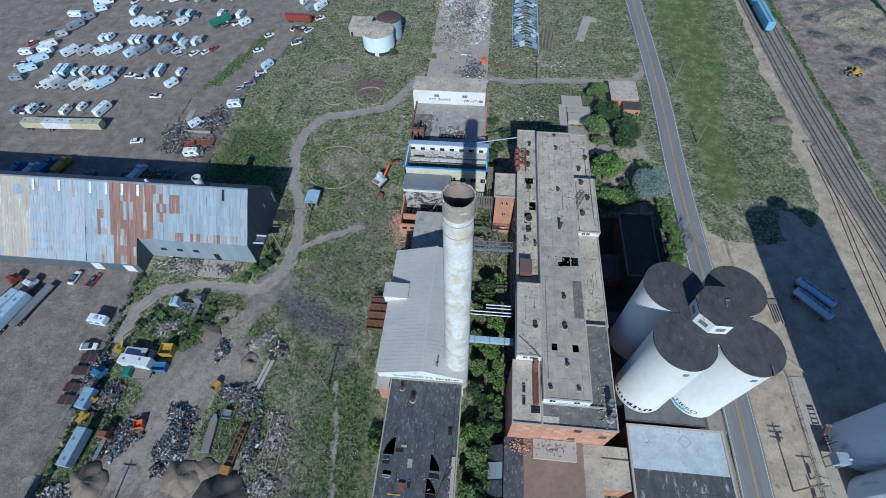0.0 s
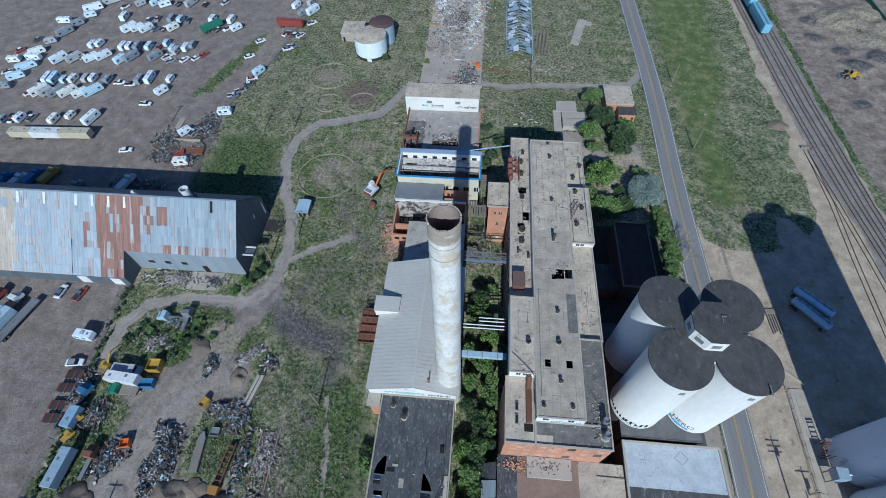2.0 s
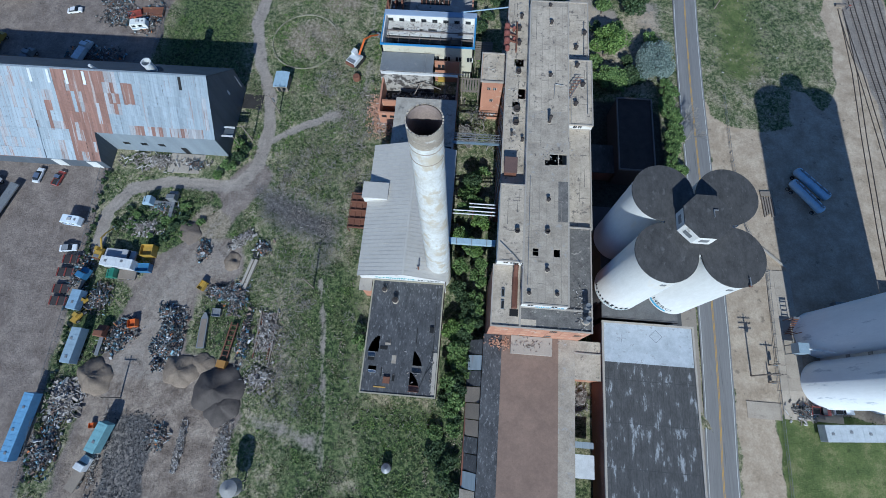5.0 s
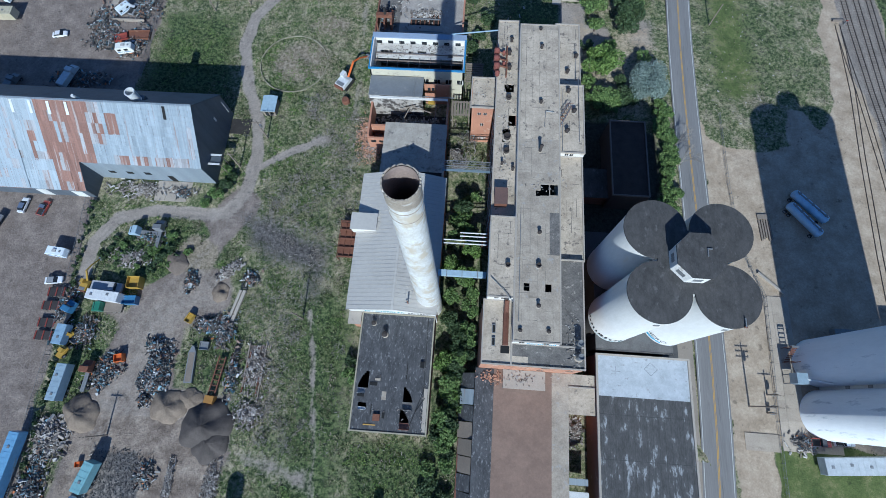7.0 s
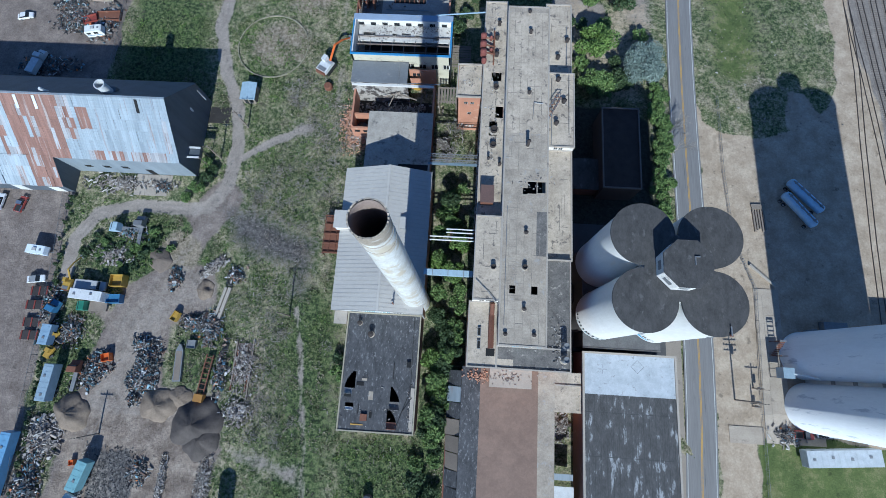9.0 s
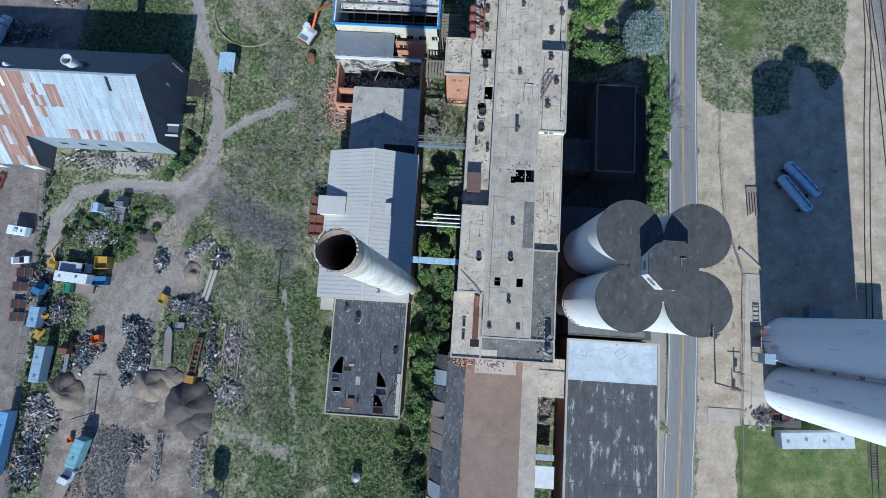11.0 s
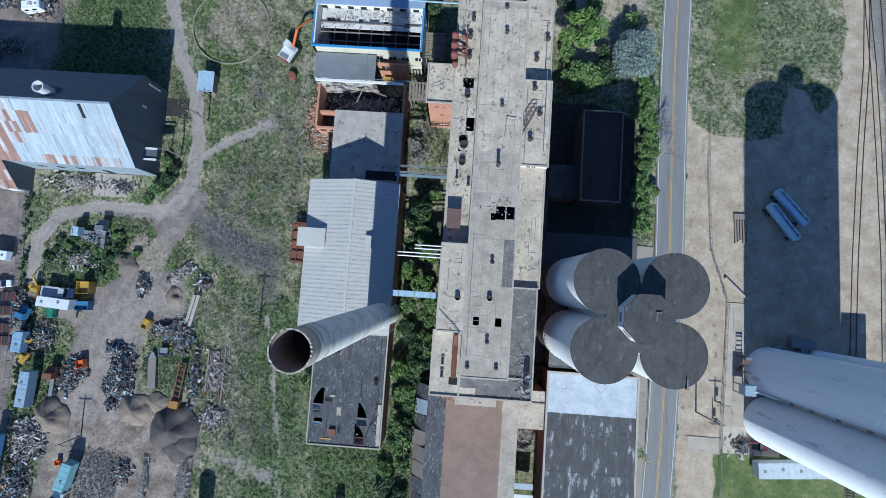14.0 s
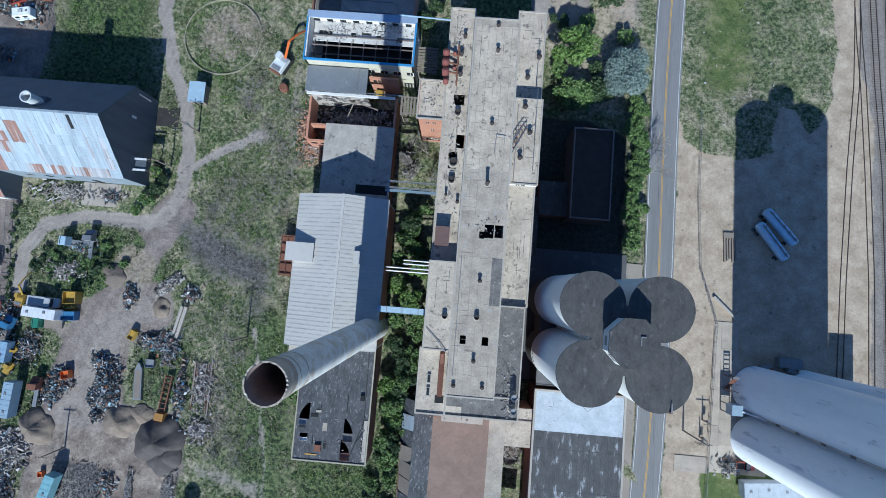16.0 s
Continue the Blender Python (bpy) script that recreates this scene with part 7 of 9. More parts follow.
for y in (71.8, 73.2):
    bx("chord", STEEL, tb, 1.6, 13.6, y, y + 0.15, 12.7, 12.85)
    bx("chord", STEEL, tb, 1.6, 13.6, y, y + 0.15, 14.0, 14.15)
    for k in range(9):
        bm = bmesh.new()
        x = 1.8 + k * 1.3
        tube(bm, (x, y + 0.07, 12.8), (x + 0.65, y + 0.07, 14.1), 0.06, 5), tube(bm, (x + 0.65, y + 0.07, 14.1), (x + 1.3, y + 0.07, 12.8), 0.06, 5)
        part("lacing", bm, STEEL, tb)
cb = thing("conveyor_tube", "pale blue sloping conveyor tube to the mill roof", "conveyor")
bm = bmesh.new()
tube(bm, (1.0, 113.4, 12.2), (13.9, 108.6, 19.6), 0.18, 10)
part("tube", bm, PALEBLUE_P, cb)
tr = thing("timber_trestle", "weathered timber platforms beside the blue-rimmed house", "platform")
for k in range(9):
    bx("plank", WOOD, tr, 5.6, 10.6, 102.6 + 0.75 * k, 103.1 + 0.75 * k, 6.0, 6.12)
for k in range(7):
    bx("plank", WOOD, tr, 2.4 + 0.78 * k, 2.9 + 0.78 * k, 91.5, 96.3, 6.0, 6.12)
for x, y in ((5.8, 103), (10.2, 103), (5.8, 108.6), (10.2, 108.6), (2.6, 92), (7.2, 92), (2.6, 96), (7.2, 96)):
    bx("post", WOOD, tr, x, x + 0.25, y, y + 0.25, 0, 6)
for y in (103, 108.6):
    bx("bearer", WOOD, tr, 5.6, 10.6, y, y + 0.25, 5.7, 6.0)
for y in (92, 96):
    bx("bearer", WOOD, tr, 2.4, 7.6, y, y + 0.25, 5.7, 6.0)
# open bay east of the grey roof
bx("wall", BRICK, grey, -5.5, 1.5, 99.2, 99.6, 0, 8.5)
bx("frame_beam", STEEL, grey, -5.6, 3.0, 95.0, 95.2, 8.8, 9.0)
bx("frame_beam", STEEL, grey, -8.0, -7.8, 95.0, 100.9, 9.5, 9.7)
for x in (-4.6, -3.5):
    bx("window", GLASS, grey, x, x + 0.8, 99.14, 99.19, 6.2, 7.4)
bx("yellow_tank", YEL_P, grey, -4.5, -2.6, 97.2, 98.4, 2.5, 3.4)
bx("white_ledge", WHITE_WALL, grey, -20, 1.4, 94.0, 94.55, 8.8, 9.25)
for (x0, y0, z0_), (x1, y1, z1_) in (((-11.5, 88.4, 4.6), (-9.0, 93.8, 6.2)), ((-8.8, 93.9, 6.0), (-3.2, 92.6, 5.2)), ((-12.2, 93.2, 5.0), (-7.5, 93.9, 6.6)), ((-2.6, 89, 3.0), (-1.8, 94, 5.6))):
    bm = bmesh.new()
    tube(bm, (x0, y0, z0_), (x1, y1, z1_), 0.16, 5)
    part("rafter", bm, WOOD, ruin, "fallen roof timber")
for x0 in (-19.2, -16.9):
    bx("window", BLACK, ruin, x0, x0 + 1.4, 83.44, 83.495, 3.6, 4.6)
frame_n = thing("rusty_boiler", "rusty red boiler frame standing on the stripped floor", "boiler", at=(-19.5, 123.5, 4.5))
for x in (-2.2, 0, 2):
    bx("column", RUST, frame_n, x, x + 0.5, -2.5, 2.5, 0, 2.8)
bx("drum", RUST, frame_n, -2.2, 2.5, -0.6, 0.6, 2.8, 3.8)
bm = bmesh.new()
tube(bm, (0.4, 0, 3.6), (0.4, 0, 6.0), 0.4, 12)
part("stub_stack", bm, SOOT_SHADE, frame_n)
pitf = thing("machine_pit", "dark machine pit with twisted rusty frames", "pit")
bx("void", BLACK, pitf, -12, -3, 123.4, 127.4, 4.5, 4.52)
for k in range(7):
    bx("bar", RUST, pitf, -11.8 + 1.35 * k, -11.5 + 1.35 * k, 123.4, 127.4, 4.52, 4.9)
bx("bar", STEEL, pitf, -12, -3, 125, 125.3, 4.9, 5.2)
for y in (118, 121):
    bx("bar", STEEL, pitf, -14, -2, y, y + 0.2, 4.52, 4.7)

# ---- boiler house and black roof furniture ----
for x, y, l in ((-6.2, 59.7, 3.2), (-8.7, 46, 1.6), (-9.0, 62, 1.6), (-4.6, 52, 2.5)):
    T = thing("roof_snow_guard", "short dark rail on the ribbed roof", "rail", "roof rails", at=(x, y, 15.2 - abs(x + 6.8) * 0.28))
    bx("bar", STEEL, T, -0.1, 0.1, -l / 2, l / 2, 0.55, 0.75)
    bx("foot", STEEL, T, -0.08, 0.08, -l / 2, -l / 2 + 0.2, 0, 0.6)
    bx("foot", STEEL, T, -0.08, 0.08, l / 2 - 0.2, l / 2, 0, 0.6)
T = thing("roof_ladder_box", "dark louvred vent on the boiler house roof", "vent", at=(-2.8, 55.3, 14.4))
bx("body", TIN_DARK, T, -0.6, 0.6, -1.3, 1.3, 0, 1.2)
bx("cap", METAL_ROOF, T, -0.75, 0.75, -1.4, 1.4, 1.2, 1.3)
T = thing("roof_stub", "small rusty pipe stub at the gable end", "pipe", at=(-3.5, 36.8, 14.7))
bm = bmesh.new()
tube(bm, (0, 0, 0), (0, 0, 2.2), 0.15, 8)
part("pipe", bm, RUST, T)
bx("bracket", STEEL, T, -0.5, 0.2, -0.1, 0.1, 0.9, 1.1)
vent(-8.6, 30.2, 9.8, 0.5, 1.0)
vent(-11.4, 32.6, 9.8, 0.4, 0.7)


def peel(x0, x1, y, run, h, parent, mat):
    """A torn roof sheet that curls up and over along the south edge of its hole."""
    bm = bmesh.new()
    n, m = 8, 5
    grid = [[bm.verts.new((x0 + (x1 - x0) * (0.08 * math.sin(3.0 * i / n) + j / m * (1 - 0.12 * i / n)), y - run * math.sin(1.9 * i / n), 9.82 + h * 0.5 * (1 - math.cos(2.4 * i / n)) + 0.06 * math.sin(4 * j / m))) for j in range(m + 1)] for i in range(n + 1)]
    for i in range(n):
        for j in range(m):
            bm.faces.new((grid[i][j], grid[i][j + 1], grid[i + 1][j + 1], grid[i + 1][j]))
    part("torn_sheet", bm, mat, parent)


peel(-3.4, -1.0, 15.9, 1.7, 1.0, blackh, ROOF_CHAR)
peel(-3.7, -1.3, 11.6, 1.4, 1.0, blackh, BRICK_DARK)
peel(-13.5, -11.8, 18.3, 1.2, 0.8, blackh, STEEL)
peel(-13.0, -11.2, 14.3, 0.6, 0.4, blackh, WHITE_WALL)
bx("yellow_board", LINE_YELLOW, blackh, -11.4, -8.7, 10.6, 10.85, 9.82, 9.9)
for d, m in (((-9.4, -7.9, 11.6, 13.0, 9.82, 10.3), RUST), ((-9.8, -8.6, 20.0, 20.5, 9.82, 9.9), ROOF_GREY), ((-13.4, -11.9, 16.4, 17.0, 9.82, 9.88), BLACK), ((-10.9, -9.2, 18.9, 19.7, 9.82, 9.88), BLACK), ((-2.9, -2.75, 20.8, 24.3, 9.82, 9.9), BLACK), ((-7.5, -6.9, 12.2, 13.4, 9.82, 9.87), BLACK), ((-10.1, -9.9, 13, 15, 9.82, 9.88), BLACK), ((-8.0, -7.0, 16.0, 17.8, 9.805, 9.815), ROOF_GREY), ((0.0, 0.9, 23.4, 24.6, 9.82, 10.3), BLACK), ((1.3, 2.1, 10, 19, 9.82, 9.9), RIMC)):
    bx("roof_litter", m, blackh, *d)
# hanging cable on the black roof
bm = bmesh.new()
for a, b in (((-1.5, 10.5), (1.2, 18.6)), ((1.2, 18.6), (1.0, 34.5)), ((-0.4, 13.8), (1.6, 17))):
    tube(bm, (*a, 9.95), (*b, 9.95), 0.06, 5)
part("cable", bm, RUBBER, blackh)
stair = thing("brick_porch", "small orange brick porch at the boiler house corner", "porch")
bx("wall", BRICK, stair, -17.4, -14.7, 33.0, 35.1, 0, 9.5)
bx("cap", RIMC, stair, -17.6, -14.6, 32.2, 35.15, 9.5, 9.7)



# ---- shed fittings ----
cyl = thing("shed_ventilator", "large round white ventilator on the shed ridge", "ventilator", at=(-77.2, 84.2, 17.0))
bm = bmesh.new()
ring(bm, 0, 0, [(1.15, -1.0), (1.15, 3.4), (1.3, 3.4), (1.3, 3.7), (1.05, 3.7), (1.05, 1.0)], 28, cap1=True)
part("drum", bm, surf("vent_white", (0.6, 0.62, 0.63), (0.45, 0.46, 0.47)), cyl, smooth=False)
bx("curb", TIN_DARK, cyl, -1.5, 1.5, -1.5, 1.5, -1.4, 0.3)
T = thing("shed_pipe", "leaning white vent pipe on the shed roof", "pipe", at=(-91.5, 83.2, 17.6))
bm = bmesh.new()
tube(bm, (0, 0, -0.6), (-0.6, -0.4, 2.4), 0.4, 12)
part("pipe", bm, WHITE_P, T)
for x in (-108.5, -103.6, -98.8, -94.1, -118, -126, -68.8):
    y0, y1 = RY - 0.5, RY - 2.9
    z0, z1 = RZ_ + 0.42 - 0.5 * 0.88, RZ_ + 0.42 - 2.9 * 0.88
    bm = bmesh.new()
    v = [bm.verts.new(p) for p in ((x, y0, z0), (x + 0.75, y0, z0), (x + 0.75, y1, z1), (x, y1, z1), (x, y0, z0 + 0.05), (x + 0.75, y0, z0 + 0.05), (x + 0.75, y1, z1 + 0.05), (x, y1, z1 + 0.05))]
    for f in ((3, 2, 1, 0), (4, 5, 6, 7), (0, 1, 5, 4), (1, 2, 6, 5), (2, 3, 7, 6), (3, 0, 4, 7)):
        bm.faces.new([v[i] for i in f])
    part("skylight_strip", bm, BLACK if x > -70 else WHITE_P, shed)
bx("door", BLACK, shed, -74.2, -72.6, SY - 0.06, SY, 0, 3.2)
bx("door", surf("pale_door", (0.75, 0.75, 0.72)), shed, -109.5, -106.5, 63.82, 63.895, 0, 3.4)
bx("door", surf("pale_door", (0.75, 0.75, 0.72)), shed, -99.5, -96.5, 63.82, 63.895, 0, 3.2)
for x in (-90, -85, -80):
    bx("window", GLASS, shed, x, x + 1.8, SY - 0.05, SY, 3.4, 4.6)
porch = thing("shed_awning", "broken white awning on the shed gable", "awning")
for y in (72.6, 75.3):
    bx("board", WHITE_P, porch, -61.7, -58.6, y, y + 0.5, 6.2, 6.35)
bx("sheet", TIN_DARK, porch, -61.6, -58.8, 73.1, 75.3, 5.8, 5.9)
for y in (73, 75.4):
    bx("post", WOOD, porch, -59.0, -58.8, y, y + 0.15, 0, 5.8)
bx("gable_patch", WHITE_P, shed, -61.69, -61.6, 85.0, 85.6, 7.5, 9.0)
bx("gable_patch", WHITE_P, shed, -61.69, -61.6, 91.2, 91.5, 3.0, 7.5)
bx("loading_slab", CONCRETE, None, -75.5, -68.5, 64, 69.9, -0.4, 0.03)
tagged(bpy.data.objects["loading_slab"], "cracked concrete slab before the shed wall", "slab", kind="structure")
# the far western roof past the loose sheets, sheet by sheet in one piece
bm = bmesh.new()
rw = random.Random(9)
faces_rust = []
for r in range(9):
    f0, f1 = r / 9, (r + 1) / 9
    for k in range(62):
        x = -110 - k * 1.0
        ya, yb = RY + (63.7 - RY) * f0, RY + (63.7 - RY) * f1
        za, zb = RZ_ + (4.0 - RZ_) * f0 + 0.3 + rw.uniform(0, 0.05), RZ_ + (4.0 - RZ_) * f1 + 0.24
        f = bm.faces.new([bm.verts.new(p) for p in ((x, ya, za), (x - 0.97, ya, za), (x - 0.97, yb, zb), (x, yb, zb))])
        u = rw.random()
        f.material_index = 2 if x < -126 and u < 0.9 else 1 if u < 0.2 else 0
far_roof = part("far_roof_sheeting", bm, TIN, shed)
far_roof.data.materials.append(TIN_STREAK)
far_roof.data.materials.append(TIN_OCHRE)
far_roof["kind"] = "stuff"

# ---- tanks, rings and huts on the north field ----
def field_ring(x, y, r, label):
    T = thing("concrete_ring", label, "ring wall", "old tank rings", at=(x, y, 0))
    bm = bmesh.new()
    n = 72
    ring(bm, 0, 0, [(r + 0.14, -0.3), (r + 0.14, 0.22), (r - 0.14, 0.22), (r - 0.14, -0.3)], n)
    part("kerb", bm, surf("ring_tan", (0.36, 0.325, 0.24), (0.17, 0.16, 0.105), big=0.5), T)


field_ring(-46.8, 111.2, 10.2, "low pale concrete ring in the grass")
field_ring(-58.2, 166.3, 8.4, "low pale concrete ring in the grass")
field_ring(-55.4, 149.3, 5.2, "small pale concrete ring by the track")
field_ring(-42.2, 150.2, 5.6, "small pale concrete ring by the track")
tank = thing("water_tank", "round pale blue steel tank with tan roof", "tank", at=(-43.9, 183.5, 0))
bm = bmesh.new()
ring(bm, 0, 0, [(6.3, 0), (6.3, 1.2), (6.7, 1.25), (6.7, 8.0)], 56)
part("shell", bm, surf("tank_shell", (0.72, 0.79, 0.82), (0.58, 0.64, 0.67), stretch=(1, 1, 0.25), stain=(0.42, 0.38, 0.33), stain_at=0.6), tank, smooth=False)
bm = bmesh.new()
ring(bm, 0, 0, [(6.85, 8.0), (6.85, 8.15), (0.1, 8.8)], 56)
part("roof", bm, ROOF_TAN, tank)
bm = bmesh.new()
ring(bm, 0, 0, [(6.72, 0), (6.72, 1.3)], 56)
part("burnt_band", bm, SOOT_SHADE, tank)
bx("door", WHITE_P, tank, -0.8, 1.0, -6.85, -6.7, 0, 1.8)
t2 = thing("rusty_tank", "round tank with rusty dark domed roof", "tank", at=(-40.5, 193.2, 0))
bm = bmesh.new()
ring(bm, 0, 0, [(5.2, 0), (5.2, 8.0)], 48)
part("shell", bm, GREYBLUE_P, t2)
bm = bmesh.new()
ring(bm, 0, 0, [(5.35, 8.0), (4.0, 8.9), (2.0, 9.3), (0.05, 9.4)], 48)
part("roof", bm, surf("rust_dome", (0.1, 0.06, 0.055), (0.06, 0.04, 0.038)), t2)


def hut(name, x0, x1, y0, y1, h, wallm, roofm, label, pitch=0.0):
    T = thing(name, label, "hut")
    bx("wall", wallm, T, x0, x1, y0, y1, 0, h)
    bm = bmesh.new()
    extr_y(bm, [(x0 - 0.3, h), (x1 + 0.3, h), (x1 + 0.3, h + 0.15), ((x0 + x1) / 2, h + 0.15 + pitch), (x0 - 0.3, h + 0.15)], y0 - 0.3, y1 + 0.3)
    part("roof", bm, roofm, T)
    bx("door", GLASS, T, x0 + 0.6, x0 + 1.5, y0 - 0.05, y0, 0, 2.0)
    bx("window", GLASS, T, x1 - 1.4, x1 - 0.5, y0 - 0.05, y0, 1.1, 1.9)
    return T


hut("pump_hut", -58.5, -49.5, 191, 200.5, 3.8, CONCRETE, ROOF_TAN, "flat concrete pump hut behind the tank")
hut("field_hut", -52.3, -48.7, 92.5, 97.2, 2.6, WOOD, PALEBLUE_P, "small wooden hut with pale blue tin roof", 0.4)
hut("brick_hut", 50.2, 59.8, 149.6, 160, 4.2, BRICK, ROOF_TAN, "orange brick hut with bare flat roof near the road")
hut("brick_porch_hut", 54.4, 60.4, 145.2, 149.2, 3.2, BRICK, ROOF_DARK, "low dark-roofed brick porch of the hut")
fd = thing("old_foundation", "low concrete foundation of a vanished building", "foundation")
for d in ((32.4, 40, 149, 155, -0.3, 0.6), (34.3, 42.8, 143.8, 149, -0.3, 0.5), (34.2, 42.7, 139.4, 143.8, -0.3, 1.6), (31.2, 34, 137.5, 150, -0.3, 0.3)):
    bx("slab", RIMC, fd, *d)
cp = thing("field_slab", "pale broken concrete slab in the grass", "slab", at=(44.8, 204, 0), turn=-14)
bx("slab", RIMC, cp, -1.8, 1.8, -10, 10, -0.3, 0.12)
bx("slab", RIMC, cp, 1.8, 4.6, 6, 9, -0.3, 0.1)
gh = thing("greenhouse_frame", "long skeletal shed of pale rafters and torn sheets", "shed")
for k in range(22):
    y = 181 + k * 2
    bm = bmesh.new()
    for a, b in (((13, y, 0), (13, y, 3)), ((24, y, 0), (24, y, 3)), ((13, y, 3), (18.5, y, 5)), ((18.5, y, 5), (24, y, 3))):
        tube(bm, a, b, 0.12, 4)
    part("rafter", bm, GREYBLUE_P, gh)
rg_ = random.Random(4)
for k in range(84):
    y, s = 180.5 + rg_.uniform(0, 41), rg_.random() < 0.5
    bm = bmesh.new()
    u = rg_.uniform(0, 0.6)
    x0 = 13 + 5.5 * u if s else 24 - 5.5 * u
    x1 = x0 + (2.0 if s else -2.0)
    z0, z1 = 3.15 + 2 * u, 3.15 + 2 * u + 0.72
    roof_plane(bm, x0, z0, x1, z1, y, y + rg_.uniform(0.8, 2.4), 0.05)
    part("roof_sheet", bm, rg_.choice((TIN, WHITE_P, GREYBLUE_P)), gh)
bx("side_wall", PALEBLUE_P, gh, 24.0, 24.2, 181, 224, 0, 3)
lum = thing("lumber_stack", "stack of long weathered beams on the grass", "lumber")
for k in range(9):
    bx("beam", WOOD, lum, 26 + 0.6 * k, 26.3 + 0.6 * k, 184 + rg_.uniform(0, 3), 203 + rg_.uniform(-2, 4), 0, 0.4)
boom = thing("crane_boom", "rusty lattice crane boom lying on the ground", "boom")
bm = bmesh.new()
for y, z in ((0, 0.1), (0.7, 0.1), (0.35, 0.8)):
    tube(bm, (2.4, 175 + y, z + 0.1), (14.7, 171 + y, z + 0.1), 0.12, 5)
part("chord", bm, RUST, boom)
bx("cab", ORG_P, boom, 0.6, 2.6, 174, 176, 0.5, 2.2)
for k, (x, y, l, w, p) in enumerate(((-6, 166, 9, 1.0, RED_P), (-4, 160, 8, 0.6, STEEL), (-18, 186, 5, 2, YEL_P), (-19, 206, 5, 2.6, YEL_P), (-6, 198, 3, 1.4, YEL_P), (-10, 205, 6, 2, WHITE_P), (-13, 217, 9, 1.4, PALEBLUE_P), (-2, 214, 6, 2, WHITE_P), (-20, 178, 3, 1.6, ORG_P), (-6, 180, 4, 2, WHITE_P), (-4, 174, 3, 2, RUST), (-14, 224, 8, 1.6, PALEBLUE_P), (-5, 222, 6, 2, CREAM_P))):
    T = thing("salvage_pile", "stacked salvaged steel sections on the slab", "salvage", "slab salvage", at=(x, y, 0.5), turn=rg_.uniform(-25, 25))
    for j in range(4):
        bx("section", p if j % 2 == 0 else STEEL, T, -l / 2, l / 2 - 0.5 * (j % 3), -w / 2 + j * w / 4, -w / 2 + (j + 0.8) * w / 4, 0, 0.3 + 0.25 * (j % 2))

# ---- machines ----
def excavator(x, y, turn, label, body_p, arm_p, z=0.0):
    T = thing("excavator", label, "excavator", at=(x, y, z), turn=turn)
    for s in (-1, 1):
        bm = bmesh.new()
        extr_y(bm, [(-1.9, 0.35), (-1.6, 0.02), (1.6, 0.02), (1.9, 0.35), (1.7, 0.85), (-1.7, 0.85)], s * 1.1 - 0.3, s * 1.1 + 0.3)
        part("track", bm, RUBBER, T)
    bx("turntable", STEEL, T, -1.0, 1.0, -0.8, 0.8, 0.85, 1.1)
    bm = bmesh.new()
    extr_y(bm, [(-2.3, 1.1), (1.4, 1.1), (1.4, 1.6), (0.2, 2.2), (-2.2, 2.2)], -1.3, 1.3)
    bmesh.ops.bevel(bm, geom=bm.edges[:], offset=0.08, segments=1, affect="EDGES")
    part("house", bm, body_p, T)
    c = bx("cab", body_p, T, 0.1, 1.5, 0.3, 1.28, 1.6, 2.9)
    bx("cab_window", GLASS, c, 1.5, 1.53, 0.4, 1.2, 1.9, 2.8)
    bm = bmesh.new()
    for a, b, r in (((1.2, -0.2, 1.6), (4.2, -0.2, 4.0), 0.28), ((4.2, -0.2, 4.0), (6.6, -0.2, 2.9), 0.24)):
        tube(bm, a, b, r, 6)
    part("boom", bm, arm_p, T)
    bm = bmesh.new()
    tube(bm, (6.6, -0.2, 2.9), (9.2, -0.2, 0.8), 0.2, 6)
    part("stick", bm, arm_p, T)
    bm = bmesh.new()
    extr_y(bm, [(8.9, 0.9), (9.7, 1.0), (10.0, 0.3), (9.3, 0.02), (8.8, 0.4)], -0.7, 0.3)
    part("bucket", bm, STEEL, T)
    bm = bmesh.new()
    tube(bm, (2.4, -0.2, 2.2), (4.0, -0.2, 3.3), 0.1, 6)
    part("ram", bm, STEEL, T)
    bx("engine_grille", STEEL, T, -2.2, -1.2, -1.0, 1.0, 2.2, 2.3)
    bx("counterweight", RUST, T, -2.7, -2.3, -1.2, 1.2, 1.15, 2.0)
    return T


excavator(-29.9, 104.6, 62, "white and orange excavator parked on the grass", WHITE_P, ORG_P).scale = (1.2, 1.2, 1.2)
excavator(-89.2, 39.0, 80, "yellow excavator in the scrap yard", YEL_P, YEL_P).scale = (0.78, 0.78, 0.78)
drum = thing("rusty_drum", "rusty orange steel drum on the grass", "drum", at=(-29, 98.4, 0))
bm = bmesh.new()
ring(bm, 0, 0, [(1.0, 0), (1.15, 0.2), (1.15, 1.2), (0.9, 1.5)], 20, cap1=True)
part("shell", bm, RUST, drum)


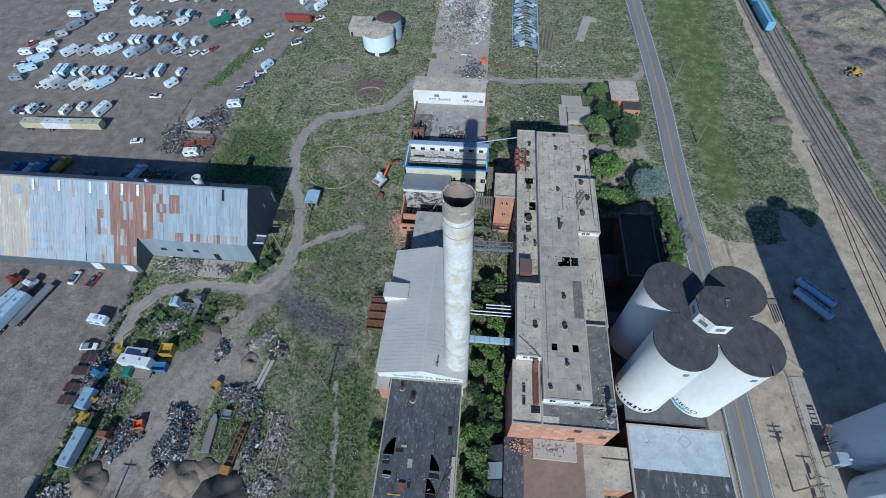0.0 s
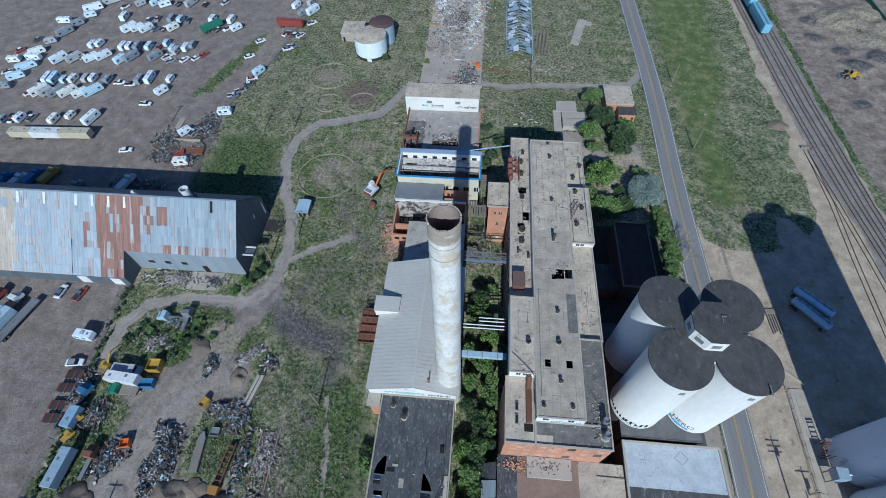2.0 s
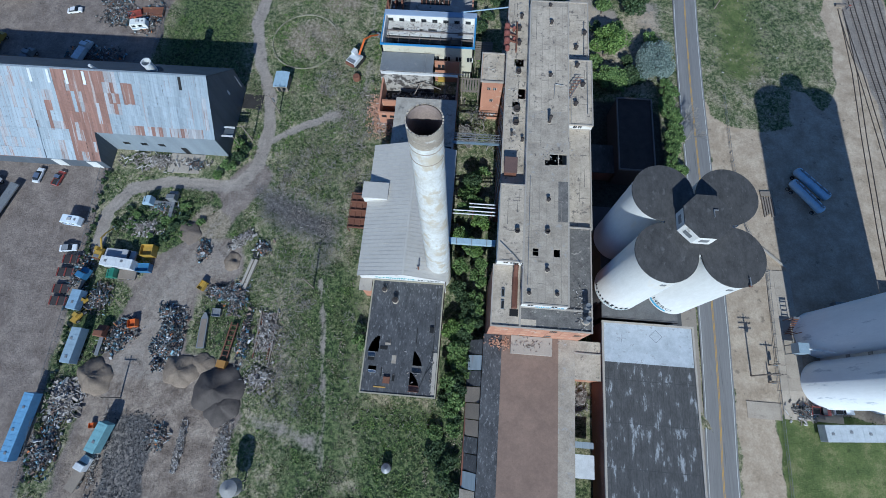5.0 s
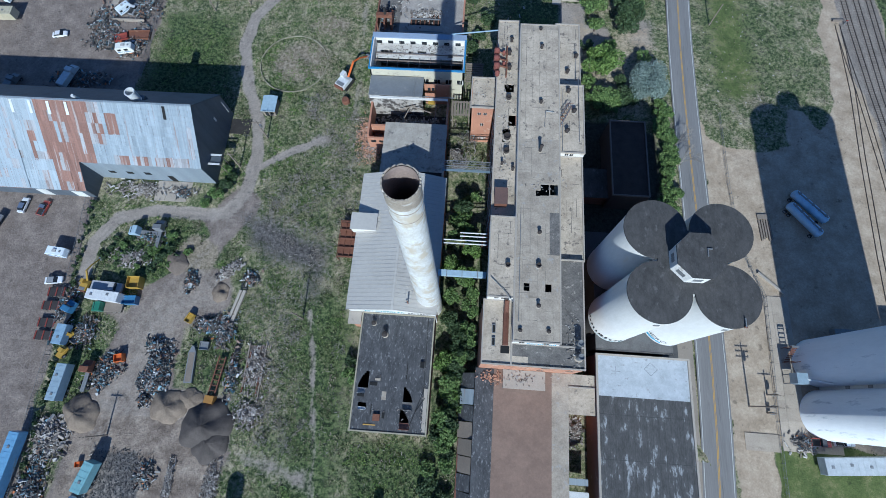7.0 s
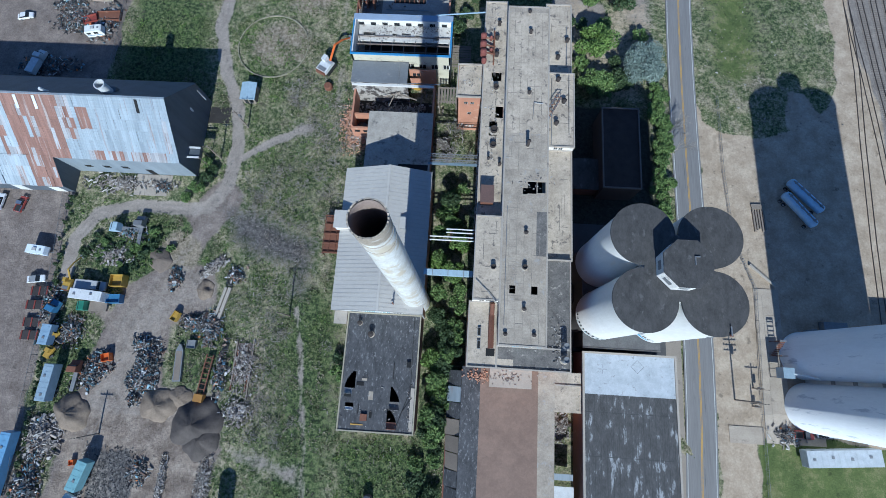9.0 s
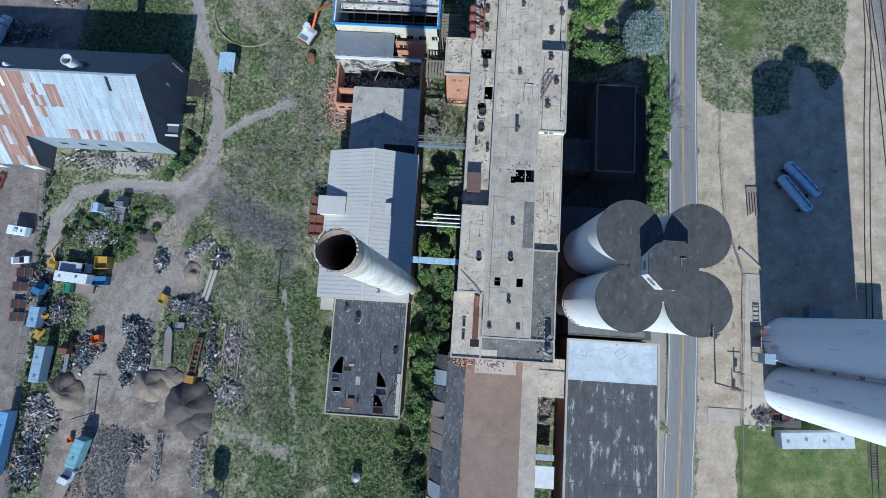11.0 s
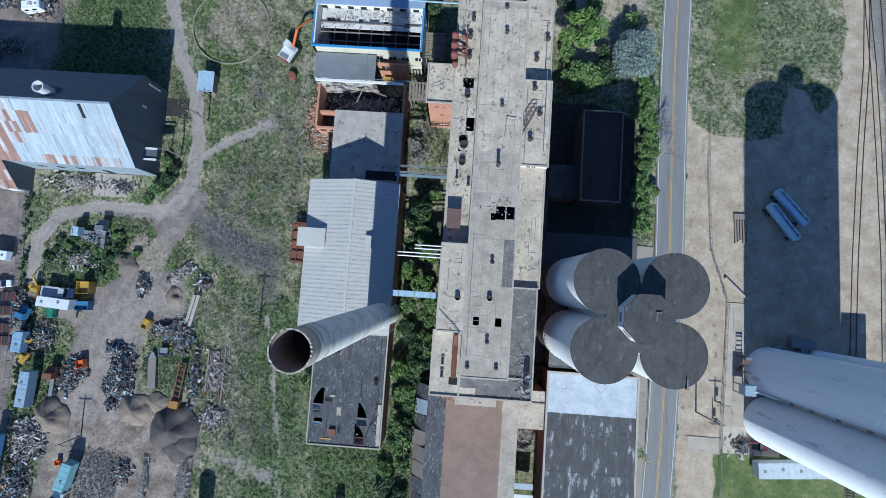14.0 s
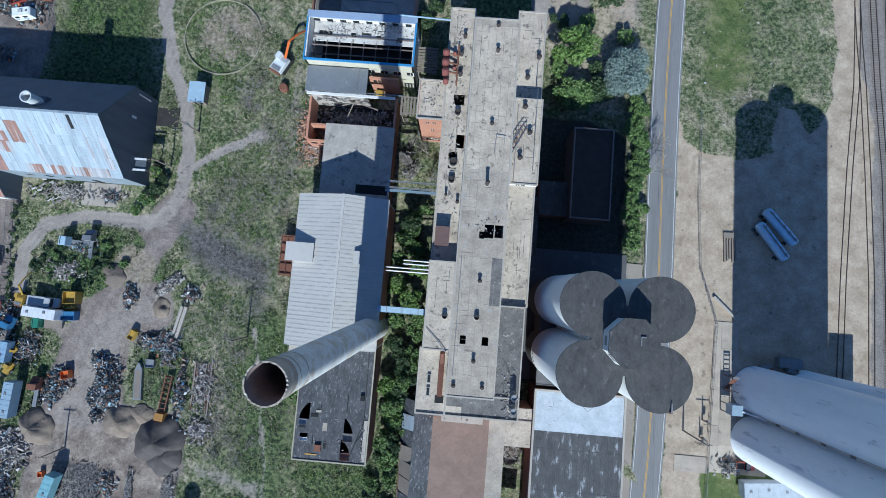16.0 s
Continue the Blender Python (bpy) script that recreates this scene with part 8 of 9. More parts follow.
def loader(x, y, turn, label):
    T = thing("wheel_loader", label, "loader", at=(x, y, 0), turn=turn)
    bm = bmesh.new()
    extr_y(bm, [(-3, 0.9), (1.2, 0.9), (1.2, 1.6), (-0.3, 1.8), (-3, 1.9)], -1.1, 1.1)
    part("body", bm, YEL_P, T)
    bx("cab", YEL_P, T, -0.9, 0.6, -0.8, 0.8, 1.8, 3.2)
    bx("cab_window", GLASS, T, 0.6, 0.63, -0.7, 0.7, 2.0, 3.0)
    for px_ in (-2, 1.6):
        for s in (-1, 1):
            wheel(T, px_, s * 1.0, 0.8, 0.6)
    for s in (-0.6, 0.6):
        bm = bmesh.new()
        tube(bm, (0.8, s, 1.4), (3.2, s, 0.7), 0.15, 6)
        part("arm", bm, YEL_P, T)
    bm = bmesh.new()
    extr_y(bm, [(3.0, 0.1), (4.3, 0.05), (4.3, 0.2), (3.4, 0.5), (3.3, 1.2), (3.0, 1.2)], -1.4, 1.4)
    part("bucket", bm, STEEL, T)
    return T


loader(148, 176.8, 178, "yellow wheel loader working the dirt lot")
for x, y, a in ((-89.4, 26.2, 50), (-89.6, 22.2, 65)):
    loader(x, y, a, "old yellow loader among the scrap").scale = (0.7, 0.7, 0.7)


def mound(x, y, r, h, mat, label, seed=0, name="mound", sx=1.0, category="gravel pile", dug=0.0):
    rg = np.random.default_rng(seed)
    ph = rg.uniform(0, 6, 4)
    bm = bmesh.new()
    n, m = 56, 18
    rows = []
    for j in range(m + 1):
        f = j / m
        rows.append([])
        for i in range(n):
            a = 2 * math.pi * i / n
            w = 1 + 0.09 * math.sin(2 * a + ph[0]) + 0.06 * math.sin(5 * a + ph[1]) + 0.03 * math.sin(9 * a + ph[2])
            rr = r * f * w
            z = h * max(0, (1 - f ** 1.5)) * (1 + 0.14 * math.sin(3 * a + ph[3]) * f) + rg.normal(0, 0.03) * (j < m)
            z -= dug * h * math.exp(-((rr * math.cos(a) - 0.28 * r) ** 2 + (rr * math.sin(a) - 0.25 * r) ** 2) / (0.13 * r * r))
            rows[-1].append(bm.verts.new((rr * math.cos(a) * sx, rr * math.sin(a), z - (0.3 if j == m else 0))))
    top = bm.verts.new((0, 0, h * (1 - dug * 0.34)))
    for i in range(n):
        bm.faces.new((top, rows[1][i], rows[1][(i + 1) % n]))
    for p, q in zip(rows[1:], rows[2:]):
        for i in range(n):
            bm.faces.new((p[i], q[i], q[(i + 1) % n], p[(i + 1) % n]))
    for v in rows[0]:
        bm.verts.remove(v)
    ob = part(name, bm, mat, smooth=True)
    ob.location = (x, y, -0.05)
    return tagged(ob, label, category, "yard piles")


GRAV = surf("pile_gravel", (0.25, 0.195, 0.145), (0.15, 0.117, 0.088), big=0.5, fine=4, bump=0.6)
COAL = surf("pile_dark", (0.1, 0.083, 0.074), (0.055, 0.046, 0.041), big=0.4, fine=4, bump=0.6)
DIRT = surf("pile_dirt", (0.2, 0.158, 0.125), (0.125, 0.1, 0.082), big=0.3, fine=3, bump=0.6)
mound(-81.4, 7.8, 4.6, 2.8, GRAV, "round heap of tan gravel in the yard", 1, dug=0.45)
mound(-60.5, 10.8, 4.4, 2.0, GRAV, "heap of brown gravel in the yard", 2, dug=0.4)
mound(-55.5, 12.8, 3.0, 0.9, GRAV, "low spread of tan gravel in the yard", 8)
mound(-50.3, 7.3, 6.2, 3.4, COAL, "big heap of dark crushed rock", 3, dug=0.35)
mound(-48.5, 3.6, 4.6, 2.2, COAL, "low lobe of dark crushed rock", 4)
mound(-54, 39.4, 2.5, 1.1, GRAV, "small cone of gravel beside the track", 5, dug=0.8)
mound(-67.3, 46.5, 3.2, 1.2, DIRT, "low dirt mound on the weedy island", 6)
mound(112.0, 146.5, 3.0, 0.8, GRAV, "low heap of pale broken stone beside the rails", 30, "mound", 1.2, "stone pile")
for i, (x, y, r) in enumerate(((160, 213, 1.8), (163, 209, 1.6), (157, 216, 1.5), (167, 205, 1.7), (171, 203, 1.4), (165, 212, 1.2))):
    tree("bush", x, y, r, r * 0.9, LEAF, "green weeds on a pale earth bank", "bush", 0.36, 1.0, "bank weeds", i, 5)

# ---- scrap ----
SCRAP = bpy.data.materials.new("scrap_mix")
SCRAP.use_nodes = True
_n, _l = SCRAP.node_tree.nodes, SCRAP.node_tree.links
_g, _r = _n.new("ShaderNodeNewGeometry"), _n.new("ShaderNodeValToRGB")
_r.color_ramp.interpolation = "CONSTANT"
for _k in range(8):
    _r.color_ramp.elements.new(0.5)
for _e, (_p, _c) in zip(_r.color_ramp.elements, ((0, (0.035, 0.035, 0.038)), (0.26, (0.15, 0.095, 0.07)), (0.4, (0.24, 0.23, 0.22)), (0.5, (0.06, 0.11, 0.14)), (0.6, (0.085, 0.08, 0.075)), (0.78, (0.36, 0.36, 0.37)), (0.85, (0.2, 0.17, 0.145)), (0.93, (0.26, 0.4, 0.48)), (0.965, (0.5, 0.17, 0.05)), (0.98, (0.72, 0.72, 0.72)))):
    _e.position, _e.color = _p, (*_c, 1)
_l.new(_g.outputs["Random Per Island"], _r.inputs[0])
_l.new(_r.outputs[0], _n["Principled BSDF"].inputs["Base Color"])
_n["Principled BSDF"].inputs["Roughness"].default_value = 0.6


SALVAGE = SCRAP.copy()
SALVAGE.name = "salvage_mix"
for _e, _c in zip(next(q for q in SALVAGE.node_tree.nodes if q.type == "VALTORGB").color_ramp.elements, ((0.5, 0.48, 0.45), (0.3, 0.27, 0.24), (0.6, 0.6, 0.6), (0.3, 0.36, 0.42), (0.16, 0.14, 0.13), (0.56, 0.54, 0.5), (0.5, 0.36, 0.1), (0.5, 0.58, 0.62), (0.55, 0.22, 0.06), (0.75, 0.75, 0.75))):
    _e.color = (*_c, 1)


def scrap(x, y, sx, sy, n, h, label, seed, z=0.0, big=1.0, mat=None, turn=0):
    rg = random.Random(seed)
    bm = bmesh.new()
    c, s_ = math.cos(radians(turn)), math.sin(radians(turn))
    for _ in range(int(n * 3.0)):
        u, v_ = max(-1.9, min(1.9, rg.gauss(0, 0.8))), max(-1.9, min(1.9, rg.gauss(0, 0.8)))
        px_, py_ = x + sx * u * c - sy * v_ * s_, y + sx * u * s_ + sy * v_ * c
        zz = z + h * max(0, 1 - (u * u + v_ * v_) / 2.5) * rg.uniform(0.2, 1)
        l, w, t = (0.2 + 1.1 * rg.random() ** 2.2) * big, (0.07 + 0.6 * rg.random() ** 1.8) * big, rg.uniform(0.06, 0.36) * big
        m = pose(px_, py_, zz + 0.25, rg.uniform(-35, 35), rg.uniform(-35, 35), rg.uniform(0, 180))
        if rg.random() < 0.2:
            tube(bm, m @ Vector((-l, 0, 0)), m @ Vector((l, 0, 0)), 0.04 + t * 0.2, 6)
        else:
            vs = box(bm, -l / 2, l / 2, -w / 2, w / 2, -t / 2, t / 2)
            for q in vs:
                q.co = m @ q.co
    ob = part("scrap_heap", bm, mat or SCRAP)
    return tagged(ob, label, "scrap", kind="stuff")


scrap(-65, 20.5, 1.7, 3.0, 330, 1.5, "heap of mixed scrap metal and machine parts", 1)
scrap(-67, 25, 1.5, 1.2, 90, 1.2, "heap of mixed scrap metal and machine parts", 2)
scrap(-66.9, 12, 0.9, 1.0, 50, 1.0, "scrapped machinery parts beside gravel", 3)
scrap(-78, 18, 1.9, 2.6, 200, 1.0, "line of scrap engines and parts", 4, turn=-35)
scrap(-54.5, 31, 2.3, 1.2, 170, 0.9, "grey tangled scrap and wire", 5)
scrap(-50.5, 30, 1.5, 2.5, 160, 0.8, "grey tangled scrap and boards", 6)
scrap(-41, 21, 1.9, 4.0, 110, 0.5, "collapsed grey timber and scrap", 7, mat=LITTER)
scrap(-41, 10.5, 2.2, 1.8, 100, 0.5, "grey timber and scrap on the grass", 8, mat=LITTER)
scrap(-46.5, 20, 1.0, 4.0, 90, 0.5, "strip of rusty scrap in the weeds", 9)
scrap(-88, 0, 1.2, 3.0, 120, 1.2, "crushed car bodies and junk by the fence", 10)
scrap(-87.5, -9, 1.4, 2.6, 100, 1.2, "crushed car bodies and junk by the fence", 11)
scrap(-93, 32, 1.6, 4.5, 240, 1.2, "truck parts and junk along the fence", 12)
scrap(-86, 27, 1.6, 2.2, 110, 0.9, "yellow and grey machine parts in weeds", 13)
scrap(-52.5, 45.5, 2.2, 0.9, 100, 0.7, "pale log and pipe stack", 14, mat=LITTER, turn=38)
scrap(-107, 117, 3.6, 2.0, 200, 0.9, "mixed scrap by the shed yard", 15)
scrap(-98.5, 115, 2.2, 2.6, 130, 1.0, "mixed scrap and coloured bins", 16)
scrap(-110, 124, 3, 4, 160, 0.7, "boards and scrap beside a pad", 17)
scrap(-98, 131, 3, 5, 200, 0.7, "dark scrap among bushes", 18)
scrap(-111, 102, 5, 1.8, 160, 1.0, "junk stored in the shed shadow", 19)
scrap(-76, 53, 2.5, 1.2, 90, 0.9, "stripped truck frames", 20)
scrap(-80, 47, 3, 1.4, 120, 0.5, "grey brush and scrap on the island", 21, mat=LITTER)
scrap(-62, 41.5, 1.2, 1.6, 70, 0.8, "small wrecked machine", 22)
scrap(-46.5, 43.5, 1.4, 1.4, 60, 0.8, "small heap of coloured junk", 23)
scrap(-2, 170, 2.4, 4, 110, 0.7, "salvaged machine parts on the slab", 24, 0.5)
scrap(-6, 210, 6, 9, 180, 0.8, "salvaged steel and sheets on the slab", 25, 0.5)
scrap(-9, 226, 7, 9, 420, 0.9, "pale salvaged sheets and panels on the slab", 31, 0.5, mat=LITTER, big=1.5)
scrap(-1, 214, 2.4, 14, 220, 0.9, "yellow, white and grey salvage stacked along the slab edge", 35, 0.5, mat=SALVAGE, big=1.7)
scrap(-16, 222, 3, 9, 110, 0.8, "coloured salvage panels on the slab", 36, 0.5, mat=SALVAGE, big=1.6)
scrap(-3, 166, 2.6, 3, 150, 0.6, "dark twisted steel beside the white house", 37, 0.5)
scrap(-12, 192, 5, 7, 260, 0.6, "pale boards and crates on the slab", 32, 0.5, mat=LITTER, big=1.3)
scrap(-8, 127, 3.2, 1.2, 60, 0.5, "torn timber and plaster on the stripped floor", 33, 4.5, mat=LITTER)
scrap(-19, 126, 1.3, 2.4, 70, 0.7, "bent steel and boards on the stripped floor", 34, 4.5)
scrap(-87, 2.0, 2.4, 2.6, 200, 1.2, "pale crumpled sheets and body panels", 41, mat=LITTER, big=1.5)
scrap(-88.5, -9.5, 2.0, 3.5, 200, 1.2, "junk cars and parts along the fence", 42)
scrap(-65.5, 16.5, 2.0, 1.6, 260, 1.3, "blue-black tangle of machine parts", 43)
scrap(-75.5, -9, 0.5, 5, 110, 0.4, "grey broken rock beside the cinder bed", 44, mat=LITTER, big=0.6)
scrap(-62, -4, 1.4, 2.0, 45, 0.6, "junk on the cleared tan patch", 26)
scrap(-56.5, -6, 0.5, 3.0, 260, 0.5, "bank of grey broken rock", 27, mat=LITTER, big=0.6)
scrap(-46.5, -6, 1.0, 3.2, 300, 0.5, "bank of pale broken rock", 28, mat=LITTER, big=0.6)
scrap(36, 12, 1.3, 1.8, 80, 0.5, "rubble in the narrow alley", 29, mat=LITTER)
scrap(88.3, 13.6, 1.2, 0.8, 60, 0.8, "dark machine parts beside the site trailer", 30)
bx("alley_sheet", WHITE_P, None, 33.0, 37.9, -4.5, 0.3, 5.5, 5.7)
tagged(bpy.data.objects["alley_sheet"], "white sheet roof over the alley", "roof sheet")
bx("alley_sheet", TIN, None, 33.0, 37.7, 1.6, 2.9, 5.8, 6.0)
tagged(bpy.data.objects["alley_sheet.001"], "grey sheet roof over the alley", "roof sheet")
cov = thing("collapsed_lean_to", "collapsed dark lean-to along the hall", "lean-to")
rg_ = random.Random(14)
for k in range(16):
    y = -34 + k * 3.6
    bm = bmesh.new()
    roof_plane(bm, 9.4 + rg_.uniform(-0.3, 0.3), 3.0 + rg_.uniform(-0.8, 0.5), 12.4, 6.2 + rg_.uniform(-0.6, 0.4), y, y + 3.4, 0.15)
    part("roof_sheet", bm, rg_.choice((ROOF_BLACK, ROOF_GREY, WOOD, TIN)), cov)
bx("wall", BRICK_DARK, cov, 9.3, 9.6, -36, 23.5, 0, 2.6)

# yard frames
cv = thing("orange_conveyor", "rusty orange conveyor frame in the scrap yard", "conveyor", at=(-49.8, 18.4, 0), turn=84)
for y in (-0.8, 0.8):
    bx("rail", RUST, cv, -5, 5, y - 0.12, y + 0.12, 0.9, 1.2)
for k in range(8):
    bx("crossbar", RUST, cv, -4.6 + 1.25 * k, -4.4 + 1.25 * k, -0.68, 0.68, 0.95, 1.15)
bx("hopper", paint("ochre_paint", (0.36, 0.19, 0.05)), cv, -6.2, -4.4, -1.1, 1.1, 0, 1.7)
bx("leg", RUST, cv, 4.2, 4.4, -0.9, 0.9, 0, 0.9)
tg = thing("long_trough", "long grey boat-shaped trough on the dirt", "trough", at=(-57.2, 20.8, 0), turn=94)
bm = bmesh.new()
prism(bm, [(-4.3, -1.0), (3.2, -0.9), (4.6, -0.2), (4.6, 0.2), (3.2, 0.9), (-4.3, 1.0)], 0, 0.7)
part("hull", bm, STEEL, tg)
bx("inside", WOOD, tg, -4.0, 3.0, -0.7, 0.7, 0.7, 0.73)
cbm = thing("concrete_beams", "pair of pale concrete beams on the ground", "beams", at=(-48.9, 36, 0), turn=78)
bx("beam", RIMC, cbm, -4.4, 4.4, -0.9, -0.1, 0, 0.6)
bx("beam", RIMC, cbm, -3.8, 4.2, 0.2, 0.9, 0, 0.5)
sr = thing("ruined_slab", "sunken slab with broken timber edges", "slab", at=(-41.4, 20.6, 0), turn=-4)
bx("slab", CONCRETE, sr, -1.6, 1.6, -3.6, 3.6, -0.3, 0.08)
for x in (-1.9, 1.7):
    bx("edge_timber", RUST, sr, x, x + 0.25, -5.5, 4.2, 0, 0.35)
ws = thing("water_tower", "small grey conical steel water tower", "water tower", at=(-40.5, -12.8, 0))
bm = bmesh.new()
ring(bm, 0, 0, [(1.7, 3.2), (1.9, 3.3), (1.9, 6.2), (0.05, 7.2)], 28, cap0=True)
part("tank", bm, surf("tank_grey", (0.33, 0.32, 0.31)), ws)
for a in range(4):
    bm = bmesh.new()
    tube(bm, (1.5 * math.cos(a * 1.57 + 0.78), 1.5 * math.sin(a * 1.57 + 0.78), 0), (1.3 * math.cos(a * 1.57 + 0.78), 1.3 * math.sin(a * 1.57 + 0.78), 3.3), 0.12, 6)
    part("leg", bm, STEEL, ws)
mh = thing("grey_bin", "small round grey bin in the grass", "bin", at=(-7.6, -6.5, 0))
bm = bmesh.new()
ring(bm, 0, 0, [(1.1, 0), (1.1, 1.9), (0.05, 2.4)], 24)
part("shell", bm, STEEL, mh)

# ---- poles, fences ----
def pole(x, y, h, arms, label, lean=0.0, trans=False):
    T = thing("utility_pole", label, "utility pole", "utility poles", at=(x, y, 0))
    bm = bmesh.new()
    ring(bm, 0, 0, [(0.2, -0.2), (0.13, h)], 8, cap1=True)
    part("post", bm, WOOD, T)
    for k in range(arms):
        bx("crossarm", WOOD, T, -1.5, 1.5, -0.25, -0.12, h - 0.6 - 0.9 * k, h - 0.45 - 0.9 * k)
        for s in (-1.35, -0.6, 0.6, 1.35):
            bx("insulator", GLASS, T, s - 0.06, s + 0.06, -0.24, -0.13, h - 0.45 - 0.9 * k, h - 0.25 - 0.9 * k)
    if trans:
        bm = bmesh.new()
        tube(bm, (0.45, 0, h - 3), (0.45, 0, h - 1.9), 0.32, 10)
        part("transformer", bm, STEEL, T)


pole(-31.4, 34.0, 9.2, 1, "wooden utility pole in the weeds")
pole(-73.7, 3.4, 7.0, 1, "wooden utility pole in the scrap yard")
pole(77.1, 20.6, 10.6, 3, "utility pole with three crossarms by the road", trans=True)
pole(81.6, 23.5, 4.0, 1, "short pole with a pale meter box", trans=True)
pole(81.1, 19.4, 3.4, 0, "short pole with a grey box", trans=True)
pole(-75.6, 130.3, 10.6, 1, "wooden utility pole in the north field")
pole(-64.6, 133.3, 9.6, 1, "wooden utility pole in the north field")
pole(-112.9, 134.2, 7.3, 1, "wooden utility pole beside the yard")
pole(23.5, 165, 12, 1, "wooden utility pole by the lane")
pole(79, 132, 8, 0, "thin wooden pole in the east field")
pole(78.7, 170, 8, 0, "thin wooden pole in the east field")


def fence(name, pts, step, label, h=1.7):
    T = thing(name, label, "fence")
    for (x0, y0), (x1, y1) in zip(pts, pts[1:]):
        L_ = math.dist((x0, y0), (x1, y1))
        n = max(1, round(L_ / step))
        for k in range(n):
            x, y = x0 + (x1 - x0) * k / n, y0 + (y1 - y0) * k / n
            bx("post", STEEL, T, x - 0.05, x + 0.05, y - 0.05, y + 0.05, -0.2, h)
        for z in (0.3, h - 0.1):
            bm = bmesh.new()
            tube(bm, (x0, y0, z), (x1, y1, z), 0.035, 4)
            part("rail", bm, STEEL, T)
        bm = bmesh.new()
        m_ = int(L_ / 0.45)
        for k in range(m_):
            a, b = k / m_, (k + 1) / m_
            for zz in ((0.3, h - 0.1), (h - 0.1, 0.3)):
                tube(bm, (x0 + (x1 - x0) * a, y0 + (y1 - y0) * a, zz[0]), (x0 + (x1 - x0) * b, y0 + (y1 - y0) * b, zz[1]), 0.02, 3)
        part("mesh_wire", bm, STEEL, T)["kind"] = "stuff"


fence("yard_fence", [(-96.2, 63), (-94.6, 45), (-93.6, 25), (-93.3, 8), (-91.6, -9), (-90.5, -30)], 4, "wire mesh fence between yard and field", 2.0)
fence("yard_fence", [(-92.8, 104), (-92.8, 112), (-94.2, 144.6), (-85, 175), (-77.1, 225)], 5, "wire mesh fence along the camper lot", 1.8)
fence("east_fence", [(78.3, 100), (78.4, 78), (79.5, 60), (83.9, 47), (83.7, 42.3), (83.4, 31.1), (82.9, 17.7), (82.7, 2.8), (82, -40)], 3, "thin wire fence along the dirt apron", 1.3)
for i in range(70):
    t = i / 70
    x, y = -96 + 5.0 * t + rs.uniform(-0.6, 1.0), 62 - 80 * t
    if i % 2 == 0:
        tree("bush", x + 0.8, y, rs.uniform(0.6, 1.1), rs.uniform(0.6, 1.4), LEAF_DARK, "weedy growth along the yard fence", "bush", 0.32, 1.2, "fence weeds", i, 4)
wall_e = thing("low_kerb_wall", "low pale kerb wall on the apron", "kerb wall")
bm = bmesh.new()
prism(bm, [(83.0, 53.3), (88.7, 48.2), (89.0, 48.5), (83.3, 53.7)], 0, 0.5)
part("wall", bm, RIMC, wall_e)
pal = thing("beam_stack", "stack of weathered timber beams on the apron", "beams", at=(86.8, 65.3, 0), turn=3)
for k in range(5):
    bx("beam", WOOD, pal, -1.6 + 0.65 * k, -1.2 + 0.65 * k, -3 + 0.4 * (k % 3), 2.6, 0, 0.35)
bx("pallet", WOOD, pal, -1.6, 1.0, 3.0, 4.4, 0, 0.3)

# ---- foot of the tall silos ----
hp = thing("truck_hopper", "pale steel hopper box with sloping chute at the silo foot", "hopper", at=(86.9, 27.4, 0))
bx("body", GREYBLUE_P, hp, -1.3, 1.2, -1.2, 1.2, 2.6, 5.2)
for x in (-1.2, 1.0):
    for y in (-1.1, 0.9):
        bx("leg", STEEL, hp, x, x + 0.2, y, y + 0.2, 0, 2.6)
bm = bmesh.new()
tube(bm, (0.8, 0, 4.8), (4.6, -1.0, 8.0), 0.25, 8)
part("chute", bm, WHITE_P, hp)
st = thing("steel_stair", "rusty steel stair box beside the tall silo", "stair", at=(86.2, 31.2, 0))
for x in (0, 1.4):
    for y in (0, 3.4):
        bx("post", RUST, st, x, x + 0.15, y, y + 0.15, 0, 4)
for k in range(8):
    bx("tread", RUST, st, 0.15, 1.4, 0.2 + 0.4 * k, 0.5 + 0.4 * k, 0.5 * k + 0.2, 0.5 * k + 0.26)
bx("landing", STEEL, st, 0, 1.55, 3.2, 3.7, 4.0, 4.1)
for i, z in enumerate((8, 14, 21, 28, 36)):
    bx("vent", STEEL, tall, -6.3, -6.1, -0.5, 0.5, z, z + 1.1)
bx("machine", STEEL, tall, -1.5, 4.0, 12.0, 14.2, 0, 1.8)

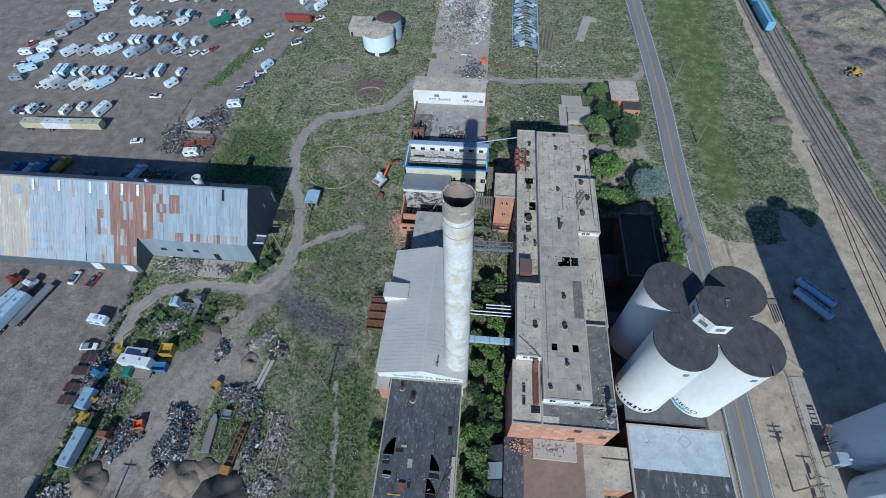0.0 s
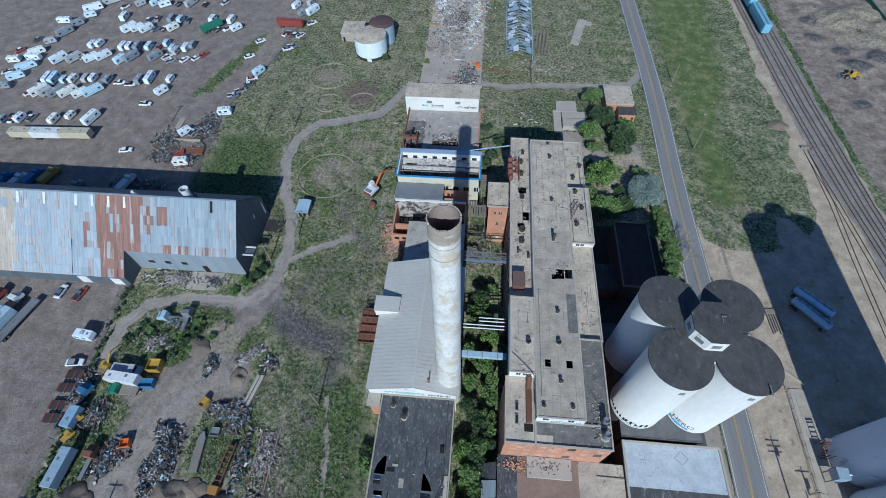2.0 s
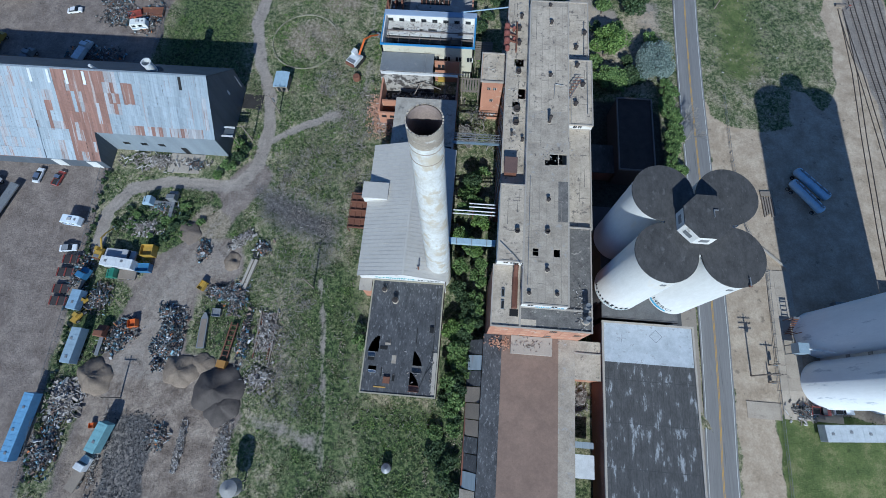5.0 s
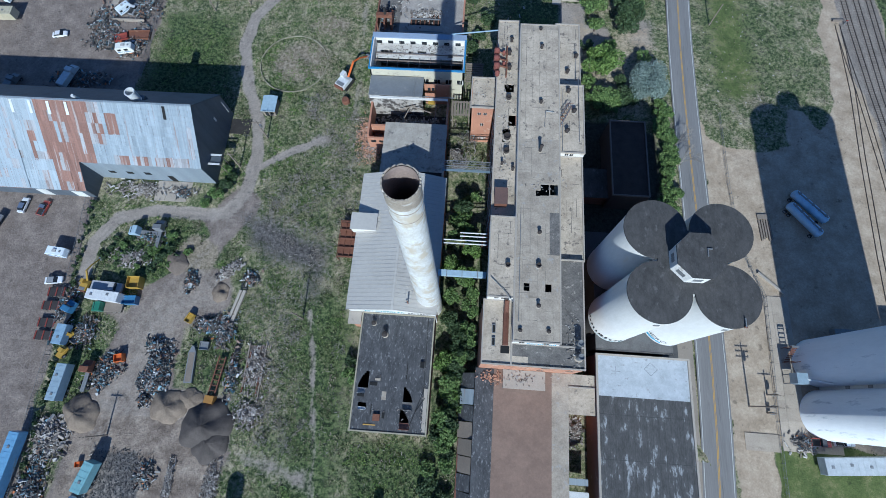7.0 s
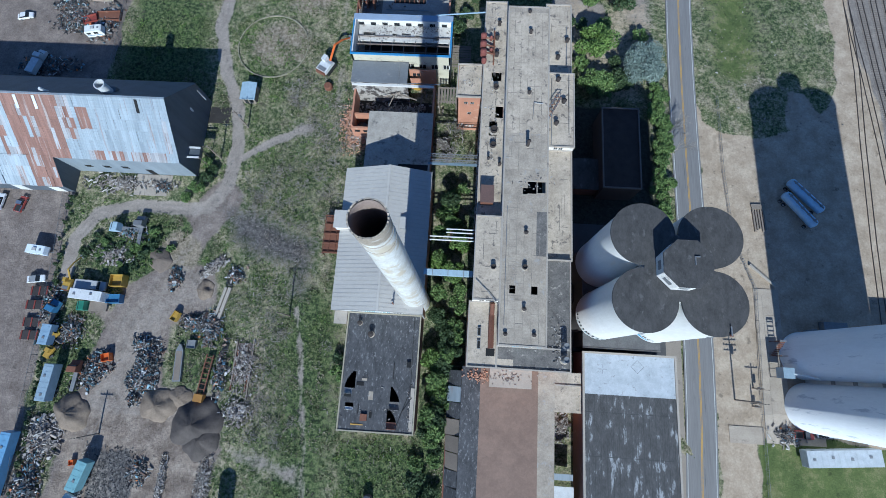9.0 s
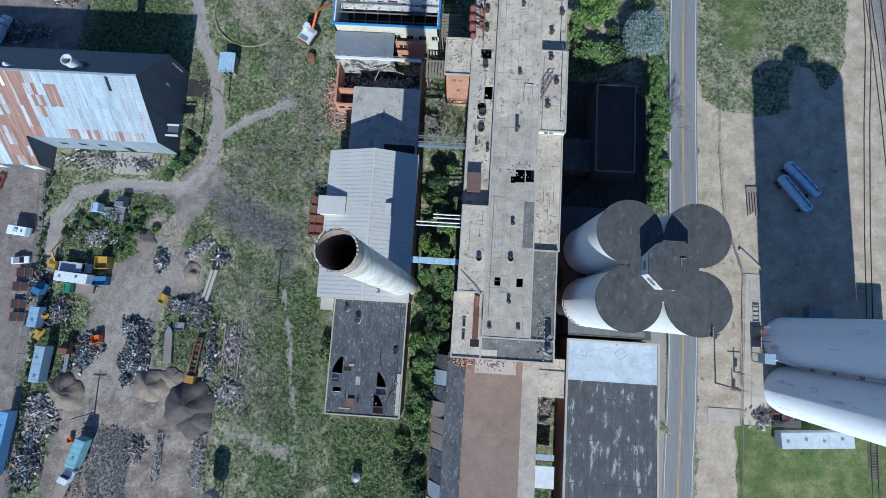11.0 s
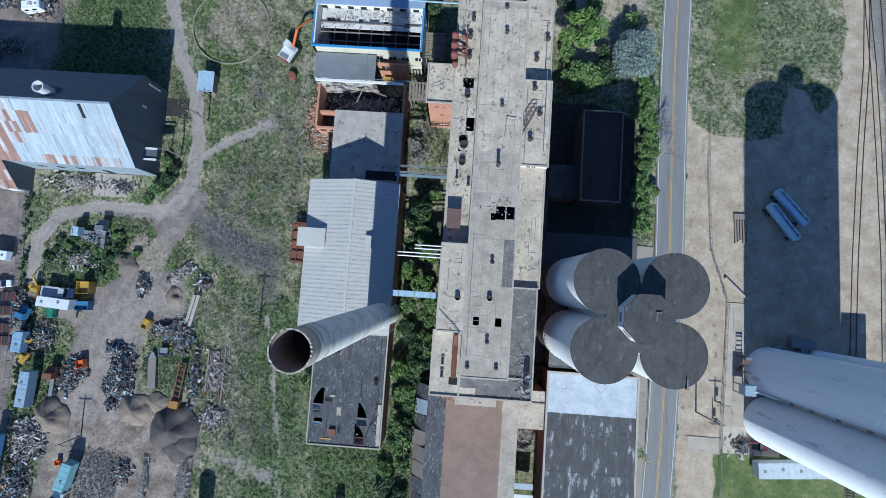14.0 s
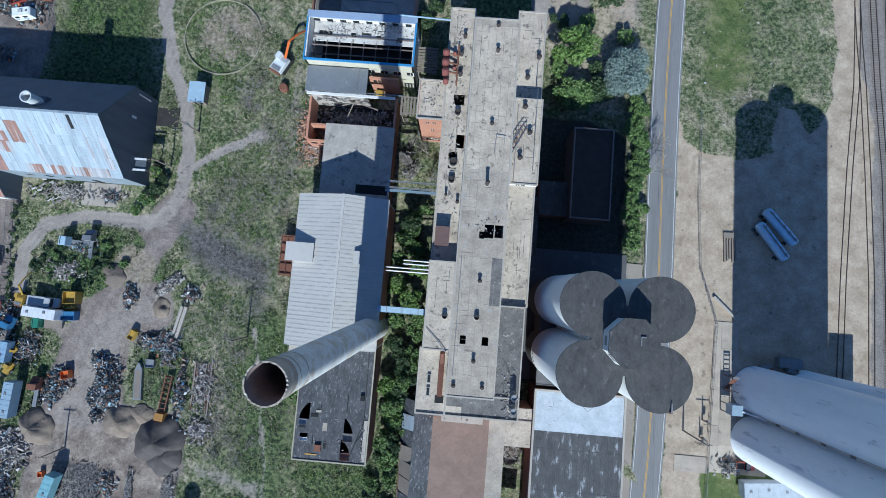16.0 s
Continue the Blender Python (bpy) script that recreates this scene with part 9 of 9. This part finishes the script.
# ---- railway ----
def track(name, pts, label, bed=0.0):
    T = thing(name, label, "railway track", "railway tracks", "structure")
    vs, fs = [], []
    for s in (-0.72, 0.72):
        bm = bmesh.new()
        rows = []
        for i, (x, y) in enumerate(pts):
            a, b = pts[max(0, i - 1)], pts[min(len(pts) - 1, i + 1)]
            d = Vector((b[0] - a[0], b[1] - a[1])).normalized()
            n = Vector((d.y, -d.x))
            rows.append([bm.verts.new((x + n.x * (s + o), y + n.y * (s + o), z)) for o, z in ((-0.05, -0.08), (-0.05, 0.1), (0.05, 0.1), (0.05, -0.08))])
        for p, q in zip(rows, rows[1:]):
            for k in range(3):
                bm.faces.new((p[k], q[k], q[k + 1], p[k + 1]))
        part("rail", bm, RAIL, T)
    for (x0, y0), (x1, y1) in zip(pts, pts[1:]):
        L_ = math.dist((x0, y0), (x1, y1))
        dx, dy = (x1 - x0) / L_, (y1 - y0) / L_
        for k in range(int(L_ / 0.62)):
            cx, cy = x0 + dx * (k + 0.5) * 0.62, y0 + dy * (k + 0.5) * 0.62
            b0 = len(vs)
            for z in (-0.35, -0.075 - bed):
                for a, b in ((-1.3, -0.12), (1.3, -0.12), (1.3, 0.12), (-1.3, 0.12)):
                    vs.append((cx + dy * a + dx * b, cy - dx * a + dy * b, z))
            fs += [tuple(b0 + i for i in f) for f in ((4, 5, 6, 7), (0, 1, 5, 4), (1, 2, 6, 5), (2, 3, 7, 6), (3, 0, 4, 7))]
    me = bpy.data.meshes.new("sleepers")
    me.from_pydata(vs, [], fs)
    me.materials.append(SLEEPER)
    o = new("sleepers", me)
    o.parent = T
    o["kind"] = "stuff"


RAIL = surf("rail_steel", (0.13, 0.11, 0.1), (0.08, 0.068, 0.062), rough=0.5, metal=0.3)
def switch_stand(x, y):
    T = thing("switch_stand", "dark iron switch stand and stop block at the siding end", "switch", at=(x, y, 0))
    bx("stop_block", WOOD, T, -1.4, 1.4, 0.6, 1.2, -0.1, 0.6)
    bx("stand", STEEL, T, 1.9, 2.2, -0.2, 0.2, -0.1, 1.1)
    bx("target", RED_P, T, 1.75, 2.35, -0.04, 0.04, 1.1, 1.5)


switch_stand(117.4, 134.4)
SLEEPER = surf("sleeper_wood", (0.2, 0.165, 0.135), (0.12, 0.1, 0.085), fine=4)
track("railway_track", [(113, -60), (113.8, 20), (114.7, 60), (115.95, 88), (117.4, 110), (117.5, 124), (117.4, 134)], "rusty railway siding sunk in sandy dirt", 0.06)
track("railway_track", [(121.5, -60), (122, 20), (121.6, 60), (120.4, 88), (119.1, 110), (118.0, 122), (117.5, 131)], "rusty railway siding joining at a switch", 0.05)
track("railway_track", [(127, -60), (126.4, 20), (125.6, 60), (124.6, 88), (122.7, 110), (121.3, 133), (120.6, 150), (119.9, 170), (119.7, 190), (119.5, 235), (119.3, 330)], "rusty railway track on grey ballast")
track("railway_track", [(130, -60), (129.2, 20), (128.4, 60), (127.6, 88), (126, 110), (124.9, 138), (124.1, 160), (123.8, 190), (123.4, 235), (123.2, 330)], "rusty railway track on grey ballast")
track("railway_track", [(133, -60), (132.2, 20), (131.4, 60), (130.6, 88), (129.4, 110), (128.6, 138), (128, 160), (127.8, 190), (127.5, 235), (127.3, 330)], "rusty railway track on grey ballast")
WAGON_P = paint("wagon_paint", (0.22, 0.46, 0.6), 0.5)
wag = thing("hopper_wagon", "pale blue covered hopper wagon on the rails", "rail wagon", at=(123.5, 214.6, 0.1), turn=90.5)
bm = bmesh.new()
extr_y(bm, [(-9.5, 1.0), (9.5, 1.0), (9.5, 4.1), (9.0, 4.5), (-9.0, 4.5), (-9.5, 4.1)], -1.55, 1.55)
part("body", bm, WAGON_P, wag)
for k in range(12):
    for s in (-1, 1):
        bx("side_rib", WAGON_P, wag, -8.8 + 1.6 * k, -8.65 + 1.6 * k, s * 1.6 - 0.06, s * 1.6 + 0.06, 1.1, 4.1)
bx("roof_walk", STEEL, wag, -9, 9, -0.3, 0.3, 4.5, 4.6)
for x in (-7.5, -5.8, 5.8, 7.5):
    for s in (-0.72, 0.72):
        wheel(wag, x, s, 0.45, 0.15)
bx("underframe", STEEL, wag, -9.8, 9.8, -0.6, 0.6, 0.7, 1.0)
w2 = copy_thing(wag, pose(123.3, 235.4, 0.1, 0, 0, 90.5))
gf = thing("green_screen_fence", "dark green screen fence at the far lot", "fence")
bx("screen", GRN_P, gf, 177.5, 177.7, 200, 270, 0, 2.2)
for k in range(14):
    bx("post", STEEL, gf, 177.72, 177.85, 200 + 5 * k, 200.12 + 5 * k, 0, 2.4)


# ---- yard edge beside the camper lot ----
pad = thing("yard_pad", "narrow pale concrete strip in the lot", "concrete strip")
for k in range(4):
    bx("slab", CONCRETE, pad, -110.2, -108, 124.5 + 3.1 * k, 127.55 + 3.1 * k, -0.3, 0.12)
yw = thing("low_block_wall", "low concrete block wall by the camper lot", "wall")
for k in range(11):
    bx("block", CONCRETE, yw, -108 + 0.98 * k, -107.05 + 0.98 * k, 124.5, 124.9, -0.2, 0.9)
for x, y, a in ((95.8, 37.2, 10), (101.9, 37.4, -8)):
    T = thing("yard_machine", "grey steel machine behind the tall silos", "machine", at=(x, y, 0), turn=a)
    bx("body", STEEL, T, -1.2, 1.2, -0.8, 0.8, 0.3, 1.7)
    bx("skid", RUST, T, -1.5, 1.5, -0.6, -0.4, 0, 0.3)
    bx("skid", RUST, T, -1.5, 1.5, 0.4, 0.6, 0, 0.3)
    bm = bmesh.new()
    tube(bm, (0.6, 0, 1.7), (0.6, 0, 2.4), 0.18, 10)
    part("stack", bm, RUST, T)
porch_slab = thing("loading_slab", "pale concrete loading slab strewn with junk", "slab")
for k in range(3):
    bx("slab", CONCRETE, porch_slab, -78.3 + 3.05 * k, -75.3 + 3.05 * k, 63.9, 69.8, -0.3, 0.1)
scrap(-70.5, 66.3, 1.2, 0.8, 50, 0.7, "blue and grey junk on the loading slab", 61, 0.1)
scrap(-80.5, 67, 1.6, 1.0, 90, 0.8, "grey broken boards beside the loading slab", 62, mat=LITTER, big=0.8)
# lumps over the cinder bed
rgc = np.random.default_rng(64)
sticks("cinder_lumps", np.stack([rgc.uniform(-75, -63.5, 900), rgc.uniform(-30, 1, 900), np.full(900, -0.14)], 1), 0.3, leaf_material("cinder_mix", (0.035, 0.033, 0.034), (0.08, 0.074, 0.073), (0.16, 0.148, 0.14)), "dark cinder lumps on the yard", "cinders", 65, 0.07)
scrap(-9, 91, 4.4, 1.2, 150, 0.9, "charred timbers and plaster in the ruin", 71, 0.6, mat=LITTER)
# flat near-black sheet standing in for a cast shadow on the ground
bx("gable_apron", SOOT_SHADE, None, -61.5, -55.8, 86.1, 90.8, -0.3, 0.12)
tagged(bpy.data.objects["gable_apron"], "dark sheet painted as a shadow between shed gable and track", "slab", kind="structure")
pole(-50.2, 85.2, 8.6, 1, "wooden utility pole beside the track", trans=True)
pole(-56.2, 75.5, 8.0, 1, "wooden utility pole at the shed corner")

fr = thing("old_frame_base", "pale timber sills round a rusty brown floor in the weeds", "foundation")
for d in ((-43.6, -43.25, 16.5, 27), (-39.4, -39.1, 13.5, 27.4), (-41.9, -41.7, 18, 26), (-40.7, -40.5, 17.5, 26.5)):
    bx("sill", WOOD, fr, *d, -0.2, 0.45)
bx("floor", surf("rust_floor", (0.24, 0.18, 0.15), (0.15, 0.11, 0.095)), fr, -43.2, -39.45, 17.6, 26.6, -0.3, 0.1)


def dead_bush(x, y, r, seed):
    """A low tangle of leafless stems."""
    rg = random.Random(seed)
    T = thing("dead_bush", "low grey leafless brush in the weeds", "bush", "dead brush", at=(x, y, -0.15))
    bm = bmesh.new()

    def stem(p, v, rad, k):
        q = p + v
        tube(bm, p, q, rad, 4)
        if k:
            for _ in range(3):
                w = (v.normalized() + Vector((rg.uniform(-0.9, 0.9), rg.uniform(-0.9, 0.9), rg.uniform(-0.35, 0.25)))).normalized()
                stem(q, w * v.length * rg.uniform(0.6, 0.9), rad * 0.7, k - 1)

    for i in range(7):
        a = 0.9 * i + rg.uniform(-0.3, 0.3)
        o = Vector((rg.uniform(-0.4, 0.4) * r, rg.uniform(-0.4, 0.4) * r, 0))
        stem(o, Vector((math.cos(a) * 0.4 * r, math.sin(a) * 0.4 * r, 0.25 * r)), 0.04, 3)
    part("brushwood", bm, BARE, T)


for i, (x, y, r) in enumerate(((-38, 95, 1.7), (-36, 92.5, 1.5), (-40, 98, 1.5), (-37, 99, 1.2), (-25, 86, 1.5), (-23, 80, 1.6), (-25, 76, 1.5), (-43, 66, 1.6), (-38, 64, 1.7), (-35, 58.5, 1.5), (-45, 61, 1.4), (-31, 50, 1.5), (-33, 69, 1.6), (-28, 71, 1.5), (-40, 72, 1.4), (-36, 33, 1.5), (-33, 29, 1.3), (-35, 21, 1.4), (-31, 4, 1.5), (-27, 9, 1.3), (-37, 5, 1.5), (-21.5, 66, 1.5), (-22, 60, 1.4), (-21, 27, 1.3))):
    dead_bush(x, y, r, 300 + i)
